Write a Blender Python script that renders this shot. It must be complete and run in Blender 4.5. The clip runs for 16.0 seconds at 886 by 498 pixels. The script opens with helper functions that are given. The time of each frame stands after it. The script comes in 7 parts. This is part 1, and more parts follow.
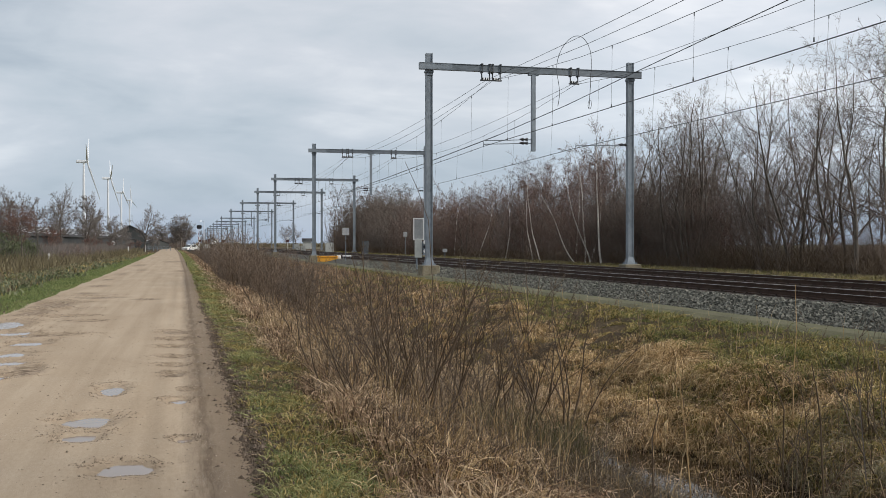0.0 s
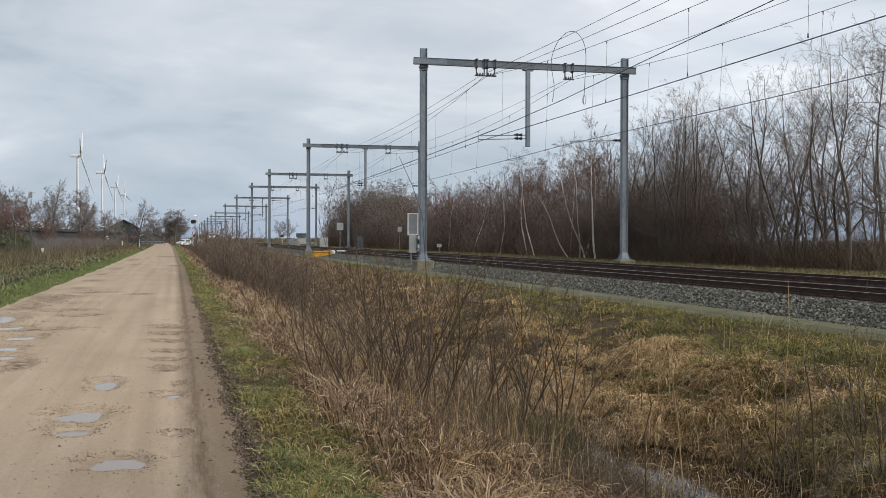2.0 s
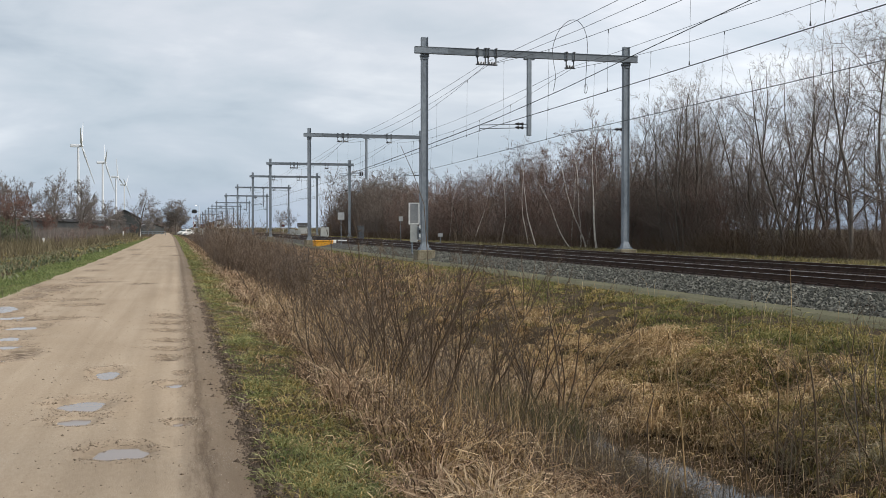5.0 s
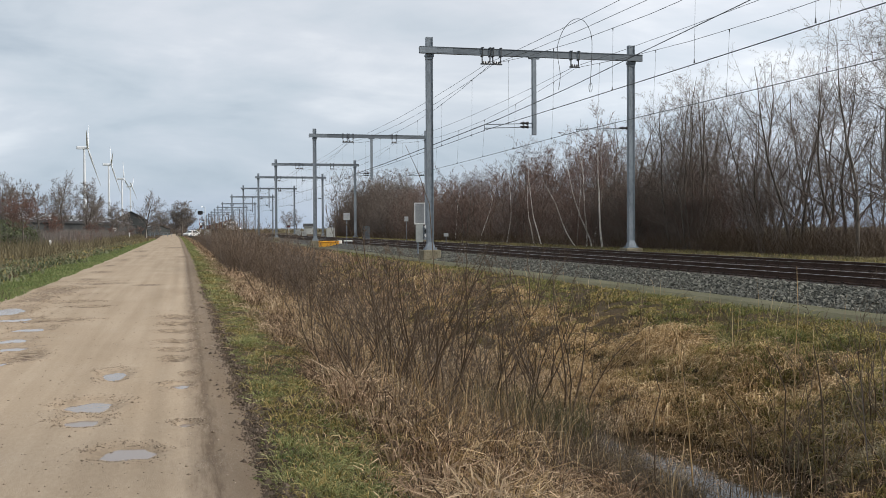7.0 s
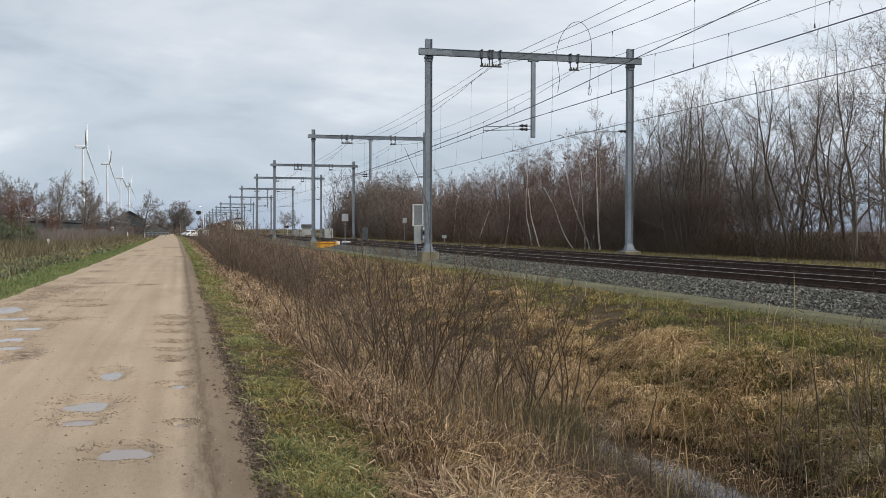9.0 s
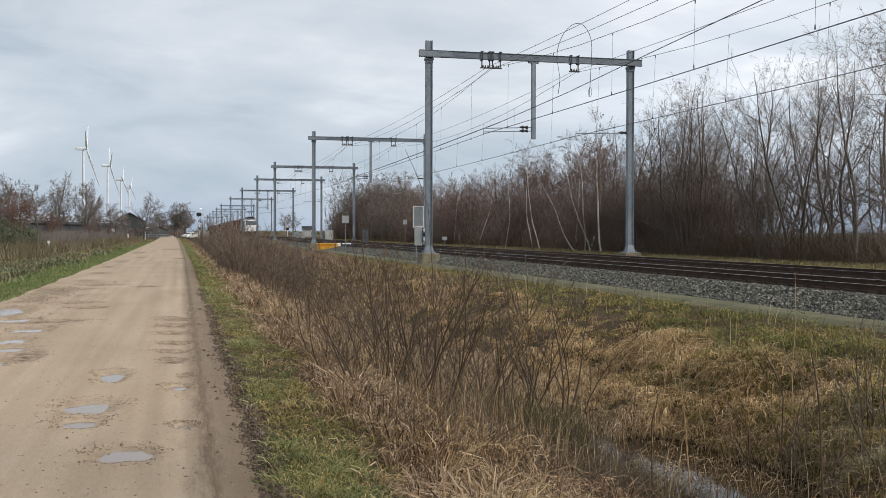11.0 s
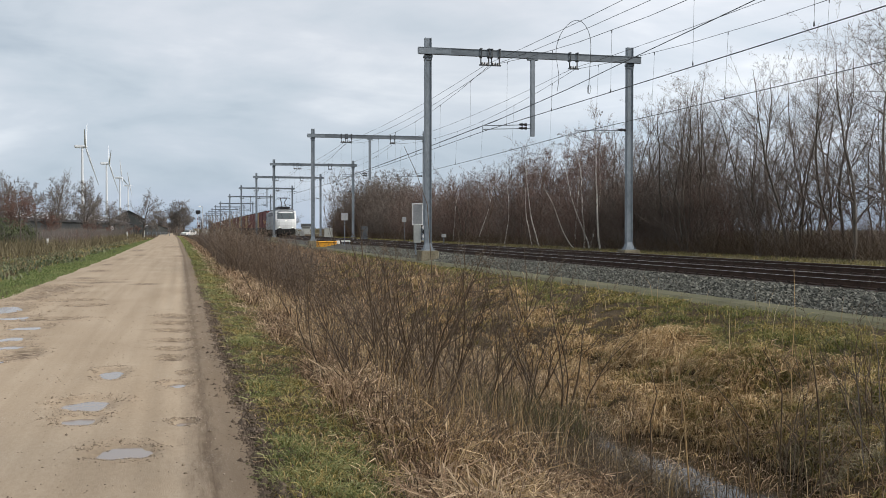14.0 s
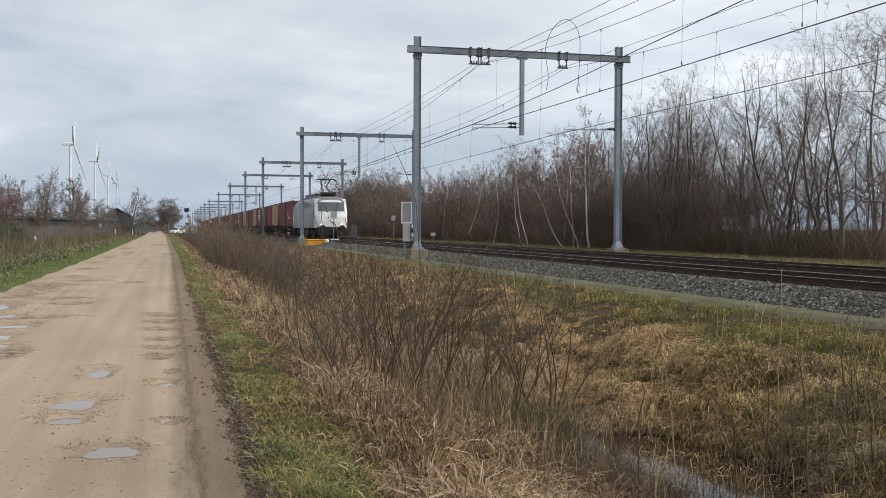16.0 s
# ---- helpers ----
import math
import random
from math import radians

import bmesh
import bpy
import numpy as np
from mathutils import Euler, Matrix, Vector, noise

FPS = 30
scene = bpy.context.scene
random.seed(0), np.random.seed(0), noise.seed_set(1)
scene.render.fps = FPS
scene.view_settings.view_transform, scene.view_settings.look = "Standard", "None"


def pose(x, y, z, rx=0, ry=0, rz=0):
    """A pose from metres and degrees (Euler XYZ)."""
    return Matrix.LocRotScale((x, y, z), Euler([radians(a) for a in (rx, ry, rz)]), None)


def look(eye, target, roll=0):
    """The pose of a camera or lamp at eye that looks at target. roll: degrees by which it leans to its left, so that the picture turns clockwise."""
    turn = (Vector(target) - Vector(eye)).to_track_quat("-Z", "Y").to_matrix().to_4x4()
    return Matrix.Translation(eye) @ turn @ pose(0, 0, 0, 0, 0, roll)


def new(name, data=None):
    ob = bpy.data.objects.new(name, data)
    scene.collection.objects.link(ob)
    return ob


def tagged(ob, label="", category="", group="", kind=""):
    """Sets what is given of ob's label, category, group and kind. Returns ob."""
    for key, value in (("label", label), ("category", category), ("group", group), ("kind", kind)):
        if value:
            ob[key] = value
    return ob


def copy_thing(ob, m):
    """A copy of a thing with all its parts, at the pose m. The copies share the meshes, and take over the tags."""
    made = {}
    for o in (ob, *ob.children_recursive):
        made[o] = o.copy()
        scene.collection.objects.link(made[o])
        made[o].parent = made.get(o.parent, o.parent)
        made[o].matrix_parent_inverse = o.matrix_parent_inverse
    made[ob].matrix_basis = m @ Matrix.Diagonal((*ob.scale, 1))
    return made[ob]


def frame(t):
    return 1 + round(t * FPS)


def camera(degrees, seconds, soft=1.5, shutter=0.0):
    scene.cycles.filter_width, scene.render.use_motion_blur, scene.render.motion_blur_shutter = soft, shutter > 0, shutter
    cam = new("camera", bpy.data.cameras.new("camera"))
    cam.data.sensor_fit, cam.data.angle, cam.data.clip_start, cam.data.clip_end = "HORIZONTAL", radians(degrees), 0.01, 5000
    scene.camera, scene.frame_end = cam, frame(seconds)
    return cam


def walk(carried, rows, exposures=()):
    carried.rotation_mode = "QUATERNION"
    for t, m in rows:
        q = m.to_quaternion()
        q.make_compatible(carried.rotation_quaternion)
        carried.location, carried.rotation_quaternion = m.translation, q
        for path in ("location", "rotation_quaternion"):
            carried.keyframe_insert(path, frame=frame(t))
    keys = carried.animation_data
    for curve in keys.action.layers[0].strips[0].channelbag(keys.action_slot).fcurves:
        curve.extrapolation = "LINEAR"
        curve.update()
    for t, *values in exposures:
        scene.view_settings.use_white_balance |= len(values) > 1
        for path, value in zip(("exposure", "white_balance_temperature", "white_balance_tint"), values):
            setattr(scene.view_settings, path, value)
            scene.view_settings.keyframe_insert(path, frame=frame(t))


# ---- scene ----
# Level crossing line beside a dirt road: x across the tracks (right), y along them, z up; road surface at z = 0.
cam = camera(47.0, 16.0, soft=0.85)
PATH = [
    (0.0, (0.0000, 0.0000, 1.6000), (12.2342, 48.4796, 1.3643), 0.000),
    (0.5, (0.0045, -0.0034, 1.6033), (12.4949, 48.4111, 1.4356), 0.098),
    (1.0, (0.0038, 0.0019, 1.5988), (12.5266, 48.4076, 1.3243), 0.098),
    (1.5, (0.0060, -0.0006, 1.5975), (12.4926, 48.4134, 1.1811), 0.101),
    (2.0, (0.0073, -0.0055, 1.5972), (12.5047, 48.4052, 1.1288), 0.116),
    (2.5, (0.0019, -0.0027, 1.5970), (12.4542, 48.4204, 1.2088), 0.184),
    (3.0, (0.0017, -0.0008, 1.5982), (12.4769, 48.4160, 1.1688), 0.186),
    (3.5, (0.0014, 0.0044, 1.5964), (12.5210, 48.4086, 1.0580), 0.109),
    (4.0, (0.0015, 0.0090, 1.5951), (12.5563, 48.4016, 0.8660), 0.045),
    (6.5, (-0.0001, 0.0148, 1.5892), (12.1789, 48.4965, 0.4937), -0.121),
    (7.0, (0.0048, 0.0123, 1.5888), (12.1775, 48.4978, 0.5992), -0.287),
    (7.5, (0.0016, 0.0062, 1.5932), (12.1204, 48.5074, 0.7161), -0.244),
    (8.0, (-0.0011, 0.0020, 1.5906), (12.1934, 48.4841, 0.7085), -0.183),
    (8.5, (0.0037, 0.0072, 1.5932), (12.3131, 48.4598, 0.6842), 0.010),
    (9.0, (0.0037, -0.0010, 1.5904), (12.2675, 48.4632, 0.6878), 0.148),
    (11.5, (0.0001, 0.0056, 1.5915), (12.2287, 48.4802, 0.7722), 0.057),
    (12.0, (0.0037, -0.0056, 1.5931), (12.2238, 48.4703, 0.7197), -0.026),
    (12.5, (0.0048, 0.0019, 1.5924), (12.3463, 48.4479, 0.7685), -0.001),
    (13.0, (0.0063, -0.0017, 1.5918), (12.4153, 48.4265, 0.7372), 0.052),
    (13.5, (0.0058, 0.0041, 1.5909), (12.3802, 48.4395, 0.6474), 0.074),
    (14.0, (0.0021, 0.0055, 1.5852), (12.2857, 48.4639, 0.6388), 0.043),
    (14.5, (-0.0027, -0.0010, 1.5909), (12.3457, 48.4405, 0.6214), 0.063),
    (15.0, (0.0055, 0.0111, 1.5886), (12.4462, 48.4276, 0.5510), 0.018),
    (15.5, (0.0065, 0.0027, 1.5907), (12.5625, 48.3899, 0.5794), 0.076),
    (16.0, (0.0093, 0.0013, 1.5894), (12.8013, 48.3265, 0.5711), 0.179),
]
walk(cam, [(t, look(eye, target, roll)) for t, eye, target, roll in PATH], exposures=[(0.0, 0.02), (2.5, 0.05), (5.0, 0.12), (16.0, 0.12)])
# ---- light ----
world = bpy.data.worlds.new("overcast_sky")
scene.world = world
world.use_nodes = True
SUN_AZ, SUN_EL = 118.0, 32.0


def build_sky():
    nt = world.node_tree
    nt.nodes.clear()
    N, K = nt.nodes.new, nt.links.new
    out, bg = N("ShaderNodeOutputWorld"), N("ShaderNodeBackground")
    K(bg.outputs[0], out.inputs[0])
    sky = N("ShaderNodeTexSky")
    sky.sky_type, sky.sun_disc = "NISHITA", False
    sky.sun_elevation, sky.sun_rotation = radians(SUN_EL), radians(SUN_AZ)
    scale = N("ShaderNodeVectorMath")
    scale.operation = "SCALE"
    scale.inputs[3].default_value = 0.09
    K(sky.outputs[0], scale.inputs[0])
    co, mp = N("ShaderNodeTexCoord"), N("ShaderNodeMapping")
    mp.inputs["Scale"].default_value = (1.0, 1.0, 3.6)
    mp.inputs["Location"].default_value = (0.35, 0.1, 0.2)
    K(co.outputs["Generated"], mp.inputs[0])
    n1, n2 = N("ShaderNodeTexNoise"), N("ShaderNodeTexNoise")
    for n, s, d, r, w in ((n1, 2.6, 5, 0.5, 0.6), (n2, 7.0, 6, 0.55, 0.4)):
        n.inputs["Scale"].default_value, n.inputs["Detail"].default_value = s, d
        n.inputs["Roughness"].default_value, n.inputs["Distortion"].default_value = r, w
        K(mp.outputs[0], n.inputs["Vector"])
    add = N("ShaderNodeMath")
    add.operation, add.inputs[1].default_value = "MULTIPLY_ADD", 0.40
    K(n2.outputs[0], add.inputs[0])
    K(n1.outputs[0], add.inputs[2])
    ramp = N("ShaderNodeValToRGB")
    el = ramp.color_ramp.elements
    el[0].position, el[0].color = 0.50, (0.470, 0.530, 0.600, 1)
    el[1].position, el[1].color = 0.90, (0.870, 0.875, 0.905, 1)
    e = el.new(0.63)
    e.color = (0.590, 0.640, 0.700, 1)
    e = el.new(0.75)
    e.color = (0.680, 0.710, 0.765, 1)
    K(add.outputs[0], ramp.inputs[0])
    # a bluer, darker bank of cloud low over the horizon
    sep, low = N("ShaderNodeSeparateXYZ"), N("ShaderNodeValToRGB")
    K(co.outputs["Generated"], sep.inputs[0])
    K(sep.outputs[2], low.inputs[0])
    e = low.color_ramp.elements
    e[0].position, e[0].color = 0.0, (0.60, 0.69, 0.81, 1)
    e[1].position, e[1].color = 0.24, (1, 1, 1, 1)
    s = e.new(0.05)
    s.color = (0.755, 0.82, 0.875, 1)
    s = e.new(0.13)
    s.color = (0.865, 0.905, 0.930, 1)
    mul = N("ShaderNodeMix")
    mul.data_type, mul.blend_type = "RGBA", "MULTIPLY"
    mul.inputs[0].default_value = 1.0
    K(ramp.outputs[0], mul.inputs[6])
    K(low.outputs[0], mul.inputs[7])
    # thinner, brighter cloud over the wood
    dot, lift, bright = N("ShaderNodeVectorMath"), N("ShaderNodeMapRange"), N("ShaderNodeVectorMath")
    dot.operation, bright.operation = "DOT_PRODUCT", "SCALE"
    dot.inputs[1].default_value = Vector((0.52, 0.85, 0.13)).normalized()
    K(co.outputs["Generated"], dot.inputs[0])
    lift.interpolation_type = "SMOOTHSTEP"
    for i, v in enumerate((0.965, 1.0, 0.985, 1.125), 1):
        lift.inputs[i].default_value = v
    K(dot.outputs["Value"], lift.inputs[0])
    K(mul.outputs[2], bright.inputs[0])
    K(lift.outputs[0], bright.inputs[3])
    mix = N("ShaderNodeMix")
    mix.data_type = "RGBA"
    mix.inputs[0].default_value = 0.93
    K(scale.outputs[0], mix.inputs[6])
    K(bright.outputs[0], mix.inputs[7])
    K(mix.outputs[2], bg.inputs[0])
    bg.inputs[1].default_value = 1.06


build_sky()
sun = new("sun", bpy.data.lights.new("sun", "SUN"))
sun.data.energy, sun.data.angle, sun.data.color = 3.0, radians(8), (1.0, 0.95, 0.88)
sun.matrix_basis = look((30, -20, 60), (30 - math.sin(radians(SUN_AZ)) * 60, -20 - math.cos(radians(SUN_AZ)) * 60, 60 - 60 * math.tan(radians(SUN_EL))))


# ---- materials ----
def mat(name, cols, big=1.0, fine=18.0, rough=0.85, metal=0.0, bump=0.25, bump_scale=None, island=0.0, per_object=0.0, stretch=None, contrast=(0.35, 0.65), spec=0.3, dist=0.02, thin=0.0):
    """Two scales of noise through a ramp of colours; island or per_object: the share of the ramp taken by a random value for each piece."""
    m = bpy.data.materials.new(name)
    m.use_nodes = True
    nt = m.node_tree
    N, K = nt.nodes.new, nt.links.new
    b = nt.nodes["Principled BSDF"]
    co = N("ShaderNodeTexCoord")
    vec = co.outputs["Object"]
    if stretch:
        mp = N("ShaderNodeMapping")
        mp.inputs["Scale"].default_value = stretch
        K(vec, mp.inputs[0])
        vec = mp.outputs[0]
    n1, n2 = N("ShaderNodeTexNoise"), N("ShaderNodeTexNoise")
    n1.inputs["Scale"].default_value, n2.inputs["Scale"].default_value = big, fine
    n1.inputs["Detail"].default_value = n2.inputs["Detail"].default_value = 4
    K(vec, n1.inputs["Vector"])
    K(vec, n2.inputs["Vector"])
    mix = N("ShaderNodeMix")
    mix.inputs[0].default_value = 0.45
    K(n1.outputs[0], mix.inputs[2])
    K(n2.outputs[0], mix.inputs[3])
    value = mix.outputs[0]
    share = max(island, per_object)
    if share:
        src = N("ShaderNodeNewGeometry").outputs["Random Per Island"] if island else N("ShaderNodeObjectInfo").outputs["Random"]
        mr = N("ShaderNodeMapRange")
        mr.inputs[3].default_value, mr.inputs[4].default_value = contrast
        K(src, mr.inputs[0])
        mx = N("ShaderNodeMix")
        mx.inputs[0].default_value = share
        K(value, mx.inputs[2])
        K(mr.outputs[0], mx.inputs[3])
        value = mx.outputs[0]
    ramp = N("ShaderNodeValToRGB")
    el = ramp.color_ramp.elements
    lo, hi = contrast
    for i, c in enumerate(cols):
        p = lo + (hi - lo) * i / max(1, len(cols) - 1)
        e = el[i] if i < 2 else el.new(p)
        e.position, e.color = p, (*c, 1)
    K(value, ramp.inputs[0])
    K(ramp.outputs[0], b.inputs["Base Color"])
    b.inputs["Roughness"].default_value, b.inputs["Metallic"].default_value = rough, metal
    b.inputs["Specular IOR Level"].default_value = spec
    if bump:
        bp = N("ShaderNodeBump")
        bp.inputs["Strength"].default_value, bp.inputs["Distance"].default_value = bump, dist
        if bump_scale:
            n3 = N("ShaderNodeTexNoise")
            n3.inputs["Scale"].default_value, n3.inputs["Detail"].default_value = bump_scale, 5
            K(vec, n3.inputs["Vector"])
            K(n3.outputs[0], bp.inputs["Height"])
        else:
            K(n2.outputs[0], bp.inputs["Height"])
        K(bp.outputs[0], b.inputs["Normal"])
    if thin:
        tr, ms = N("ShaderNodeBsdfTranslucent"), N("ShaderNodeMixShader")
        ms.inputs[0].default_value = thin
        K(ramp.outputs[0], tr.inputs[0])
        K(b.outputs[0], ms.inputs[1])
        K(tr.outputs[0], ms.inputs[2])
        K(ms.outputs[0], nt.nodes["Material Output"].inputs[0])
    return m


def plain(name, col, rough=0.5, metal=0.0, glow=0.0, spec=0.5):
    m = mat(name, [tuple(c * 0.86 for c in col), col], big=2.0, fine=25, rough=rough, metal=metal, bump=0.05, spec=spec)
    if glow:
        b = m.node_tree.nodes["Principled BSDF"]
        b.inputs["Emission Color"].default_value, b.inputs["Emission Strength"].default_value = (*col, 1), glow
    return m


def water_mat(name, col, rough):
    m = bpy.data.materials.new(name)
    m.use_nodes = True
    nt = m.node_tree
    b = nt.nodes["Principled BSDF"]
    b.inputs["Base Color"].default_value, b.inputs["Roughness"].default_value = (*col, 1), rough
    b.inputs["IOR"].default_value = 1.33
    co, n, bp = nt.nodes.new("ShaderNodeTexCoord"), nt.nodes.new("ShaderNodeTexNoise"), nt.nodes.new("ShaderNodeBump")
    n.inputs["Scale"].default_value = 9
    bp.inputs["Strength"].default_value, bp.inputs["Distance"].default_value = 0.06, 0.01
    nt.links.new(co.outputs["Object"], n.inputs["Vector"])
    nt.links.new(n.outputs[0], bp.inputs["Height"])
    nt.links.new(bp.outputs[0], b.inputs["Normal"])
    return m


M_SOIL = mat("soil_and_litter", [(0.028, 0.020, 0.012), (0.064, 0.046, 0.028), (0.122, 0.091, 0.054)], big=1.2, fine=26, bump=0.6, dist=0.05, rough=0.95, spec=0.08)
M_CLOD = mat("crumbled_brown_mud", [(0.045, 0.032, 0.022), (0.105, 0.076, 0.053), (0.19, 0.142, 0.102)], big=3, fine=30, island=0.6, bump=0.3)
M_FIELD = mat("winter_field", [(0.05, 0.06, 0.025), (0.11, 0.10, 0.05), (0.16, 0.13, 0.075)], big=0.08, fine=3, bump=0.4, dist=0.1)
M_ROAD = mat("wet_sandy_gravel", [(0.27, 0.203, 0.138), (0.385, 0.300, 0.212), (0.47, 0.38, 0.28)], big=0.7, fine=30, rough=0.8, bump=0.5, bump_scale=70, dist=0.006, stretch=(1.4, 0.45, 1), contrast=(0.15, 0.85), spec=0.1)


def finish_road(m):
    """Darker wet mud along the right margin and in the wheel ruts, and pale and dark grit strewn over the sand."""
    nt = m.node_tree
    N, K = nt.nodes.new, nt.links.new
    b = nt.nodes["Principled BSDF"]
    old = b.inputs["Base Color"].links[0].from_socket
    co, across, n = N("ShaderNodeTexCoord"), N("ShaderNodeAttribute"), N("ShaderNodeTexNoise")
    across.attribute_name = "across"
    n.inputs["Scale"].default_value, n.inputs["Detail"].default_value, n.inputs["Roughness"].default_value = 4.0, 10, 0.72
    mp = N("ShaderNodeMapping")
    mp.inputs["Scale"].default_value = (3.0, 0.30, 1)
    K(co.outputs["Object"], mp.inputs[0])
    K(mp.outputs[0], n.inputs["Vector"])
    add = N("ShaderNodeMath")
    add.operation, add.inputs[1].default_value = "MULTIPLY_ADD", 0.42
    K(n.outputs[0], add.inputs[0])
    K(across.outputs["Fac"], add.inputs[2])
    ramp = N("ShaderNodeValToRGB")
    el = ramp.color_ramp.elements
    el[0].position, el[0].color = 0.18, (0, 0, 0, 1)
    el[1].position, el[1].color = 0.40, (0.82, 0.82, 0.82, 1)
    e = el.new(0.30)
    e.color = (0.28, 0.28, 0.28, 1)
    e = el.new(0.48)
    e.color = (0.54, 0.54, 0.54, 1)
    e = el.new(0.60)
    e.color = (0.66, 0.66, 0.66, 1)
    K(add.outputs[0], ramp.inputs[0])
    mix = N("ShaderNodeMix")
    mix.data_type = "RGBA"
    mix.inputs[7].default_value = (0.082, 0.052, 0.031, 1)
    K(ramp.outputs[0], mix.inputs[0])
    K(old, mix.inputs[6])
    # damp wheel tracks drawn out along the road
    mp2, n2, r4, damp = N("ShaderNodeMapping"), N("ShaderNodeTexNoise"), N("ShaderNodeValToRGB"), N("ShaderNodeMix")
    mp2.inputs["Scale"].default_value = (2.4, 0.05, 1)
    n2.inputs["Scale"].default_value, n2.inputs["Detail"].default_value, n2.inputs["Roughness"].default_value = 1.4, 5, 0.55
    K(co.outputs["Object"], mp2.inputs[0])
    K(mp2.outputs[0], n2.inputs["Vector"])
    r4.color_ramp.elements[0].position, r4.color_ramp.elements[0].color = 0.42, (0, 0, 0, 1)
    r4.color_ramp.elements[1].position, r4.color_ramp.elements[1].color = 0.66, (0.3, 0.3, 0.3, 1)
    K(n2.outputs[0], r4.inputs[0])
    damp.data_type = "RGBA"
    damp.inputs[7].default_value = (0.19, 0.135, 0.082, 1)
    K(r4.outputs[0], damp.inputs[0])
    K(mix.outputs[2], damp.inputs[6])
    last = damp.outputs[2]
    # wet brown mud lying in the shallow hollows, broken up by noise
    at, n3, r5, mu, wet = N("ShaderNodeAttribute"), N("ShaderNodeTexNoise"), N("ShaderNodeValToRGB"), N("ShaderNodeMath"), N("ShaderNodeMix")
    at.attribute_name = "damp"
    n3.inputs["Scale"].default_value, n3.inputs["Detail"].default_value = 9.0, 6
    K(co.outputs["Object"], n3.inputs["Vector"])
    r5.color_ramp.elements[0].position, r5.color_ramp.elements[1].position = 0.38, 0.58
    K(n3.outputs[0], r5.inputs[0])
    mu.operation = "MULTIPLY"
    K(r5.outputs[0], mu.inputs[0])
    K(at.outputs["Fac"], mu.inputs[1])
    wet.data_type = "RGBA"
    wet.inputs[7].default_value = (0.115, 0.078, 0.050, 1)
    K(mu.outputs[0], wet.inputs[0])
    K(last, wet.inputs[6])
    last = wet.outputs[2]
    for scale, lo, col, share in ((95, 0.16, (0.48, 0.43, 0.36, 1), 0.7), (60, 0.09, (0.07, 0.05, 0.036, 1), 0.75)):
        vo, r2, wide, r3, mu, mx = N("ShaderNodeTexVoronoi"), N("ShaderNodeValToRGB"), N("ShaderNodeTexNoise"), N("ShaderNodeValToRGB"), N("ShaderNodeMath"), N("ShaderNodeMix")
        vo.inputs["Scale"].default_value = scale
        K(co.outputs["Object"], vo.inputs["Vector"])
        r2.color_ramp.elements[0].position, r2.color_ramp.elements[0].color = lo, (share, share, share, 1)
        r2.color_ramp.elements[1].position, r2.color_ramp.elements[1].color = lo + 0.12, (0, 0, 0, 1)
        K(vo.outputs["Distance"], r2.inputs[0])
        wide.inputs["Scale"].default_value, wide.inputs["Detail"].default_value = 1.1 if scale > 80 else 1.7, 6
        K(co.outputs["Object"], wide.inputs["Vector"])
        r3.color_ramp.elements[0].position, r3.color_ramp.elements[1].position = 0.46, 0.64
        K(wide.outputs[0], r3.inputs[0])
        mu.operation = "MULTIPLY"
        K(r2.outputs[0], mu.inputs[0])
        K(r3.outputs[0], mu.inputs[1])
        mx.data_type = "RGBA"
        mx.inputs[7].default_value = col
        K(mu.outputs[0], mx.inputs[0])
        K(last, mx.inputs[6])
        last = mx.outputs[2]
    K(last, b.inputs["Base Color"])


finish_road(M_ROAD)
M_PUDDLE = water_mat("puddle_water", (0.25, 0.195, 0.155), 0.08)
M_DITCH = water_mat("ditch_water", (0.012, 0.009, 0.005), 0.05)
M_GREEN = mat("green_grass", [(0.066, 0.081, 0.027), (0.167, 0.189, 0.0612), (0.305, 0.305, 0.118), (0.48, 0.45, 0.22)], big=0.9, fine=8, island=0.7, bump=0, rough=0.6, thin=0.28, contrast=(0.41, 0.60))
M_FRESH = mat("fresh_green_grass", [(0.0385, 0.0462, 0.0119), (0.11, 0.124, 0.0306), (0.225, 0.218, 0.066), (0.48, 0.402, 0.168)], big=0.9, fine=8, island=0.7, bump=0, rough=0.6, thin=0.28, contrast=(0.41, 0.60))
M_VERGE = mat("short_verge_grass", [(0.095, 0.135, 0.045), (0.145, 0.19, 0.062), (0.20, 0.235, 0.085), (0.28, 0.28, 0.12)], big=0.6, fine=5, island=0.6, bump=0, rough=0.6, thin=0.28, contrast=(0.41, 0.60))
M_HERB = mat("grey_green_herbs", [(0.06, 0.075, 0.035), (0.115, 0.135, 0.065), (0.18, 0.195, 0.105), (0.26, 0.26, 0.15)], big=0.6, fine=5, island=0.7, bump=0, rough=0.6, thin=0.25, contrast=(0.41, 0.60))
M_RUSH = mat("dark_rushes", [(0.040, 0.043, 0.018), (0.095, 0.092, 0.036), (0.19, 0.16, 0.07)], big=0.9, fine=8, island=0.6, bump=0, rough=0.6, thin=0.2)
M_MIXED = mat("mossy_olive_grass", [(0.035, 0.0315, 0.0091), (0.146, 0.124, 0.034), (0.345, 0.265, 0.088), (0.672, 0.516, 0.222)], big=0.9, fine=8, island=0.75, bump=0, rough=0.65, thin=0.28, contrast=(0.41, 0.60))
M_STRAW = mat("straw_grass", [(0.063, 0.035, 0.0133), (0.297, 0.194, 0.085), (0.62, 0.435, 0.225), (0.92, 0.745, 0.473)], big=0.9, fine=8, island=0.8, bump=0, rough=0.65, thin=0.28, contrast=(0.41, 0.60))
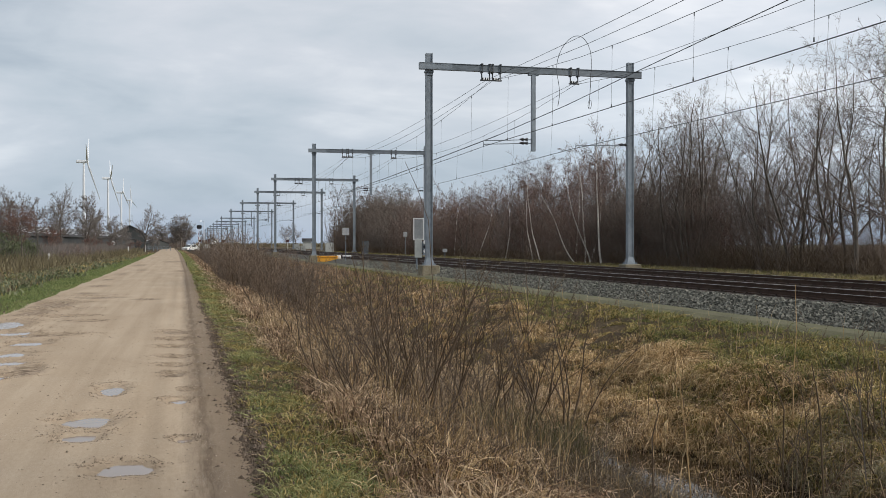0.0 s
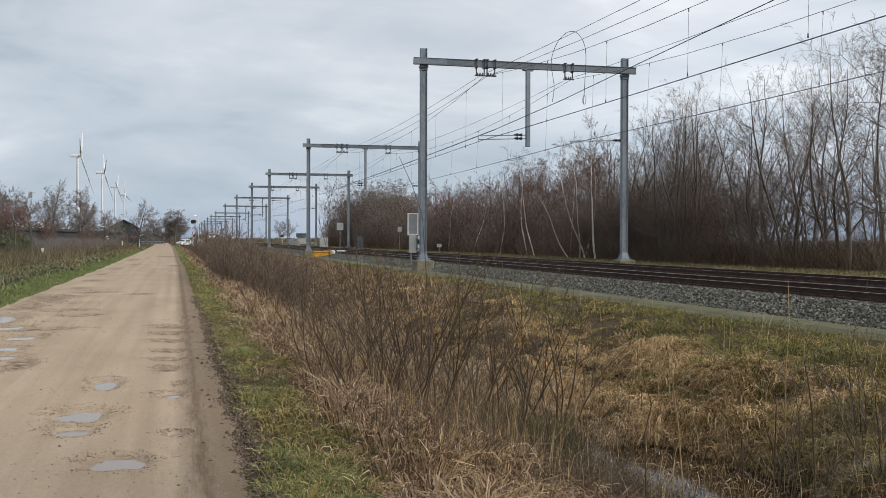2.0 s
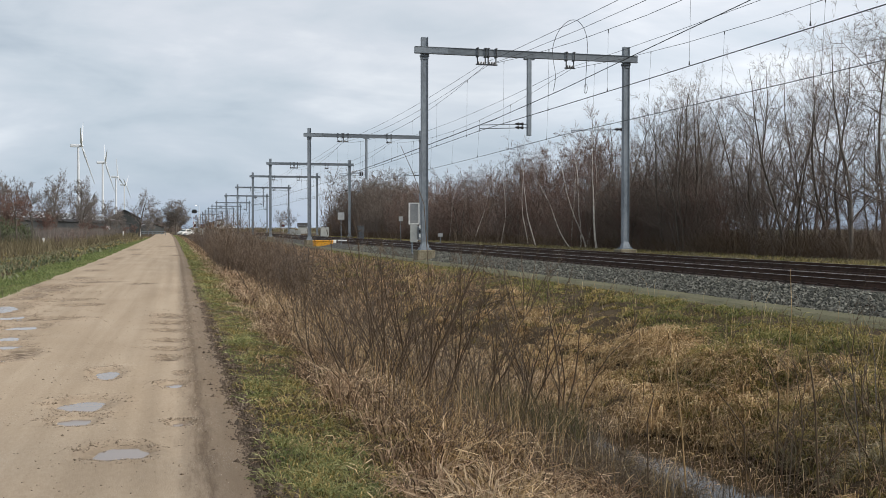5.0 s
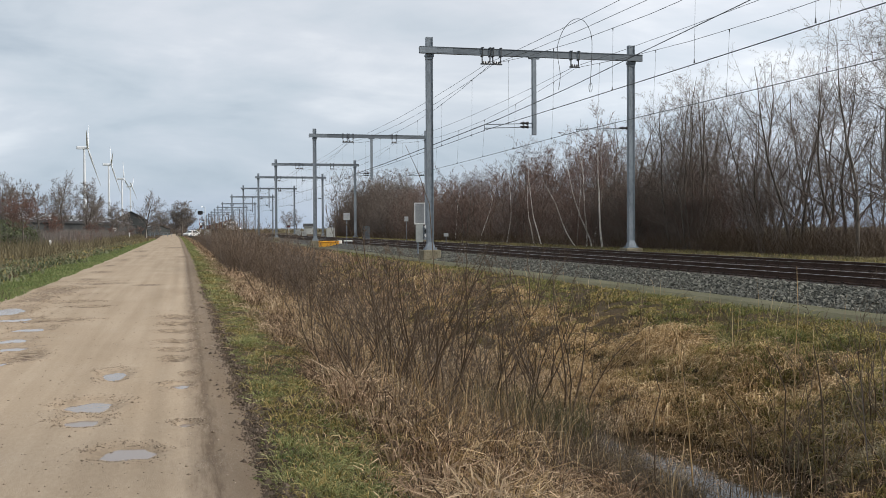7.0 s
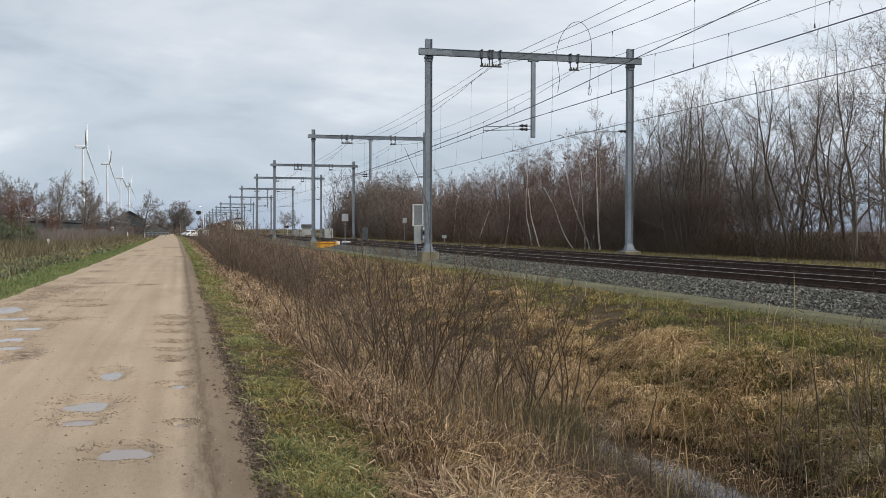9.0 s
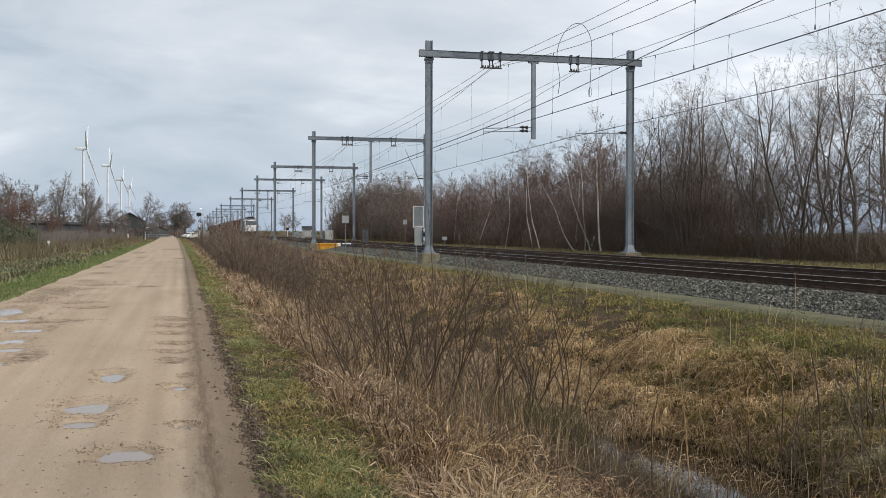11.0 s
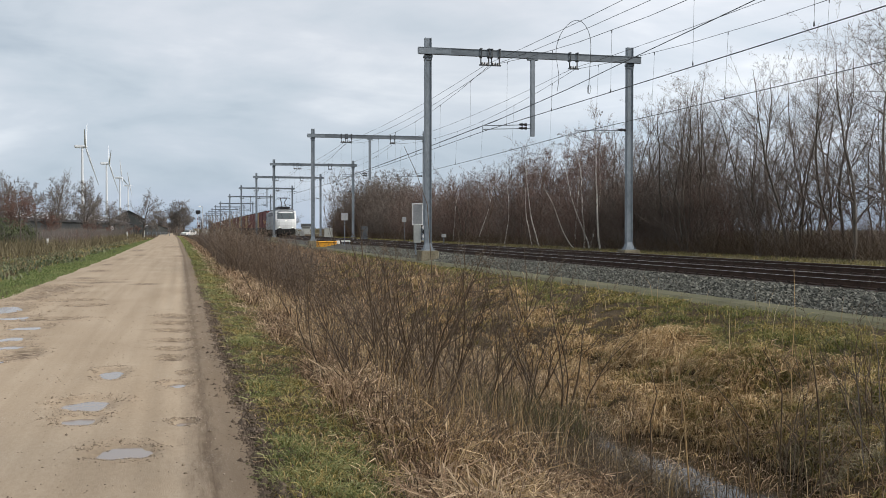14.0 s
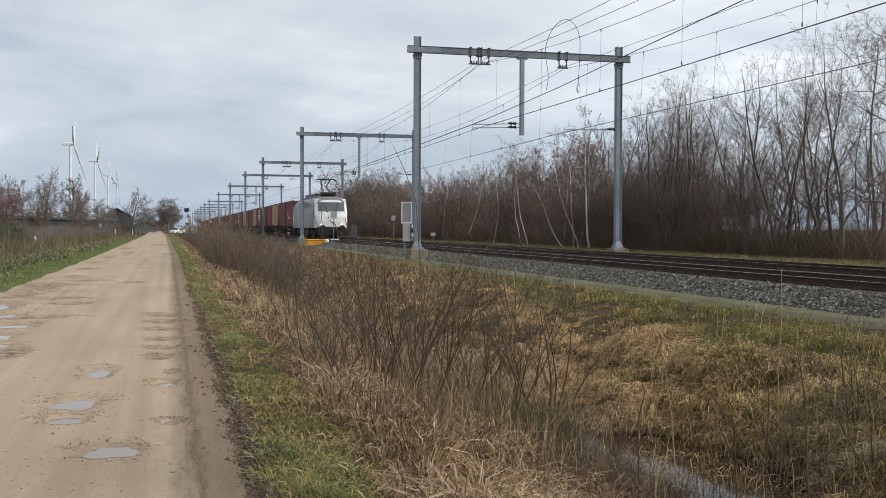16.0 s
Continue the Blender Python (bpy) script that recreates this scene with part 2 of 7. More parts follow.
M_BROWN = mat("dead_brown_stalks", [(0.0294, 0.0175, 0.0098), (0.149, 0.0926, 0.0536), (0.367, 0.243, 0.146), (0.749, 0.562, 0.374)], big=0.8, fine=8, island=0.82, bump=0, rough=0.7, thin=0.28, contrast=(0.41, 0.60))
M_TAN = mat("pinkish_tan_grass", [(0.0595, 0.0385, 0.021), (0.236, 0.164, 0.092), (0.53, 0.39, 0.24), (0.918, 0.728, 0.504)], big=0.8, fine=8, island=0.8, bump=0, rough=0.7, thin=0.28, contrast=(0.41, 0.60))
M_SODDEN = mat("sodden_dead_leaves", [(0.022, 0.016, 0.009), (0.070, 0.050, 0.026), (0.130, 0.095, 0.050), (0.24, 0.18, 0.10)], big=0.8, fine=8, island=0.8, bump=0, rough=0.6, thin=0.2, contrast=(0.41, 0.60))
M_TWIG = mat("bare_twigs", [(0.075, 0.058, 0.048), (0.140, 0.110, 0.090), (0.215, 0.174, 0.143)], big=0.6, fine=5, island=0.5, bump=0, rough=0.75)
M_TWIG_RED = mat("reddish_twigs", [(0.070, 0.044, 0.035), (0.138, 0.088, 0.069), (0.212, 0.142, 0.110)], big=0.6, fine=5, island=0.5, bump=0, rough=0.7)
M_SAPLING = mat("sapling_bark", [(0.063, 0.044, 0.030), (0.135, 0.095, 0.066), (0.23, 0.168, 0.118)], big=0.6, fine=5, island=0.5, bump=0, rough=0.6)
M_STEM = mat("dark_sapling_bark", [(0.045, 0.030, 0.018), (0.090, 0.061, 0.037), (0.145, 0.105, 0.062)], big=0.6, fine=5, island=0.4, bump=0, rough=0.55)
# Distance haze on the trees across the road is put into this paler colour.
M_TWIG_PALE = mat("haze_greyed_twigs", [(0.115, 0.098, 0.088), (0.165, 0.142, 0.127), (0.225, 0.197, 0.176)], big=0.6, fine=5, island=0.5, bump=0, rough=0.75)
M_WEED = mat("faded_weeds", [(0.056, 0.0456, 0.0272), (0.14, 0.115, 0.0675), (0.245, 0.208, 0.122), (0.396, 0.341, 0.22)], big=0.5, fine=6, island=0.5, bump=0, rough=0.7, thin=0.3, contrast=(0.4, 0.6))
M_BARK = mat("grey_brown_bark", [(0.052, 0.044, 0.036), (0.115, 0.098, 0.080), (0.172, 0.15, 0.125)], big=3, fine=24, bump=0.8, dist=0.02, stretch=(3, 3, 0.6))
M_BIRCH = mat("white_birch_bark", [(0.08, 0.07, 0.06), (0.60, 0.56, 0.50), (0.76, 0.72, 0.66)], big=1.5, fine=9, bump=0.4, stretch=(1, 1, 2.6), contrast=(0.36, 0.56))
M_BALLAST = mat("grey_ballast_stone", [(0.030, 0.030, 0.025), (0.070, 0.070, 0.058), (0.125, 0.123, 0.103), (0.225, 0.22, 0.185)], big=6, fine=40, island=0.75, bump=0.3)
M_BALLAST_BED = mat("ballast_bed", [(0.02, 0.019, 0.016), (0.058, 0.055, 0.046), (0.12, 0.115, 0.098)], big=14, fine=30, bump=1.0, dist=0.05)
M_RUSTY_BED = mat("rust_stained_ballast", [(0.022, 0.015, 0.012), (0.055, 0.038, 0.030), (0.095, 0.068, 0.055)], big=5, fine=30, bump=1.0, dist=0.05)
M_SLEEPER = mat("dark_tarred_sleeper", [(0.020, 0.014, 0.011), (0.045, 0.032, 0.026), (0.07, 0.052, 0.042)], big=4, fine=30, per_object=0.4, bump=0.5)
M_RAIL = mat("rusty_rail", [(0.035, 0.020, 0.014), (0.075, 0.045, 0.032)], big=3, fine=30, rough=0.7, metal=0.3)
M_RAIL_TOP = mat("polished_rail_head", [(0.30, 0.29, 0.29), (0.45, 0.44, 0.43)], big=2, fine=12, rough=0.32, metal=0.9, bump=0.05)
M_STEEL = mat("galvanised_steel", [(0.141, 0.163, 0.185), (0.202, 0.231, 0.258), (0.255, 0.286, 0.315)], big=1.3, fine=10, rough=0.5, metal=0.25, bump=0.08, stretch=(1, 1, 0.5))
# Galvanised steel again, darkened: the beam's shade is put into the colour.
M_BEAM = mat("shaded_steel_beam", [(0.105, 0.121, 0.137), (0.150, 0.172, 0.192), (0.195, 0.218, 0.240)], big=1.3, fine=10, rough=0.5, metal=0.25, bump=0.08, stretch=(0.4, 1, 1))
M_CLAMP = mat("dark_steel_clamp", [(0.045, 0.048, 0.052), (0.085, 0.09, 0.096)], big=2, fine=12, rough=0.55, metal=0.3, bump=0.05)
M_CONCRETE = mat("weathered_concrete", [(0.095, 0.082, 0.052), (0.18, 0.155, 0.105), (0.26, 0.23, 0.165)], big=2.2, fine=20, bump=0.4)
M_WIRE = plain("dull_copper_wire", (0.075, 0.08, 0.085), rough=0.5, metal=0.5)
M_DARK = plain("dark_insulator", (0.025, 0.022, 0.022), rough=0.35)
M_GRIT = mat("loose_grit", [(0.12, 0.09, 0.066), (0.25, 0.19, 0.135), (0.34, 0.265, 0.19), (0.52, 0.43, 0.33)], big=5, fine=40, island=0.8, bump=0)
M_PATH = mat("mossy_sand_path", [(0.063, 0.06, 0.028), (0.099, 0.093, 0.047), (0.132, 0.12, 0.066)], big=1.0, fine=20, bump=0.3)


# ---- builders ----
def part(name, bm, material, parent=None, label=""):
    me = bpy.data.meshes.new(name)
    bm.to_mesh(me)
    bm.free()
    me.materials.append(material)
    ob = new(name, me)
    ob.parent = parent
    return tagged(ob, label=label)


def np_mesh(name, verts, faces_by_size, material, smooth=False):
    """A mesh object from arrays: faces_by_size is a list of (n, k) index arrays."""
    me = bpy.data.meshes.new(name)
    loops = np.concatenate([f.ravel() for f in faces_by_size]).astype(np.int32)
    sizes = np.concatenate([np.full(len(f), f.shape[1], np.int32) for f in faces_by_size])
    me.vertices.add(len(verts))
    me.vertices.foreach_set("co", np.asarray(verts, np.float32).ravel())
    me.loops.add(len(loops))
    me.loops.foreach_set("vertex_index", loops)
    me.polygons.add(len(sizes))
    me.polygons.foreach_set("loop_start", np.concatenate([[0], np.cumsum(sizes)[:-1]]).astype(np.int32))
    me.polygons.foreach_set("use_smooth", np.full(len(sizes), smooth))
    me.update(calc_edges=True)
    me.validate()
    me.materials.append(material)
    return me


def box(bm, x0, x1, y0, y1, z0, z1, bevel=0.0, m=None):
    g = bmesh.ops.create_cube(bm, size=1.0)
    bmesh.ops.scale(bm, vec=(x1 - x0, y1 - y0, z1 - z0), verts=g["verts"])
    bmesh.ops.translate(bm, vec=((x0 + x1) / 2, (y0 + y1) / 2, (z0 + z1) / 2), verts=g["verts"])
    vs = g["verts"]
    if bevel:
        edges = list({e for v in vs for e in v.link_edges})
        r = bmesh.ops.bevel(bm, geom=edges, offset=bevel, segments=1, affect="EDGES")
        vs = r["verts"]
    if m is not None:
        bmesh.ops.transform(bm, matrix=m, verts=vs)
    return vs


def cyl(bm, p0, p1, r0, r1=None, sides=10):
    p0, p1 = Vector(p0), Vector(p1)
    g = bmesh.ops.create_cone(bm, cap_ends=True, segments=sides, radius1=r0, radius2=r0 if r1 is None else r1, depth=(p1 - p0).length)
    turn = (p1 - p0).to_track_quat("Z", "Y").to_matrix().to_4x4()
    bmesh.ops.transform(bm, matrix=Matrix.Translation((p0 + p1) / 2) @ turn, verts=g["verts"])
    return g["verts"]


def thing(name, at, label, category, group="", kind="", rz=0):
    ob = new(name)
    ob.empty_display_size = 0.2
    ob.matrix_basis = pose(*at, 0, 0, rz)
    return tagged(ob, label, category, group, kind)


def tubes(segs, sides=3):
    """Arrays for tapered tubes, one for each row (p0, p1, r0, r1) of segs."""
    s = np.asarray(segs, float)
    a, b, ra, rb = s[:, 0:3], s[:, 3:6], s[:, 6], s[:, 7]
    d = b - a
    d /= np.maximum(np.linalg.norm(d, axis=1, keepdims=True), 1e-9)
    ref = np.where(np.abs(d[:, 2:3]) < 0.9, np.array([[0, 0, 1.0]]), np.array([[1.0, 0, 0]]))
    u = np.cross(d, ref)
    u /= np.linalg.norm(u, axis=1, keepdims=True)
    v = np.cross(d, u)
    ang = np.arange(sides) * 2 * np.pi / sides
    ring = u[:, None, :] * np.cos(ang)[None, :, None] + v[:, None, :] * np.sin(ang)[None, :, None]
    lo, hi = a[:, None] + ring * ra[:, None, None], b[:, None] + ring * rb[:, None, None]
    verts = np.concatenate([lo, hi], axis=1).reshape(-1, 3)
    i = np.arange(sides)
    q = np.stack([i, (i + 1) % sides, sides + (i + 1) % sides, sides + i], 1)
    faces = (np.arange(len(s))[:, None, None] * 2 * sides + q[None]).reshape(-1, 4)
    return verts, faces


def cones(segs):
    """Arrays for three-sided twigs that run out to a point, one for each row of segs."""
    v, _ = tubes(segs, 3)
    s = np.asarray(segs, float)
    v = v.reshape(-1, 6, 3)[:, :4].copy()
    v[:, 3] = s[:, 3:6]
    k = np.arange(len(s))[:, None, None] * 4
    f = (k + np.array([[0, 1, 3], [1, 2, 3], [2, 0, 3]])[None]).reshape(-1, 3)
    return v.reshape(-1, 3), f


def twig_mesh(name, thick, thin, material, sides=3):
    """Stems as tubes and the last shoots as points, in one mesh."""
    v1, f1 = tubes(thick, sides)
    v2, f2 = cones(thin)
    return np_mesh(name, np.concatenate([v1, v2]), [f1, f2 + len(v1)], material, smooth=True)


def chain_mesh(name, segs, material, sides=6):
    """One unbroken tapering stem through the ends of segs."""
    s = np.asarray(segs, float)
    pts = np.concatenate([s[:1, 0:3], s[:, 3:6]])
    rad = np.concatenate([s[:1, 6], s[:, 7]])
    d = np.gradient(pts, axis=0)
    d /= np.linalg.norm(d, axis=1, keepdims=True)
    u = np.cross(d, [0.31, 0.95, 0.05])
    u /= np.linalg.norm(u, axis=1, keepdims=True)
    v = np.cross(d, u)
    ang = np.arange(sides) * 2 * np.pi / sides
    ring = u[:, None] * np.cos(ang)[None, :, None] + v[:, None] * np.sin(ang)[None, :, None]
    verts = (pts[:, None] + ring * rad[:, None, None]).reshape(-1, 3)
    i = np.arange(sides)
    q = np.stack([i, (i + 1) % sides, sides + (i + 1) % sides, sides + i], 1)
    faces = (np.arange(len(pts) - 1)[:, None, None] * sides + q[None]).reshape(-1, 4)
    return np_mesh(name, verts, [faces], material, smooth=True)


def tube_mesh(name, segs, material, sides=3):
    v, f = tubes(segs, sides)
    return np_mesh(name, v, [f], material, smooth=True)


def arc_mesh(name, x, y, z, h, w, reach, droop, heading, material, rng):
    """Arching leaves in three pieces: they rise, lean out along heading by reach and hang down by droop at the tip (both as shares of h)."""
    n = len(x)
    o = np.stack([np.cos(heading), np.sin(heading), np.zeros(n)], 1)
    tw = heading + np.pi / 2 + rng.normal(0, 0.8, n)
    side = np.stack([np.cos(tw), np.sin(tw), rng.normal(0, 0.25, n)], 1) * (w / 2)[:, None]
    base = np.stack([x, y, z], 1)
    rows = []
    for s, wide in ((0.0, 0.8), (0.42, 1.0), (0.76, 0.75)):
        up = h * (1.55 * s - 0.55 * s * s - droop * s ** 3)
        c = base + o * (h * reach * s ** 1.6)[:, None]
        c[:, 2] += up
        rows += [c - side * wide, c + side * wide]
    tip = base + o * (h * reach)[:, None]
    tip[:, 2] += h * (1.0 - droop)
    verts = np.stack(rows + [tip], 1).reshape(-1, 3)
    k = np.arange(n)[:, None] * 7
    quads = np.concatenate([k + np.array([[a, a + 1, a + 3, a + 2]]) for a in (0, 2)])
    return np_mesh(name, verts, [quads, k + np.array([[4, 5, 6]])], material)


def blade_mesh(name, x, y, z, h, w, lean, material, rng, curl=0.6, heading=None):
    """Bent, tapered blades: a quad and a tip each. lean: how far the tip hangs over, as a share of the height."""
    n = len(x)
    az = rng.uniform(0, 2 * np.pi, n)
    out = rng.uniform(0, 2 * np.pi, n) if heading is None else heading + rng.normal(0, 0.7, n)
    side = np.stack([np.cos(az), np.sin(az), np.zeros(n)], 1) * (w / 2)[:, None]
    o = np.stack([np.cos(out), np.sin(out), np.zeros(n)], 1)
    base = np.stack([x, y, z], 1)
    up = np.array([[0, 0, 1.0]])
    reach = (h * lean)[:, None]
    mid = base + up * (h * 0.62)[:, None] + o * reach * 0.33
    drop = np.clip(1 - curl * np.clip(lean - 0.3, 0, 1), 0.25, 1)
    tip = base + up * (h * drop)[:, None] + o * reach
    verts = np.stack([base - side, base + side, mid + side * 0.75, mid - side * 0.75, tip], 1).reshape(-1, 3)
    k = np.arange(n)[:, None] * 5
    return np_mesh(name, verts, [k + np.array([[0, 1, 2, 3]]), k + np.array([[3, 2, 4]])], material)


# ---- ground ----
PROFILE_X = np.array([-3000, -300, -60, -20, -9, -7.5, -6.2, -3.80, -3.5, 0.22, 0.58, 1.0, 1.6, 2.3, 3.1, 3.8, 4.3, 5.2, 5.6, 6.4, 7.4, 8.6, 9.6, 10.9, 12.0, 21.5, 23, 26, 60, 300, 3000.0])
PROFILE_Z = np.array([0.0, 0.0, 0.0, -0.1, -0.15, -0.12, 0.02, 0.03, -0.12, -0.12, 0.02, 0.0, -0.10, -0.42, -0.78, -1.02, -1.12, -1.12, -1.0, -0.72, -0.42, -0.12, 0.05, 0.13, 0.10, 0.10, 0.20, 0.12, 0.0, 0.0, 0.0])
WATER_Z = -1.04


def value_noise(x, y, seed=0):
    """Smooth noise in 0..1 over the plane, one cell a metre."""
    xi, yi = np.floor(x), np.floor(y)
    fx, fy = x - xi, y - yi
    fx, fy = fx * fx * (3 - 2 * fx), fy * fy * (3 - 2 * fy)
    h = lambda a, b: np.modf(np.abs(np.sin(a * 127.1 + b * 311.7 + seed * 74.7) * 43758.5453))[0]
    return (h(xi, yi) * (1 - fx) + h(xi + 1, yi) * fx) * (1 - fy) + (h(xi, yi + 1) * (1 - fx) + h(xi + 1, yi + 1) * fx) * fy


def road_shift(y):
    """The road bears slightly left of the tracks further on."""
    return np.interp(y, [0, 60, 186, 300, 600], [0, -0.22, -1.4, -3.0, -7.0])


def ground_z(x, y):
    """Height of the ground: the cross-section of road, ditch and railway, with unevenness on the grass."""
    x, y = np.asarray(x, float), np.asarray(y, float)
    z = np.interp(x - road_shift(y) * np.clip((3.5 - x) / 2.5, 0, 1), PROFILE_X, PROFILE_Z)
    soft = np.clip((x - 0.9) / 1.5, 0, 1) * np.clip((9.6 - x) / 1.5, 0, 1)
    bumps = 0.07 * np.sin(1.9 * x + 0.7 * y) * np.sin(1.3 * y + 0.5) + 0.04 * np.sin(3.1 * x - 2.3 * y + 1) + 0.26 * (value_noise(x * 1.5, y * 1.3, 3) - 0.5) + 0.15 * (value_noise(x * 3.4, y * 3.1, 4) - 0.5)
    rough = 0.05 * (value_noise(x * 3, y * 3) - 0.5) + 0.025 * (value_noise(x * 9, y * 9, 2) - 0.5)
    z = z - 0.13 * np.exp(-(((x - 1.22) / 0.16) ** 2 + ((y - 7.15) / 0.16) ** 2)) - 0.5 * np.exp(-((x - 5.65) / 0.85) ** 2 - ((y - 10.1) / 1.5) ** 4)
    return z + soft * bumps + rough * np.clip((x - 0.41) / 0.2, 0, 1) * np.clip((10.2 - x) / 0.5, 0, 1)


def grid_mesh(name, xs, ys, fz, material):
    X, Y = np.meshgrid(xs, ys)
    v = np.stack([X.ravel(), Y.ravel(), fz(X.ravel(), Y.ravel())], 1)
    nx = len(xs)
    i, j = np.meshgrid(np.arange(nx - 1), np.arange(len(ys) - 1))
    k = (j * nx + i).ravel()
    return np_mesh(name, v, [np.stack([k, k + 1, k + nx + 1, k + nx], 1)], material, smooth=True)


def build_ground():
    xs = np.unique(np.concatenate([PROFILE_X, np.arange(0.2, 1.9, 0.07), np.arange(1.9, 10, 0.25), np.linspace(-20, -6, 12), np.linspace(23, 60, 8)]))
    ys = np.unique(np.concatenate([[-3000, -800, -200, -60], np.arange(-20, 5, 1.0), np.arange(5, 18, 0.10), np.arange(18, 40, 0.35), np.arange(40, 120, 2), np.arange(120, 600, 20), [800, 1500, 3000, 4500]]))
    me = grid_mesh("ground", xs, ys, ground_z, M_SOIL)
    me.materials.append(M_FIELD)
    centre = np.zeros(len(me.polygons) * 3)
    me.polygons.foreach_get("center", centre)
    cx = centre.reshape(-1, 3)[:, 0]
    me.polygons.foreach_set("material_index", ((cx < -12) | (cx > 45)).astype(np.int32))
    tagged(new("ground", me), "damp winter soil with leaf litter, sloping to a ditch", "ground", kind="structure")
    w = grid_mesh("ditch_water", np.array([3.3, 4.0, 4.8, 5.4, 6.2, 7.4]), np.array([-30, 0, 10, 20, 40, 80, 160, 250.0]), lambda x, y: np.full(len(x), WATER_Z), M_DITCH)
    tagged(new("ditch_water", w), "still dark water in a narrow ditch", "water", kind="structure")


# Potholes of the dirt road: x, y, half-width, half-length, depth of the hollow.
HOLES = [
    (-0.44, 7.51, 0.21, 0.24, 0.040), (-0.86, 9.59, 0.24, 0.33, 0.040), (-0.84, 8.78, 0.17, 0.20, 0.028),
    (-0.78, 11.60, 0.15, 0.40, 0.038), (-0.10, 10.75, 0.13, 0.19, 0.034), (-0.01, 8.59, 0.09, 0.12, 0.028),
    (-2.25, 14.57, 0.23, 0.34, 0.036), (-2.41, 15.70, 0.24, 0.40, 0.034), (-2.40, 17.37, 0.29, 0.39, 0.034),
    (-2.12, 12.96, 0.09, 0.27, 0.034), (-3.02, 19.42, 0.36, 0.49, 0.034), (-3.40, 21.45, 0.38, 1.19, 0.036),
    (-3.26, 28.50, 0.40, 1.6, 0.020), (-3.38, 25.14, 0.26, 1.03, 0.020), (-0.17, 12.89, 0.11, 0.22, 0.024),
    (-0.16, 14.95, 0.19, 0.20, 0.024), (-0.17, 16.44, 0.19, 0.22, 0.024), (-0.20, 19.06, 0.22, 0.34, 0.024), (-0.15, 13.9, 0.17, 0.16, 0.024), (-0.19, 17.7, 0.20, 0.24, 0.024),
    (0.01, 11.55, 0.07, 0.13, 0.015), (-1.97, 13.58, 0.21, 0.54, 0.020), (-2.35, 18.8, 0.5, 0.28, 0.024), (-2.0, 22.0, 0.30, 0.25, 0.030), (-2.5, 23.7, 0.45, 0.25, 0.028),
]
# Shallow muddy hollows further along the left side of the road.
HOLLOWS = [(-3.39, 47.5, 0.22, 1.1, 0.02), (-3.30, 57.3, 0.35, 1.6, 0.02), (-3.40, 79.9, 0.45, 3.0, 0.02), (-3.5, 27.2, 0.22, 0.5, 0.02), (-3.44, 24.5, 0.25, 0.4, 0.02),
           (-2.42, 31.6, 0.65, 0.5, 0.02), (-1.09, 30.3, 0.35, 0.5, 0.02), (-3.1, 34.5, 0.3, 0.8, 0.02), (-3.2, 40.5, 0.35, 1.0, 0.02), (-0.2, 62, 0.3, 2.0, 0.02), (-0.9, 95, 0.9, 2.5, 0.02), (-2.7, 66, 0.4, 1.5, 0.02)]


def road_z(x, y):
    z = 0.015 - 0.006 * np.abs(x + 1.9) ** 1.5 * 0.4
    z = z + 0.003 * np.sin(2.1 * x + 0.3 * y) + 0.0012 * np.sin(1.1 * y + 3 * x)
    z = z - 0.018 * np.exp(-((x - 0.0) / 0.16) ** 2) - 0.010 * np.exp(-((x + 0.28) / 0.10) ** 2) - 0.012 * np.exp(-((x + 2.6) / 0.3) ** 2)
    for hx, hy, a, b, d in HOLES:
        hx = hx - float(road_shift(hy))
        wob = 1 + 0.10 * np.sin(3 * np.arctan2(y - hy, x - hx) + hx * 9) + 0.07 * np.sin(7 * np.arctan2(y - hy, x - hx) + hy)
        q = (((x - hx) / a) ** 2 + ((y - hy) / b) ** 2) / wob ** 2
        z = z - d * np.exp(-q ** 1.5 * 0.9) + 0.010 * np.exp(-((np.sqrt(q) - 1.55) / 0.35) ** 2)
    return z


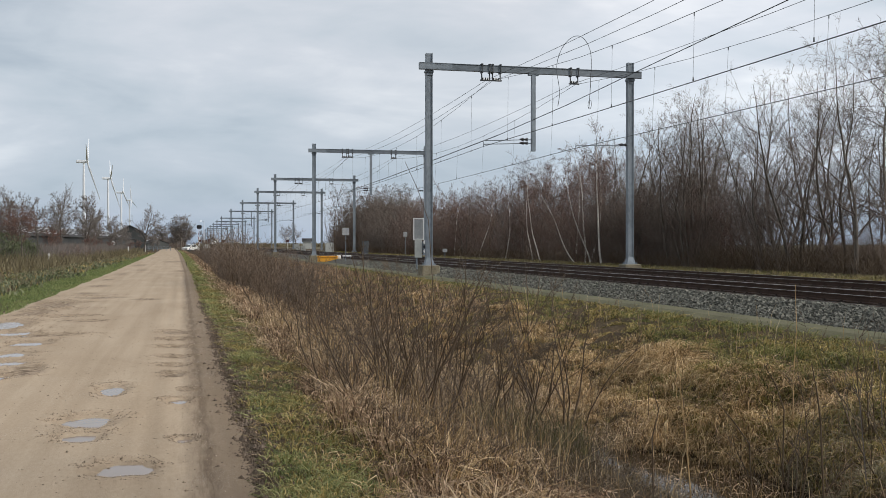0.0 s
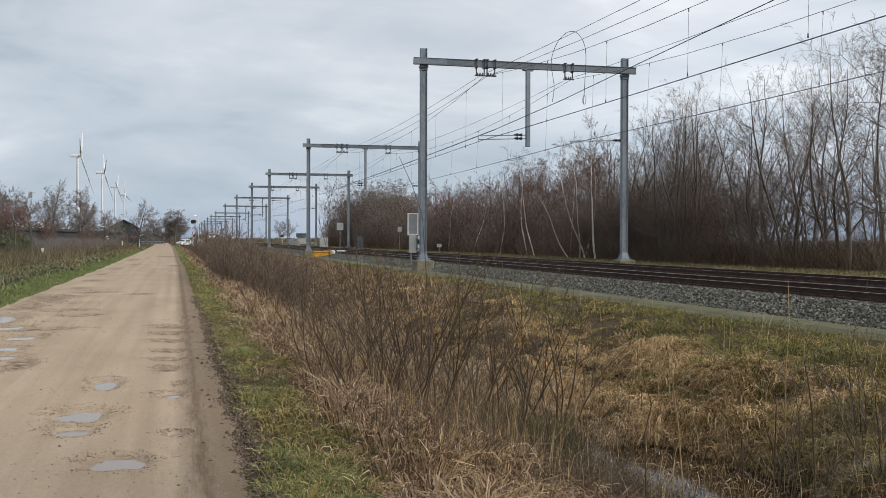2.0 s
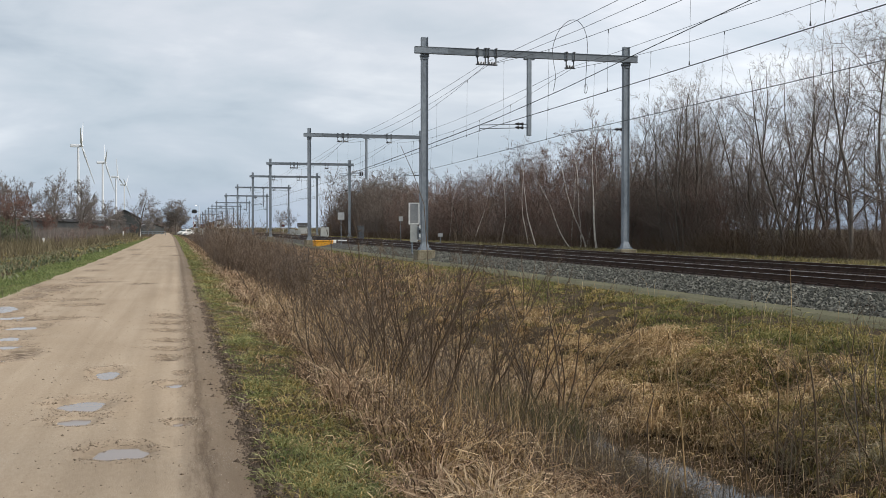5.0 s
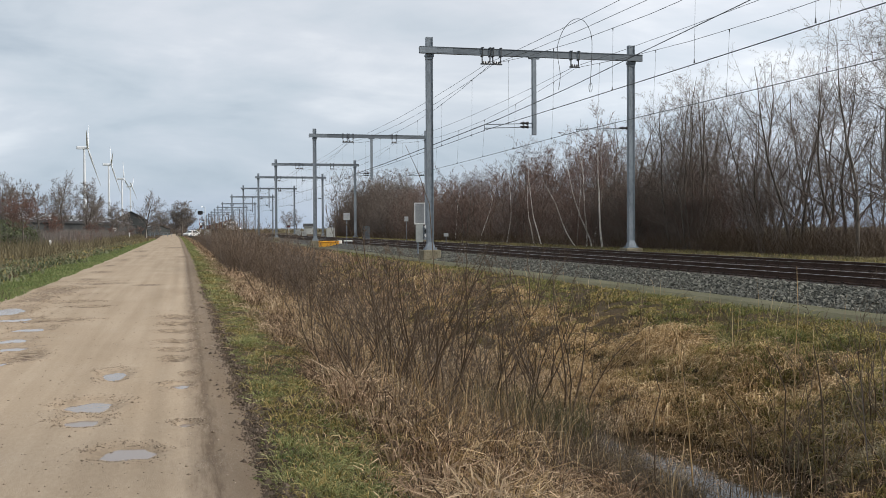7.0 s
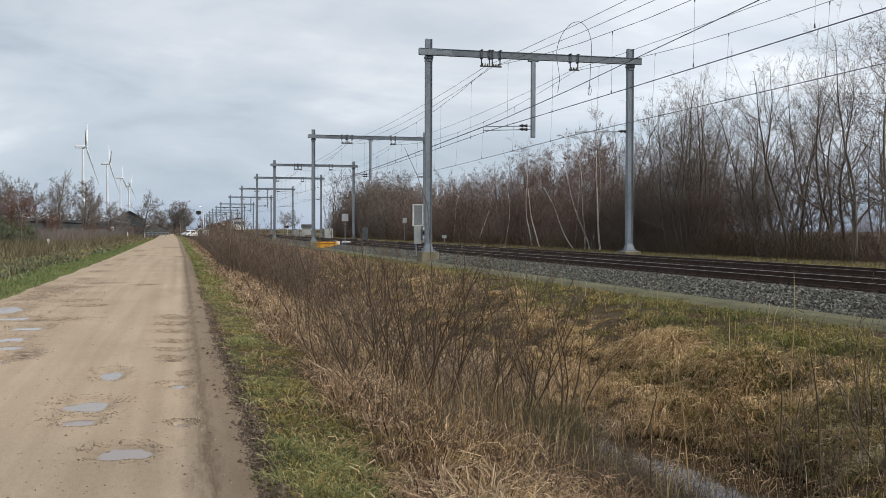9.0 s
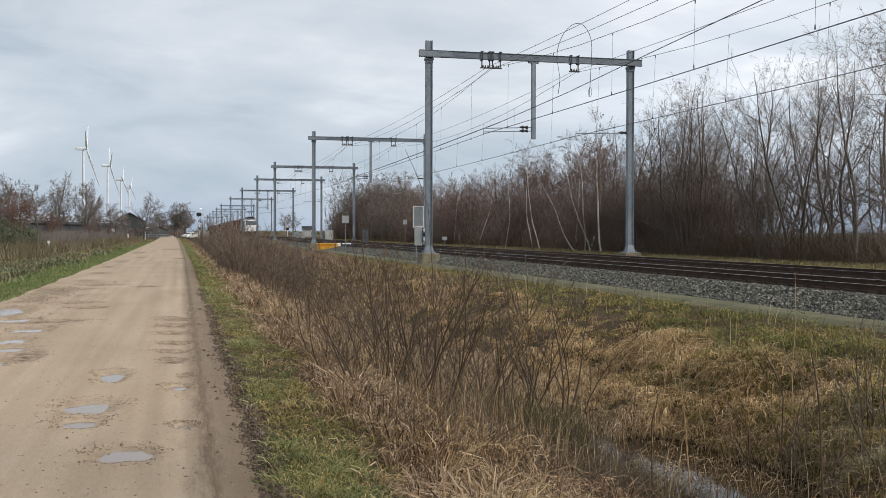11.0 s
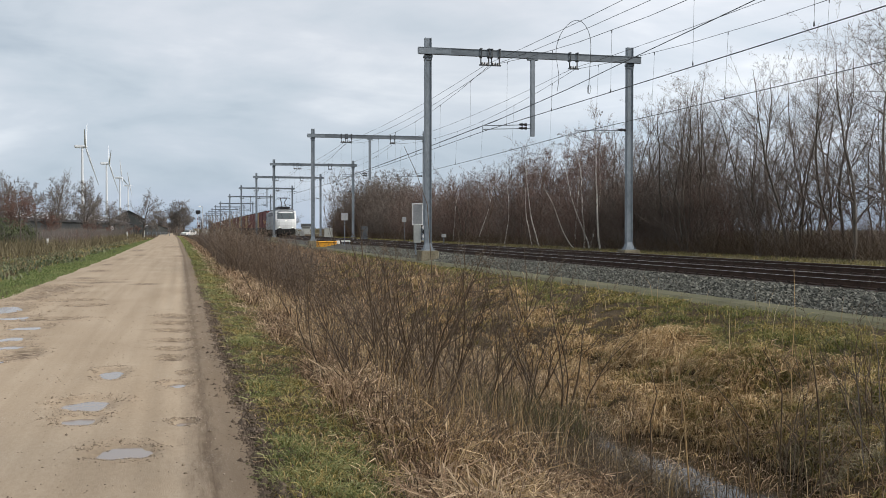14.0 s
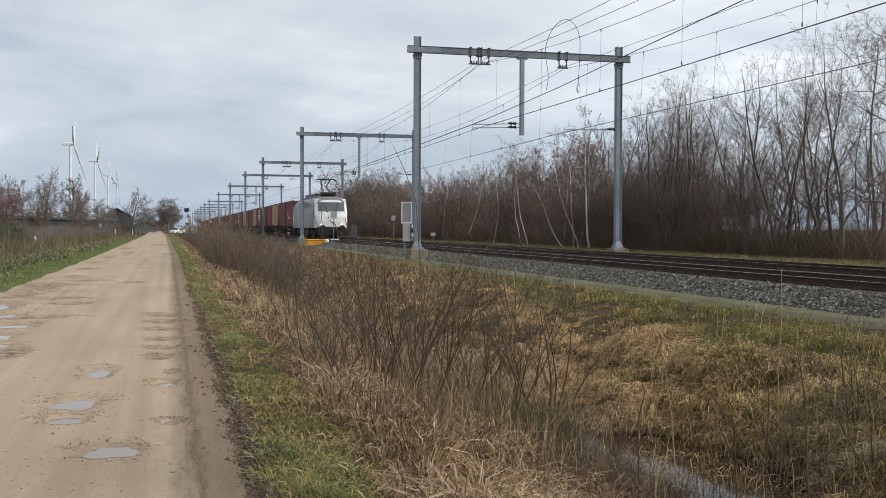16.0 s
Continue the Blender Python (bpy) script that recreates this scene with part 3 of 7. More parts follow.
def build_road():
    xs = np.concatenate([np.linspace(-4.02, -0.5, 62), np.linspace(-0.44, 0.62, 24)])
    ys = np.concatenate([[-200, -60, -20, -5, 0, 3], np.arange(5, 21, 0.055), np.arange(21, 32, 0.12), np.arange(32, 50, 0.3), np.arange(50, 130, 3), np.arange(130, 420, 15)])

    def fz(x, y):
        fade = np.clip((60 - y) / 15, 0, 1)
        sides = np.clip((x - 0.40) / 0.2, 0, 1) + np.clip((-3.84 - x) / 0.17, 0, 1)
        return 0.012 + road_z(x, y) * fade + 0.006 * (1 - fade) - 0.035 * sides

    me = grid_mesh("road", xs, ys, fz, M_ROAD)
    v = np.zeros(len(me.vertices) * 3)
    me.vertices.foreach_get("co", v)
    v = v.reshape(-1, 3)
    # ragged margins, and the road swings a little to the left far off
    wob = 0.05 * np.sin(v[:, 1] * 1.7) + 0.05 * np.sin(v[:, 1] * 0.61 + 1) + 0.04 * np.sin(v[:, 1] * 5.3) + 0.14 * (value_noise(v[:, 1] * 4, v[:, 1] * 0, 6) - 0.5) + 0.08 * (value_noise(v[:, 1] * 11, v[:, 1] * 0, 7) - 0.5)
    base = v[:, 0].copy()
    side = np.clip((v[:, 0] - 0.36) / 0.3, 0, 1) + np.clip((-3.66 - v[:, 0]) / 0.3, 0, 1)
    v[:, 0] += wob * side + road_shift(v[:, 1])
    me.vertices.foreach_set("co", v.ravel())
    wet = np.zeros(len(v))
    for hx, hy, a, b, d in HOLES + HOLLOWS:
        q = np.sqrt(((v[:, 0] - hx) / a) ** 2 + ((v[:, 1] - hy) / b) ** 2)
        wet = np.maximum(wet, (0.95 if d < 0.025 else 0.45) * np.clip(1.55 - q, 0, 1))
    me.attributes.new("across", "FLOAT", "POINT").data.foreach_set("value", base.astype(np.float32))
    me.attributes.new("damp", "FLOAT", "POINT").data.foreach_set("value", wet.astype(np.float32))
    tagged(new("road", me), "wet sandy dirt road with potholes and ruts", "road", kind="structure")
    for hx, hy, a, b, d in HOLES:
        if d < 0.025:
            continue
        bm = bmesh.new()
        bmesh.ops.create_circle(bm, cap_ends=True, segments=24, radius=1.0)
        bmesh.ops.scale(bm, vec=(a * 1.5, b * 1.5, 1), verts=bm.verts)
        ob = part("puddle", bm, M_PUDDLE)
        ob.location = (hx, hy, 0.012 + float(road_z(np.array([hx - float(road_shift(hy))]), np.array([hy]))[0]) + d * 0.36)
        tagged(ob, "shallow puddle of muddy rainwater in the dirt road", "puddle", group="puddles on the road", kind="structure")


build_ground()
build_road()


# ---- railway ----
RAIL_Z = 0.57
BASE_X = 15.96


def bend(y):
    """The line swings to the right in the far distance."""
    d = np.asarray(y, float) - 900
    return 0.055 * (np.sqrt(d * d + 900) + d) / 2


def along(xs, z, ys, dx):
    return [(xs + dx + float(bend(y)), y, z) for y in ys]


TRACKS = [BASE_X - 2.1, BASE_X + 2.1]
LINE_Y = [-150, -60, -20, 0, 20, 40, 60, 80, 110, 150, 200, 240, 270, 290, 310, 330, 350, 380, 430, 500, 600, 760]


def sweep(name, profile, ys, dx, material, closed=True):
    """A profile of (x, z) swept along the line at dx."""
    n = len(profile)
    v, f = [], []
    for y in ys:
        v += [(dx + px + float(bend(y)), y, pz) for px, pz in profile]
    for j in range(len(ys) - 1):
        for i in range(n if closed else n - 1):
            a, b = j * n + i, j * n + (i + 1) % n
            f.append((a, b, b + n, a + n))
    return np_mesh(name, np.array(v), [np.array(f)], material)


def build_track():
    bed = [(-5.1, 0.10), (-3.75, RAIL_Z - 0.17), (-3.55, RAIL_Z - 0.165), (3.55, RAIL_Z - 0.165), (3.75, RAIL_Z - 0.17), (4.9, 0.12)]
    me = sweep("ballast_bed", bed, LINE_Y, BASE_X, M_BALLAST_BED, closed=False)
    me.materials.append(M_RUSTY_BED)
    idx = [1 if i % 5 in (2,) else 0 for i in range(len(me.polygons))]
    me.polygons.foreach_set("material_index", idx)
    tagged(new("ballast_bed", me), "grey stone ballast bed, rust-brown between the rails", "track bed", kind="structure")
    path = [(-5.85, 0.06), (-5.5, 0.15), (-5.0, 0.165)]
    tagged(new("path", sweep("path", path, LINE_Y, BASE_X, M_PATH, closed=False)), "narrow mossy sand path beside the ballast", "path", kind="structure")
    prof = [(-0.075, 0), (0.075, 0), (0.07, 0.02), (0.012, 0.035), (0.012, 0.115), (0.036, 0.125), (0.036, 0.150), (-0.036, 0.150), (-0.036, 0.125), (-0.012, 0.115), (-0.012, 0.035), (-0.07, 0.02)]
    sleeper = bmesh.new()
    box(sleeper, -1.3, 1.3, -0.13, 0.13, -0.16, 0.0, 0.012)
    for s in (-1, 1):
        box(sleeper, s * 0.7535 - 0.17, s * 0.7535 + 0.17, -0.075, 0.075, 0.002, 0.018)
        for t in (-1, 1):
            box(sleeper, s * 0.7535 + t * 0.115 - 0.02, s * 0.7535 + t * 0.115 + 0.02, -0.03, 0.03, 0.018, 0.05)
    sleeper_me = bpy.data.meshes.new("sleeper")
    sleeper.to_mesh(sleeper_me)
    sleeper.free()
    sleeper_me.materials.append(M_SLEEPER)
    for tx in TRACKS:
        track = thing("railway_track", (tx, 0, RAIL_Z - 0.152), "rusty railway track with polished rail heads on tarred sleepers", "railway track", "tracks of the line", kind="structure")
        for s in (-0.7535, 0.7535):
            me = sweep("rail", prof, LINE_Y, s, M_RAIL)
            me.materials.append(M_RAIL_TOP)
            me.polygons.foreach_set("material_index", [1 if i % 12 == 6 else 0 for i in range(len(me.polygons))])
            rail = new("rail", me)
            rail.parent = track
        for i in range(290):
            ob = new("sleeper", sleeper_me)
            ob.parent = track
            ob.location = (random.uniform(-0.02, 0.02), 8 + i * 0.6, 0)
            ob.rotation_euler = (0, 0, random.uniform(-0.01, 0.01))
        far = bmesh.new()
        for i in range(500):
            y = 8 + (290 + i) * 0.6
            b = float(bend(y))
            box(far, b - 1.3, b + 1.3, y - 0.13, y + 0.13, -0.16, 0)
        part("far_sleepers", far, M_SLEEPER, track)["kind"] = "stuff"


build_track()


def build_stones():
    """Loose ballast: stones with their own faces on the near shoulder."""
    rng = np.random.default_rng(5)
    cube = np.array([(-1, -1, -1), (1, -1, -1), (1, 1, -1), (-1, 1, -1), (-1, -1, 1), (1, -1, 1), (1, 1, 1), (-1, 1, 1)], float) * 0.6
    quads = np.array([(0, 3, 2, 1), (4, 5, 6, 7), (0, 1, 5, 4), (1, 2, 6, 5), (2, 3, 7, 6), (3, 0, 4, 7)])
    n = 21000
    y = 11 + 60 * rng.uniform(0, 1, n) ** 1.5
    x = BASE_X - 5.1 + 1.62 * rng.uniform(0, 1, n)
    z = np.interp(x - BASE_X, [-5.1, -3.75, -3.3], [0.11, RAIL_Z - 0.165, RAIL_Z - 0.16])
    s = rng.uniform(0.024, 0.052, n) * (1 + (y > 40) * 0.4)
    jit = 1 + rng.uniform(-0.45, 0.45, (n, 8, 3))
    v = cube[None] * jit * s[:, None, None] * rng.uniform(0.7, 1.3, (n, 1, 3))
    a, b = rng.uniform(0, 6.28, n), rng.uniform(0, 6.28, n)
    ca, sa, cb, sb = np.cos(a), np.sin(a), np.cos(b), np.sin(b)
    vx = v[..., 0] * ca[:, None] - v[..., 1] * sa[:, None]
    vy = v[..., 0] * sa[:, None] + v[..., 1] * ca[:, None]
    vy2 = vy * cb[:, None] - v[..., 2] * sb[:, None]
    vz = vy * sb[:, None] + v[..., 2] * cb[:, None]
    v = np.stack([vx + x[:, None], vy2 + y[:, None], vz + z[:, None]], -1).reshape(-1, 3)
    f = (np.arange(n)[:, None, None] * 8 + quads[None]).reshape(-1, 4)
    tagged(new("ballast_stones", np_mesh("ballast_stones", v, [f], M_BALLAST)), "loose angular grey ballast stones on the shoulder", "ballast", kind="stuff")


build_stones()


def build_gravel():
    """Washed-out grit round the potholes."""
    rng = np.random.default_rng(8)
    xs, ys = [], []
    for hx, hy, a, b, d in HOLES:
        if hy > 32:
            continue
        n = int(170 + 800 * a)
        q, r = rng.uniform(0, 6.28, n), 1.0 + np.abs(rng.normal(0, 0.42, n))
        xs.append(hx + np.cos(q) * a * r)
        ys.append(hy + np.abs(np.sin(q)) ** 0.8 * np.sign(np.sin(q) + 0.35) * b * r)
    n = 2000
    xs.append(rng.uniform(-3.9, 0.3, n))
    ys.append(5.5 + 16 * rng.uniform(0, 1, n) ** 1.6)
    # potholed left side further on
    n = 1500
    xs.append(rng.normal(-3.1, 0.55, n).clip(-4.1, -1.6))
    ys.append(rng.choice([18.4, 20.6, 22.6, 24.2, 26.5, 29.5, 33.0], n) + rng.normal(0, 0.35, n))
    x, y = np.concatenate(xs), np.concatenate(ys)
    n = len(x)
    s = rng.uniform(0.003, 0.0095, n) * np.clip(y / 15, 1, 1.9) * np.where(rng.uniform(0, 1, n) > 0.97, 1.8, 1)
    z = 0.012 + road_z(x - road_shift(y), y) + s * 0.25
    octa = np.array([(1, 0, 0), (0, 1, 0), (-1, 0, 0), (0, -1, 0), (0, 0, 0.7), (0, 0, -0.7)], float)
    v = octa[None] * (1 + rng.uniform(-0.35, 0.35, (n, 6, 3))) * s[:, None, None] + np.stack([x, y, z], 1)[:, None]
    tri = np.array([(0, 1, 4), (1, 2, 4), (2, 3, 4), (3, 0, 4), (1, 0, 5), (2, 1, 5), (3, 2, 5), (0, 3, 5)])
    f = (np.arange(n)[:, None, None] * 6 + tri[None]).reshape(-1, 3)
    tagged(new("gravel", np_mesh("gravel", v.reshape(-1, 3), [f], M_GRIT)), "loose pale and dark grit on the dirt road", "gravel", kind="stuff")


def build_clods():
    """Crumbs of dark mud along the edge of the road."""
    rng = np.random.default_rng(12)
    n = 8000
    y = 5.2 + 24 * rng.uniform(0, 1, n) ** 1.7
    x = 0.50 + rng.normal(0, 0.10, n) + 0.06 * np.sin(y * 2.3) + road_shift(y)
    s = rng.uniform(0.006, 0.020, n) * np.where(rng.uniform(0, 1, n) > 0.93, 1.9, 1)
    z = np.maximum(ground_z(x, y), 0.0) + s * 0.25
    octa = np.array([(1, 0, 0), (0, 1, 0), (-1, 0, 0), (0, -1, 0), (0, 0, 0.8), (0, 0, -0.8)], float)
    v = octa[None] * (1 + rng.uniform(-0.45, 0.45, (n, 6, 3))) * s[:, None, None] + np.stack([x, y, z], 1)[:, None]
    tri = np.array([(0, 1, 4), (1, 2, 4), (2, 3, 4), (3, 0, 4), (1, 0, 5), (2, 1, 5), (3, 2, 5), (0, 3, 5)])
    f = (np.arange(n)[:, None, None] * 6 + tri[None]).reshape(-1, 3)
    tagged(new("mud_clods", np_mesh("mud_clods", v.reshape(-1, 3), [f], M_CLOD)), "crumbs of dark wet mud along the road edge", "mud", kind="stuff")


build_gravel()
build_clods()


# ---- overhead line ----
PORTAL_Y = [-44.0, 0.5, 46.0, 89.7, 130.0, 162.4, 206.5, 259.8, 329.0, 379.0, 430.0, 485.0, 545.0, 610.0]
BEAM_Z, TOP_Z, FOOT_Z = 9.82, 10.44, 0.62
HALF = 5.04


def build_portal(mast):
    """A steel gantry over both tracks: two box columns with flared feet, a beam, hangers and insulators."""
    g = thing("catenary_portal", (0, 0, 0), "galvanised steel catenary portal over both railway tracks", "catenary portal", "portals over the line")
    for s in (-1, 1):
        bm = bmesh.new()
        x = s * HALF
        box(bm, x - 0.135, x + 0.135, -0.10, 0.10, FOOT_Z + 0.02, TOP_Z, 0.02)
        for t in (-1, 1):
            box(bm, x + t * 0.135 - 0.014, x + t * 0.135 + 0.014, -0.14, 0.14, FOOT_Z + 0.02, TOP_Z)
        part("column", bm, M_STEEL, g)
        bm = bmesh.new()
        vs = cyl(bm, (x, 0, FOOT_Z + 0.03), (x, 0, FOOT_Z + 0.36), 0.31, 0.18, 4)
        bmesh.ops.rotate(bm, cent=(x, 0, 0), matrix=Matrix.Rotation(radians(45), 3, "Z"), verts=vs)
        box(bm, x - 0.28, x + 0.28, -0.28, 0.28, FOOT_Z, FOOT_Z + 0.04)
        for a in (-0.23, 0.23):
            for b in (-0.23, 0.23):
                cyl(bm, (x + a, b, FOOT_Z + 0.04), (x + a, b, FOOT_Z + 0.11), 0.025, sides=6)
        part("flared_foot", bm, M_STEEL, g)
        bm = bmesh.new()
        deep = 0.78 if s < 0 else 0.35
        box(bm, x - 0.42, x + 0.42, -0.42, 0.42, FOOT_Z - deep, FOOT_Z, 0.03)
        part("foundation", bm, M_CONCRETE, g, "weathered concrete foundation block")
        bm = bmesh.new()
        box(bm, x - 0.20, x + 0.20, -0.16, 0.16, BEAM_Z - 0.30, BEAM_Z - 0.16, 0.03)
        box(bm, x - 0.17, x + 0.17, -0.14, 0.14, BEAM_Z - 0.42, BEAM_Z - 0.30, 0.02)
        part("collar", bm, M_STEEL, g)
    bm = bmesh.new()
    box(bm, -HALF - 0.5, HALF + 0.5, -0.27, -0.15, BEAM_Z - 0.15, BEAM_Z + 0.15, 0.012)
    for z in (-0.145, 0.145):
        box(bm, -HALF - 0.5, HALF + 0.5, -0.30, -0.10, BEAM_Z + z - 0.012, BEAM_Z + z + 0.012)
    part("beam", bm, M_BEAM, g)
    bm = bmesh.new()
    box(bm, -HALF - 0.52, -HALF + 1.05, -0.285, -0.135, BEAM_Z - 0.135, BEAM_Z + 0.135, 0.01)
    for k in range(5):
        for z in (-0.09, 0.09):
            cyl(bm, (-HALF + 0.35 + k * 0.14, -0.305, BEAM_Z + z), (-HALF + 0.35 + k * 0.14, -0.28, BEAM_Z + z), 0.02, sides=6)
    part("splice_plate", bm, M_STEEL, g, "bolted splice plate")
    for x in (-2.36, -1.84, 2.05):
        bm = bmesh.new()
        for t in (-0.19, 0.19):
            for d in (-0.315, -0.085):
                cyl(bm, (x + t, d, BEAM_Z - 0.20), (x + t, d, BEAM_Z + 0.20), 0.024, sides=6)
            box(bm, x + t - 0.05, x + t + 0.05, -0.34, -0.06, BEAM_Z + 0.165, BEAM_Z + 0.215, 0.01)
            box(bm, x + t - 0.05, x + t + 0.05, -0.34, -0.06, BEAM_Z - 0.215, BEAM_Z - 0.165, 0.01)
            cyl(bm, (x + t, -0.21, BEAM_Z - 0.52), (x + t, -0.21, BEAM_Z - 0.18), 0.030, sides=6)
        box(bm, x - 0.26, x + 0.26, -0.25, -0.17, BEAM_Z - 0.58, BEAM_Z - 0.52)
        hanger = part("hanger", bm, M_CLAMP, g, "dark clamped hanger")
        bm = bmesh.new()
        for t in (-0.12, 0.0, 0.12):
            cyl(bm, (x + t, -0.21, BEAM_Z - 0.53), (x + t, -0.21, BEAM_Z - 0.42), 0.062, 0.035, 9)
        part("insulator", bm, M_DARK, hanger, "dark ribbed insulator")
    if mast:
        bm = bmesh.new()
        box(bm, -0.10, 0.10, -0.28, -0.10, 6.0, BEAM_Z - 0.15, 0.015)
        box(bm, -0.26, 0.26, -0.28, -0.10, BEAM_Z - 0.24, BEAM_Z - 0.152, 0.02)
        part("drop_mast", bm, M_STEEL, g)
    arms = ((0.0, -1, 6.55), (0.0, -1, 6.38)) if mast else ((HALF, -1, 6.5), (-HALF, 1, 6.5))
    if mast:
        arms += ((HALF, -1, 6.42),)
    for x, s, z in arms:
        bm = bmesh.new()
        reach = 2.45 if x == 0 else 2.9
        cyl(bm, (x + s * 0.10, -0.2, z), (x + s * reach, -0.2, z - 0.10), 0.020, sides=6)
        cyl(bm, (x + s * reach, -0.2, z - 0.10), (x + s * reach, -0.2, z - 0.24), 0.016, sides=6)
        arm = part("registration_arm", bm, M_STEEL, g)
        bm = bmesh.new()
        for k in range(2):
            cyl(bm, (x + s * (0.30 + k * 0.20), -0.2, z), (x + s * (0.38 + k * 0.20), -0.2, z), 0.085, 0.06, 10)
            cyl(bm, (x + s * (0.38 + k * 0.20), -0.2, z), (x + s * (0.48 + k * 0.20), -0.2, z), 0.06, 0.03, 10)
        part("insulator", bm, M_DARK, arm, "dark ribbed insulator")
    return g


def build_portals():
    kinds = [build_portal(True), build_portal(False)]
    masted = {46.0, 89.7, 206.5, 259.8, 0.5, -44.0, 379.0, 485.0, 610.0}
    used = set()
    for y in PORTAL_Y:
        k = 0 if y in masted else 1
        at = pose(BASE_X + float(bend(y)), y, 0, 0, 0, 0)
        if k in used:
            copy_thing(kinds[k], at)
        else:
            kinds[k].matrix_basis = at
            used.add(k)


build_portals()


def wire(name, pts, r, label, cat="overhead wire"):
    segs = [(*pts[i], *pts[i + 1], r, r) for i in range(len(pts) - 1)]
    ob = new(name, tube_mesh(name, segs, M_WIRE, 5))
    tagged(ob, label, cat, "wires of the overhead line")
    return ob


def span_points(x, heights, sag, zig=0.0):
    """Points along the line: heights at the portals, hanging by sag between them."""
    pts = []
    for i in range(len(PORTAL_Y) - 1):
        y0, y1 = PORTAL_Y[i], PORTAL_Y[i + 1]
        for k in range(8):
            t = k / 8
            y = y0 + (y1 - y0) * t
            zz = (1 if i % 2 else -1) * zig * (1 - 2 * t)
            z = heights(y) - 4 * sag * t * (1 - t) * ((y1 - y0) / 45) ** 2
            pts.append((x + zz + float(bend(y)), y, z))
    return pts


def build_wires():
    contact_z = 6.22
    for tx in TRACKS:
        left = tx < BASE_X
        hang = [(tx - 0.16, 9.32, 0.36), (tx + 0.16, 9.30, 0.62), (tx, 9.28, 1.17)] if left else [(tx - 0.05, 9.30, 0.38), (tx + 0.12, 9.28, 1.0)]
        for x, z, sag in hang:
            wire("messenger_wire", span_points(x, lambda y: z, sag), 0.0095, "thin sagging messenger cable of the overhead line")
        for dx in ((-0.03, 0.05) if left else (0.0,)):
            wire("contact_wire", span_points(tx + dx, lambda y: contact_z + (0.03 if dx > 0 else 0) - (0 if left else 0.08), 0.06, 0.2), 0.013, "taut dark contact wire over the track")
        for i in range(2, 9):
            y0, y1 = PORTAL_Y[i - 1], PORTAL_Y[i]
            n = max(3, int((y1 - y0) / 5.5))
            for k in range(n):
                t = (k + 0.5) / n
                y = y0 + (y1 - y0) * t
                z = hang[-1][1] - 4 * hang[-1][2] * t * (1 - t) * ((y1 - y0) / 45) ** 2
                xa, xb, b = hang[-1][0], tx + (-0.03 if left else 0), float(bend(y))
                end = contact_z - (0.0 if left else 0.08)
                segs = [(xa + b, y, z + 0.02, xa + b, y, z - 0.09, 0.02, 0.014), (xa + b, y, z - 0.09, xb + b, y, end + 0.09, 0.0045, 0.0045), (xb + b, y, end + 0.09, xb + b, y, end - 0.02, 0.014, 0.026)]
                ob = tagged(new("dropper", tube_mesh("dropper", segs, M_WIRE, 5)), "thin vertical dropper wire with clamps", "dropper wire")
                ob["group"] = "droppers of the overhead line"
    # the wire of the neighbouring section, lifting away over the near span
    rise = [(14.3, -44, 9.6), (14.3, 0, 8.35), (14.3, 23, 7.55), (14.3, 32, 7.20), (14.28, 37, 6.98), (14.25, 46, 6.72), (14.2, 59, 6.56), (14.05, 72, 6.38), (13.9, 89.7, 6.24)]
    wire("contact_wire", rise, 0.014, "thick dark wire lifting away from the track")
    wire("contact_wire", [(x + 0.25, y, z + 0.12) for x, y, z in rise], 0.010, "thin dark wire lifting away from the track")
    # a jumper cable looped from messenger to contact wire
    knots = [(36.9, 6.9), (36.7, 7.43), (37.0, 8.25), (36.9, 8.7), (36.3, 9.1), (35.3, 9.25), (34.3, 9.0), (33.6, 8.3), (33.65, 7.2), (33.8, 6.3)]
    pts = []
    for i in range(len(knots) - 1):
        p = [Vector(knots[max(0, min(len(knots) - 1, i + k))]) for k in (-1, 0, 1, 2)]
        for k in range(5):
            u = k / 5
            q = 0.5 * (2 * p[1] + (p[2] - p[0]) * u + (2 * p[0] - 5 * p[1] + 4 * p[2] - p[3]) * u * u + (3 * p[1] - p[0] - 3 * p[2] + p[3]) * u ** 3)
            pts.append((13.86, q.x, q.y))
    wire("jumper_cable", pts, 0.011, "looped jumper cable between the overhead wires", "jumper cable")
    ring = [(13.88, 33.75 + 0.16 * math.cos(a * 0.6), 6.55 + 0.16 * math.sin(a * 0.6)) for a in range(12)]
    wire("jumper_cable", ring, 0.008, "small coil at the end of a jumper cable", "jumper cable")


build_wires()


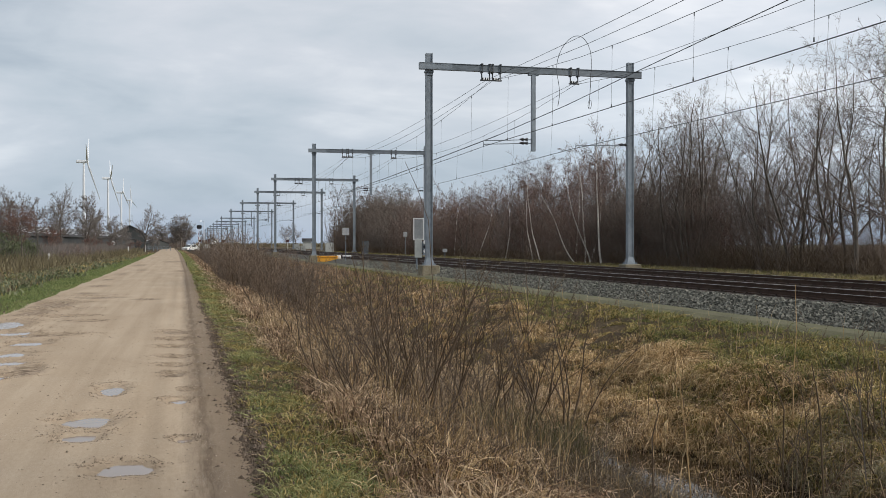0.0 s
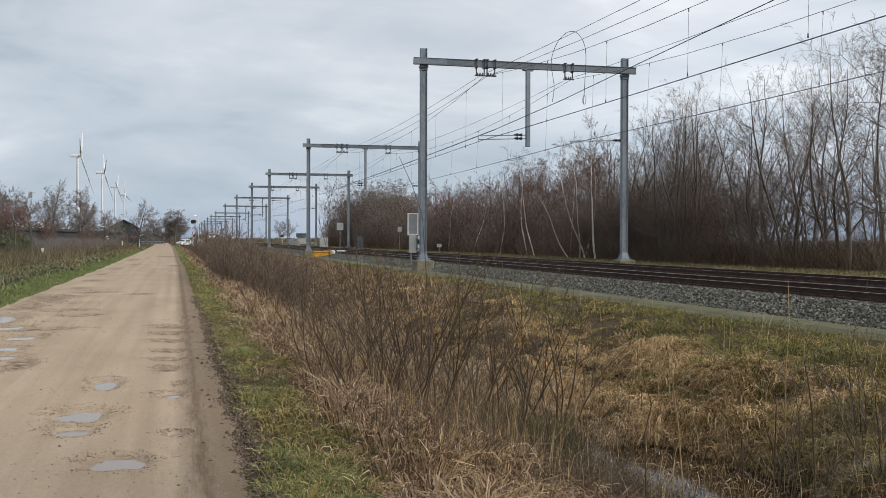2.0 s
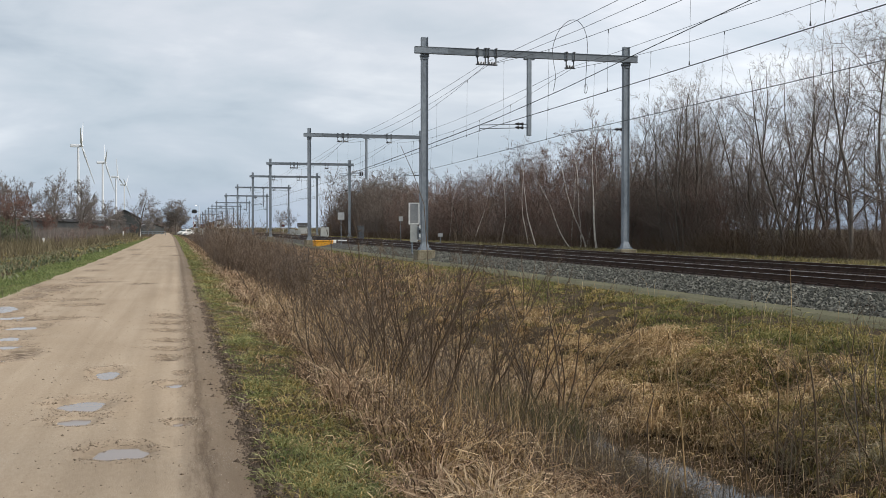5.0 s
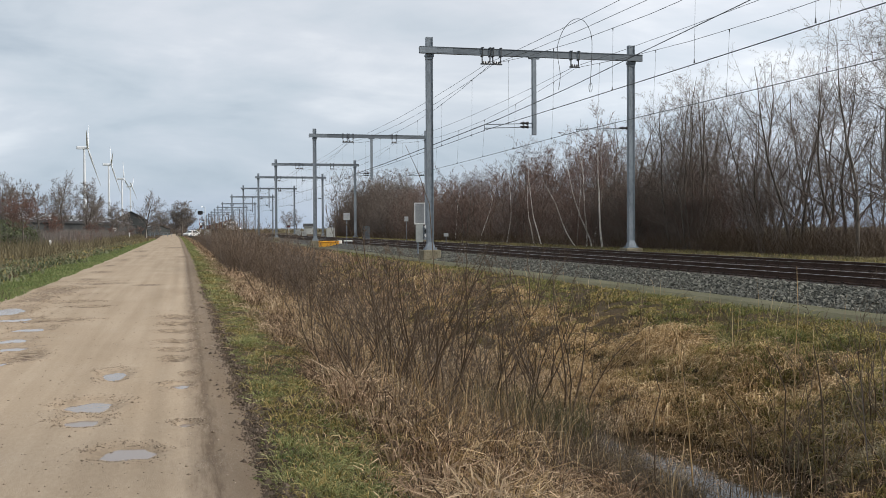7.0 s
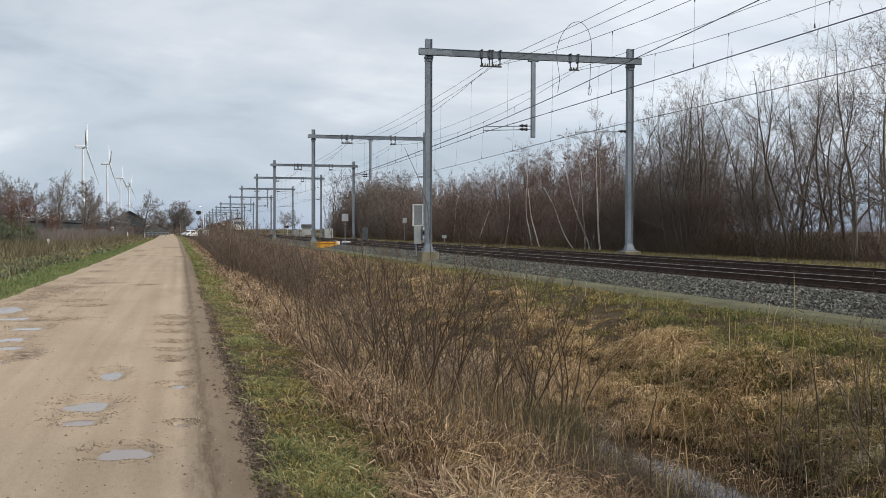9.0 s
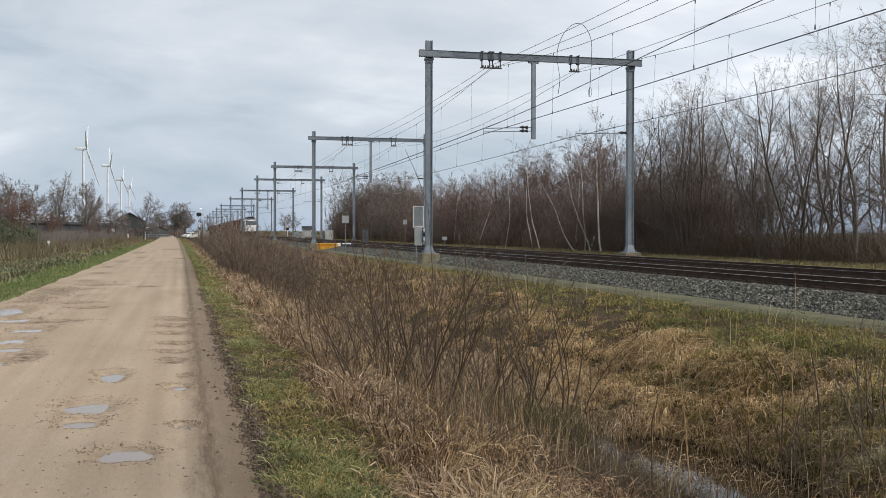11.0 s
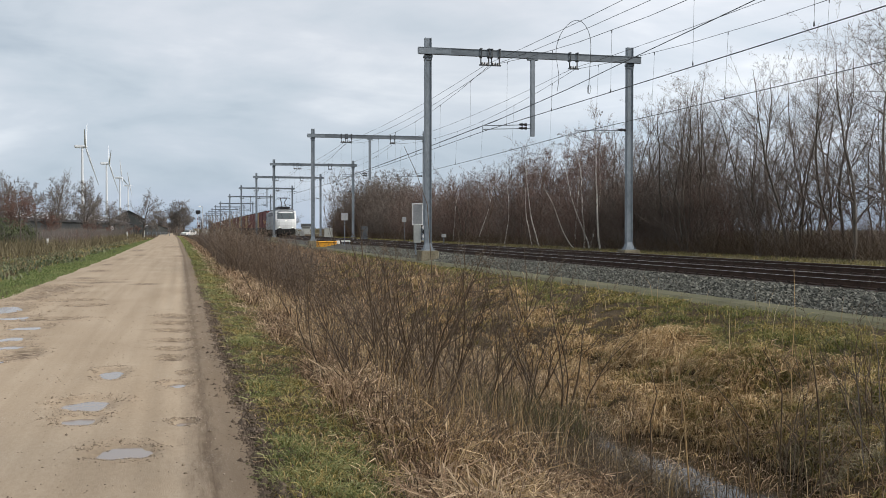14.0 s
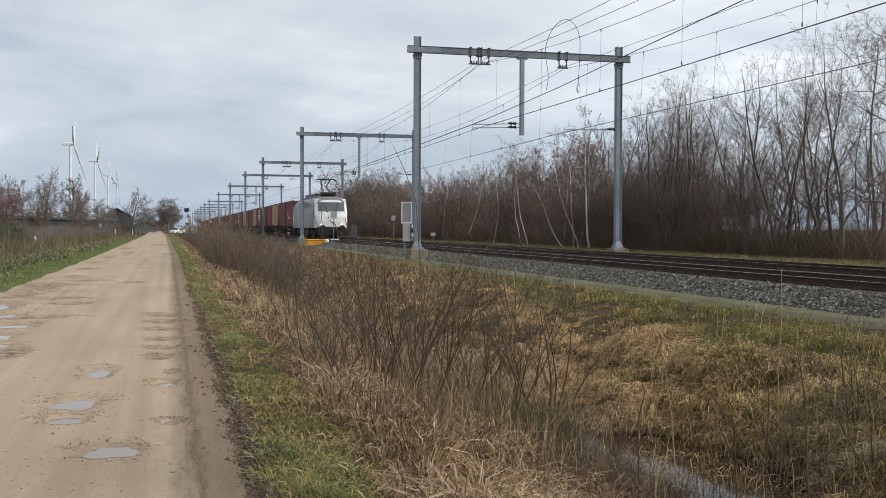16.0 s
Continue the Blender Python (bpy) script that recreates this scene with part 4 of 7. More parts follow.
# ---- trees and shrubs ----
def grow(rng, out, p, d, length, r, level, spec):
    """Adds a wandering, tapering stem and its side shoots to out[level]."""
    steps, wob, lift = spec["steps"][level], spec["wobble"][level], spec["lift"][level]
    kids = spec["kids"][level] if level < len(spec["kids"]) else 0
    tip = r * spec["taper"][level]
    spots = np.sort(rng.uniform(spec["from"][level], 0.98, kids)) if kids else []
    seg, pos, made = length / steps, np.array(p, float), 0
    d = np.array(d, float)
    for i in range(steps):
        t0, t1 = i / steps, (i + 1) / steps
        d = d + rng.normal(0, wob, 3) + np.array([0, 0, lift])
        d /= np.linalg.norm(d)
        nxt = pos + d * seg
        out[level].append((*pos, *nxt, r + (tip - r) * t0, r + (tip - r) * t1))
        while made < kids and spots[made] <= t1:
            s = spots[made]
            made += 1
            q = pos + (nxt - pos) * (s - t0) / (t1 - t0)
            az = rng.uniform(0, 2 * np.pi)
            side = np.cross(d, [math.cos(az), math.sin(az), 0.3])
            side /= max(np.linalg.norm(side), 1e-6)
            ang = radians(rng.normal(spec["angle"][level], 9))
            dd = d * math.cos(ang) + side * math.sin(ang)
            size = spec["ratio"][level] * (1 - spec["fall"][level] * s) * rng.uniform(0.65, 1.15)
            grow(rng, out, q, dd, length * size, max(spec.get("least", 0.004), (r + (tip - r) * s) * spec["thin"][level]), level + 1, spec)
        pos = nxt


TREE = dict(steps=[11, 6, 3, 1], wobble=[0.085, 0.10, 0.12, 0.1], lift=[0.035, 0.055, 0.02, 0.02], kids=[22, 9, 4], taper=[0.08, 0.2, 0.4, 0.6],
            angle=[44, 44, 46], ratio=[0.44, 0.40, 0.55], fall=[0.48, 0.45, 0.3], thin=[0.50, 0.50, 0.6])
TREE["from"] = [0.10, 0.12, 0.12]
TREE["least"] = 0.005
BIRCH = dict(steps=[12, 5, 3, 1], wobble=[0.075, 0.07, 0.09, 0.1], lift=[0.012, 0.06, 0.0, -0.06], kids=[26, 8, 5], taper=[0.10, 0.2, 0.4, 0.6],
             angle=[38, 38, 40], ratio=[0.34, 0.50, 0.7], fall=[0.55, 0.4, 0.3], thin=[0.32, 0.5, 0.6])
BIRCH["from"] = [0.30, 0.2, 0.15]
BIRCH["least"] = 0.007
ROUND = dict(steps=[7, 5, 3, 1], wobble=[0.06, 0.12, 0.14, 0.1], lift=[0.02, 0.035, 0.015, 0.0], kids=[24, 10, 6], taper=[0.2, 0.25, 0.45, 0.6],
             angle=[54, 46, 46], ratio=[0.56, 0.42, 0.42], fall=[0.42, 0.4, 0.3], thin=[0.45, 0.5, 0.6])
ROUND["from"] = [0.30, 0.2, 0.12]
ROUND["least"] = 0.015
OAK = dict(ROUND, kids=[50, 15, 10], least=0.024, angle=[62, 46, 44], ratio=[0.70, 0.44, 0.44], wobble=[0.03, 0.10, 0.12, 0.1])
OAK["from"] = [0.25, 0.2, 0.12]
THICKET = dict(steps=[5, 2, 1], wobble=[0.08, 0.13, 0.18], lift=[0.05, 0.06, 0.05], kids=[9, 4], taper=[0.2, 0.35, 0.5],
               angle=[34, 38], ratio=[0.42, 0.6], fall=[0.45, 0.3], thin=[0.5, 0.6])
THICKET["from"] = [0.25, 0.15]
THICKET["least"] = 0.006
SAPLING = dict(steps=[9, 6, 1], wobble=[0.085, 0.09, 0.10], lift=[0.015, 0.03, 0.03], kids=[6, 4], taper=[0.22, 0.3, 0.5],
               angle=[36, 38], ratio=[0.48, 0.40], fall=[0.40, 0.3], thin=[0.60, 0.62])
SAPLING["from"] = [0.18, 0.2]


def build_tree(name, seed, height, radius, spec, bark, twigs, label, category, group, lean=0.0, leaves=None):
    rng = np.random.default_rng(seed)
    out = [[] for _ in range(5)]
    grow(rng, out, (0, 0, -0.1), (lean, 0.3 * lean, 1), height, radius, 0, spec)
    t = thing(name, (0, 0, 0), label, category, group)
    trunk = new("trunk", chain_mesh("trunk", out[0], bark, 8))
    trunk.parent = t
    crown = new("crown", twig_mesh("crown", out[1] + out[2], out[3], twigs, 3))
    crown.parent = t
    crown["kind"] = "stuff"
    if leaves:
        ends = np.array([s[3:6] for s in out[3]])
        ends = ends[ends[:, 2] < height * 0.9][::2]
        p = ends + rng.normal(0, 0.12, ends.shape)
        n = len(p)
        foliage = new("foliage", blade_mesh("foliage", p[:, 0], p[:, 1], p[:, 2], rng.uniform(0.10, 0.2, n), rng.uniform(0.08, 0.14, n), rng.uniform(0.3, 1.4, n), leaves, rng))
        foliage.parent = t
        foliage["kind"] = "stuff"
    return t


def build_bush(name, seed, stems, height, spread, radius, spec, material, label, category, group, split=False):
    rng = np.random.default_rng(seed)
    t = thing(name, (0, 0, 0), label, category, group)
    whole = [[] for _ in range(4)]
    for _ in range(stems):
        out = [[] for _ in range(4)] if split else whole
        a, q = rng.uniform(0, 2 * np.pi), rng.uniform(0, 1) ** 0.6
        tilt = q * spread
        h = height * rng.uniform(0.6, 1.05)
        foot = 0.28 if split else 0.35
        grow(rng, out, (math.cos(a) * q * foot, math.sin(a) * q * foot, -0.05), (math.cos(a) * tilt, math.sin(a) * tilt, 1), h, radius * rng.uniform(0.6, 1.1), 0, spec)
        if split:
            stem = new("stem", chain_mesh("stem", out[0], material, 6))
            stem.parent = t
            twig = new("twig_spray", twig_mesh("twig_spray", out[1], out[2], material, 4))
            twig.parent = stem
            twig["kind"] = "stuff"
    if not split:
        crown = new("crown", twig_mesh("crown", whole[0] + whole[1], whole[2], material, 3))
        crown.parent = t
        crown["kind"] = "stuff"
    return t


def scatter(kinds, places):
    """Puts each kind once and then copies: places are (kind, x, y, z, turn, scale)."""
    used = set()
    for k, x, y, z, turn, scale in places:
        m = pose(x, y, z, 0, 0, turn)
        if k in used:
            ob = copy_thing(kinds[k], m)
        else:
            ob = kinds[k]
            ob.matrix_basis = m
            used.add(k)
        ob.scale = (scale, scale, scale)
    for k in range(len(kinds)):
        if k not in used:
            for ob in list(kinds[k].children_recursive) + [kinds[k]]:
                bpy.data.objects.remove(ob)


COPPICE = dict(steps=[9, 5, 3, 1], wobble=[0.085, 0.10, 0.12, 0.1], lift=[0.025, 0.045, 0.02, 0.02], kids=[16, 8, 4], taper=[0.10, 0.22, 0.4, 0.6],
               angle=[42, 44, 46], ratio=[0.38, 0.42, 0.55], fall=[0.40, 0.4, 0.3], thin=[0.5, 0.5, 0.6])
COPPICE["from"] = [0.12, 0.15, 0.12]
COPPICE["least"] = 0.0055


def build_coppice(name, seed, stems, height, spread, label, group):
    """A tree of several stems from one stool, each its own trunk."""
    rng = np.random.default_rng(seed)
    t = thing(name, (0, 0, 0), label, "tree", group)
    fine = [[] for _ in range(5)]
    for k in range(stems):
        out = [[] for _ in range(5)]
        a = 2 * np.pi * (k + rng.uniform(-0.3, 0.3)) / stems
        tilt = spread * rng.uniform(0.3, 1.1)
        grow(rng, out, (0.25 * math.cos(a), 0.25 * math.sin(a), -0.1), (math.cos(a) * tilt, math.sin(a) * tilt, 1), height * rng.uniform(0.75, 1.05), rng.uniform(0.045, 0.07), 0, COPPICE)
        trunk = new("trunk", chain_mesh("trunk", out[0], M_BARK, 7))
        trunk.parent = t
        for lv in (1, 2, 3):
            fine[lv] += out[lv]
    crown = new("crown", twig_mesh("crown", fine[1] + fine[2], fine[3], M_TWIG, 3))
    crown.parent = t
    crown["kind"] = "stuff"
    return t


def brush(name, label, seed, n, x0, x1, y0, y1, h, r, material, power=1.0, floor=None, spread=0.5, high=0.0):
    """A tangle of thin shoots too many to count: each a tapering point, some starting above the ground."""
    rng = np.random.default_rng(seed)
    y = y0 + (y1 - y0) * rng.uniform(0, 1, n) ** power
    x = rng.uniform(x0, x1, n)
    z = ground_z(x, y) - 0.05 if floor is None else np.full(n, floor)
    start = rng.uniform(0, 1, n) ** 2 * high
    tall = rng.uniform(h[0], h[1], n) * (1 - 0.35 * start / max(high, 0.01))
    tip = rng.normal(0, spread, (n, 2)) * tall[:, None]
    far = 1 + np.clip((y - 40) / 60, 0, 1.5)
    rad = rng.uniform(r[0], r[1], n) * far
    segs = np.stack([x, y, z + start, x + tip[:, 0], y + tip[:, 1], z + start + tall, rad, rad], 1)
    v, f = cones(segs)
    return tagged(new(name, np_mesh(name, v, [f], material)), label, "undergrowth", kind="stuff")


def set_back(places):
    """The wood stands behind a strip of rough grass: the same plan, further from the line."""
    return [(k, x * 1.15, y * 1.15, z, turn, s * 1.15) for k, x, y, z, turn, s in places]


def build_wood():
    """The strip of bare trees behind the railway."""
    rng = random.Random(11)
    g = "trees of the strip behind the tracks"
    kinds = [build_tree("tree", 20 + i, 9.6, 0.085 + 0.01 * (i % 3), TREE, M_BARK, M_TWIG, "tall bare deciduous tree with fine dark twigs", "tree", g, lean=0.10 + 0.09 * (i % 3)) for i in range(5)]
    kinds += [build_tree("tree", 40 + i, 8.2, 0.085, dict(TREE, least=0.008), M_BARK, M_TWIG_RED, "bare tree with reddish-brown twigs", "tree", g) for i in range(3)]
    kinds += [build_tree("tree", 50 + i, 9.6, 0.10, dict(TREE, least=0.011, kids=[26, 9, 5]), M_BARK, M_TWIG, "tall bare deciduous tree with a dense dark crown", "tree", g) for i in range(2)]
    places = []
    # tall trees nearest, lower and redder ones further along, tall again at the far end
    for y, h0, h1, n in ((37, 7.8, 9.2, 7), (46, 8.4, 9.9, 11), (56, 8.0, 9.4, 12), (66, 6.6, 7.8, 16), (78, 6.6, 7.8, 20), (94, 6.0, 7.4, 20), (112, 5.2, 6.6, 19), (132, 6.2, 8.0, 20), (155, 7.8, 9.8, 20), (178, 8.4, 10.4, 13)):
        for _ in range(n):
            k = rng.randrange(5) if y < 60 else rng.choice((8, 9)) if y > 120 else rng.choice((0, 3, 5, 6, 7, 5, 6, 7))
            base = 8.2 if 5 <= k < 8 else 9.6
            x = 25.4 + (5.0 if y < 60 else 9.0) * rng.random() ** 1.2
            yy = y + rng.uniform(-5, 5)
            if yy > 190 - (x - 25) * 0.5:
                continue
            places.append((k, x, yy, 0.12, rng.uniform(0, 360), rng.uniform(h0, h1) / base))
    scatter(kinds, set_back(places))
    broad = dict(ROUND, least=0.007, kids=[30, 12, 5], angle=[66, 44, 46], ratio=[0.46, 0.42, 0.5], lift=[0.02, 0.03, 0.01, 0.0], steps=[9, 7, 3, 1])
    broad["from"] = [0.16, 0.15, 0.12]
    wide = [build_tree("tree", 60 + i, 10.5, 0.085, broad, M_BARK, M_TWIG, "tall bare tree with a broad dense crown", "tree", g) for i in range(2)]
    scatter(wide, set_back([(0, 26.0, 31.6, 0.12, 30, 1.12), (1, 28.5, 36.5, 0.12, 200, 0.95)]))
    many = [build_coppice("alder_tree", 90 + i, 5, 8.8, 0.34, "many-stemmed bare alder with fine grey-brown twigs", g) for i in range(4)]
    places = []
    for i in range(9):
        y = 36 + 25 * (i + rng.random()) / 9
        places.append((i % 4, 25.6 + 4.0 * rng.random(), y, 0.12, rng.uniform(0, 360), rng.uniform(0.8, 1.0)))
    scatter(many, set_back(places))
    bushes = [build_bush("bush", 60 + i, 14, 4.4, 0.5, 0.020, THICKET, M_TWIG if i % 2 else M_TWIG_RED, "dense bare bush of dark brown stems", "bush", "undergrowth behind the tracks") for i in range(4)]
    places = []
    for i in range(16):
        places.append((rng.randrange(4), 25.0 + 5.5 * rng.random(), 30 + 13 * rng.random(), 0.12, rng.uniform(0, 360), rng.uniform(0.3, 0.6)))
    for i in range(22):
        places.append((rng.randrange(4), 25.2 + 4.5 * rng.random(), 42 + 17 * rng.random(), 0.12, rng.uniform(0, 360), rng.uniform(0.8, 1.15)))
    for i in range(84):
        y = 57 + 130 * rng.random() ** 1.15
        x = 24.4 + 5.0 * rng.random()
        places.append((rng.randrange(4), x, y, 0.12, rng.uniform(0, 360), rng.uniform(0.7, 1.15)))
    scatter(bushes, set_back(places))
    brush("undergrowth", "dark tangle of bare stems under the trees", 70, 37000, 29.32, 42.55, 66.7, 224.2, (0.575, 1.955), (0.0055, 0.011), M_TWIG, 1.1, 0.0, 0.8, 5.29)
    brush("undergrowth", "dark tangle of bare stems in the thicket", 73, 8000, 29.21, 34.5, 54.05, 70.15, (0.575, 1.84), (0.0044, 0.0088), M_TWIG, 0.8, 0.0, 0.8, 5.29)
    brush("undergrowth", "reddish tangle of bare shoots among the trees", 71, 15000, 29.2, 39.1, 71.3, 150, (0.69, 2.185), (0.0055, 0.011), M_TWIG_RED, 1.0, 0.4, 0.6, 6.44)
    brush("undergrowth", "dense dark crowns at the far end of the wood", 81, 16000, 29.67, 39.1, 158.7, 218.5, (1.035, 2.76), (0.0077, 0.0132), M_TWIG, 1.0, 0.0, 0.6, 8.28)
    brush("undergrowth", "low dark scrub under the open trees", 76, 15000, 28.98, 37.95, 32.2, 55.2, (0.46, 1.495), (0.0044, 0.0099), M_STEM, 1.0, 0.05, 0.7, 1.15)
    brush("undergrowth", "low dark brambles along the edge of the trees", 72, 9000, 28.4, 31.05, 37.95, 218.5, (0.345, 1.265), (0.0066, 0.0132), M_STEM, 1.1, 0.1, 0.6, 0.69)


def build_birches():
    g = "birches behind the tracks"
    kinds = [build_tree("birch_tree", 80 + i, 8.0, 0.06, BIRCH, M_BIRCH, M_TWIG_RED, "slender birch with white bark and red-brown twigs", "birch tree", g, lean=l) for i, l in enumerate((0.16, 0.62, 0.34, 0.10))]
    places = [(3, 24.9, 58.6, 0.15, 144, 1.08), (2, 25.0, 60.6, 0.15, 144, 0.80), (1, 25.0, 63.2, 0.15, 144, 0.66), (0, 24.9, 69.8, 0.15, 144, 0.78), (3, 25.2, 62.0, 0.15, 40, 0.98),
              (0, 25.6, 80.4, 0.15, 30, 0.76), (2, 25.8, 89.0, 0.15, 300, 0.72), (3, 25.6, 97.0, 0.15, 250, 0.72), (0, 26.0, 74.5, 0.15, 200, 0.86), (3, 26.2, 66.5, 0.15, 300, 0.98), (0, 26.4, 64.0, 0.15, 10, 0.98)]
    scatter(kinds, set_back(places))


build_wood()
build_birches()


def build_ditch_shrubs():
    """Bare willow saplings on the near bank and the thicket that hides the foot of the line further on."""
    rng = random.Random(3)
    g = "bare saplings along the ditch"
    kinds = [build_bush("sapling", 100 + i, 6, 2.3, 0.62, 0.0140, SAPLING, M_STEM, "bare reddish-brown willow sapling in long grass", "sapling", g, split=True) for i in range(5)]
    places = [(0, 1.75, 11.52, 0, 0.70), (1, 1.98, 11.00, 67, 0.72), (2, 2.40, 11.80, 134, 1.02), (3, 2.76, 12.12, 201, 1.12), (4, 2.55, 12.70, 20, 1.05), (1, 3.05, 12.90, 95, 1.12), (4, 3.39, 13.24, 268, 0.92), (0, 3.70, 13.07, 335, 1.12), (1, 3.76, 12.11, 42, 0.80), (2, 4.33, 13.30, 109, 1.00),
              (3, 5.32, 14.81, 176, 0.85), (4, 5.25, 13.56, 243, 1.10), (0, 1.86, 13.59, 310, 0.74), (1, 3.14, 16.37, 17, 0.92), (2, 4.47, 18.75, 84, 1.12), (3, 6.04, 20.72, 151, 0.80), (4, 7.37, 21.46, 218, 1.00), (0, 2.80, 17.74, 285, 0.85),
              (2, 5.6, 8.6, 20, 0.7), (4, 6.4, 8.1, 130, 0.75), (2, 7.2, 9.6, 200, 0.6), (0, 1.9, 40, 50, 1.12), (3, 2.3, 44, 10, 1.2), (2, 3.0, 48, 90, 1.2)]
    for _ in range(7):
        y = rng.uniform(16, 30)
        places.append((rng.randrange(5), rng.uniform(1.9, 4.6), y, rng.uniform(0, 360), rng.uniform(0.75, 1.05)))
    scatter(kinds, [(k, x, y, float(ground_z(x, y)), turn, s) for k, x, y, turn, s in places])
    # single long shoots that stand out from the rest
    shoots = [("long_shoot", M_STEM, "long bare whip leaning over the ditch", 0.0085, 0.003, [(3.54, 14.5, -0.45), (3.53, 14.5, 0.4), (3.50, 14.5, 1.09), (3.44, 14.5, 1.95), (3.28, 14.5, 2.4), (3.09, 14.5, 2.8)]),
              ("pale_stalk", M_STRAW, "tall pale dead stalk standing in the ditch", 0.008, 0.003, [(4.76, 8.96, -1.15), (4.68, 8.96, -0.22), (4.62, 8.97, 0.25), (4.59, 8.96, 0.55)]),
              ("pale_stalk", M_STRAW, "thin pale dead reed above the grass", 0.006, 0.003, [(6.85, 10.5, -0.8), (6.86, 10.5, 0.07), (6.90, 10.5, 0.6), (6.88, 10.5, 1.13)]),
              ("dark_stalk", M_STEM, "thin dark dead stem at the edge of the ditch", 0.008, 0.003, [(4.39, 9.05, -1.15), (4.37, 9.05, -0.27), (4.44, 9.05, 0.0), (4.34, 9.05, 0.30)]),
              ("dark_stalk", M_STEM, "bent dark dead stem in the ditch", 0.008, 0.003, [(5.13, 8.5, -1.1), (5.09, 8.5, -0.26), (4.93, 8.5, -0.05), (4.77, 8.5, 0.13)]),
              ("dark_stalk", M_STEM, "upright brown dead stem beside the ditch", 0.011, 0.004, [(5.56, 8.0, -1.2), (5.50, 8.0, 0.02), (5.46, 8.0, 0.3), (5.41, 8.0, 0.53)]),
              ("dark_stalk", M_STEM, "forked dark dead stem beside the ditch", 0.008, 0.003, [(5.36, 8.4, -1.1), (5.39, 8.4, 0.06), (5.30, 8.4, 0.3), (5.18, 8.4, 0.49)])]
    for name, material, label, r0, r1, pts in shoots:
        n = len(pts) - 1
        segs = [(*pts[i], *pts[i + 1], r0 + (r1 - r0) * i / n, r0 + (r1 - r0) * (i + 1) / n) for i in range(n)]
        tagged(new(name, chain_mesh(name, segs, material, 6)), label, "stalk", "single stems along the ditch")
    g = "thicket beside the road"
    kinds = [build_bush("bush", 120 + i, 17, 2.25, 0.5, 0.010, THICKET, M_SAPLING if i else M_TWIG, "dense bare bush of thin reddish stems", "bush", g) for i in range(4)]
    places = []
    for i in range(38):
        y = 36 + 66 * (i / 38) ** 1.2 + rng.uniform(-1, 1)
        places.append((i % 4, 1.7 + rng.uniform(0, 1) * min(3.4, 0.112 * y - 1.7), y, rng.uniform(0, 360), rng.uniform(0.8, 1.1)))
    places += [(1, 1.70, 40.5, 40, 1.10), (3, 1.95, 38.0, 130, 1.0), (2, 1.6, 43.0, 220, 1.05)]
    for i in range(16):
        places.append((i % 4, 1.0 + rng.uniform(0, 4.5), 95 + i * 9, rng.uniform(0, 360), rng.uniform(0.7, 0.95)))
    scatter(kinds, [(k, x, y, float(ground_z(x, y)), turn, s) for k, x, y, turn, s in places])
    brush("undergrowth", "thin reddish shoots between the saplings", 74, 450, 1.9, 5.4, 11, 40, (0.5, 1.4), (0.003, 0.006), M_SAPLING, 1.3, None, 0.25, 0.3)
    brush("undergrowth", "thicket of thin reddish shoots beside the road", 75, 6500, 1.6, 4.2, 44, 130, (0.7, 1.9), (0.004, 0.008), M_SAPLING, 1.2, None, 0.22, 0.5)


build_ditch_shrubs()


# ---- grass ----
def patch(rng, n, x0, x1, y0, y1, power=1.6, keep=None):
    """Places for blades, denser towards y0."""
    y = y0 + (y1 - y0) * rng.uniform(0, 1, n) ** power
    x = rng.uniform(x0, x1, n)
    if keep is not None:
        k = keep(x, y)
        x, y = x[k], y[k]
    return x, y


def grass(name, label, n, x0, x1, y0, y1, h, w, lean, material, seed, power=1.6, keep=None, clump=None, curl=0.6, category="grass", follow=False):
    rng = np.random.default_rng(seed)
    x, y = patch(rng, n, x0, x1, y0, y1, power, keep)
    if clump:
        cx, cy = patch(rng, clump[0], x0, x1, y0, y1, power, keep)
        i = rng.integers(0, len(cx), len(x))
        x, y = cx[i] + rng.normal(0, clump[1], len(x)), cy[i] + rng.normal(0, clump[1], len(x))
    if follow:
        x = x + road_shift(y)
    m = len(x)
    far = 1 + np.clip((y - 15) / 25, 0, 3)
    hh = rng.uniform(h[0], h[1], m)
    me = blade_mesh(name, x, y, np.maximum(ground_z(x, y), WATER_Z - 0.1) - 0.02, hh, rng.uniform(w[0], w[1], m) * far, rng.uniform(lean[0], lean[1], m), material, rng, curl)
    return tagged(new(name, me), label, category, kind="stuff")


def swell(x, y, a, b, c):
    return np.sin(a * x + c) * np.sin(b * y + 2 * c) + 0.5 * np.sin(2.3 * a * x - 1.7 * b * y + c)


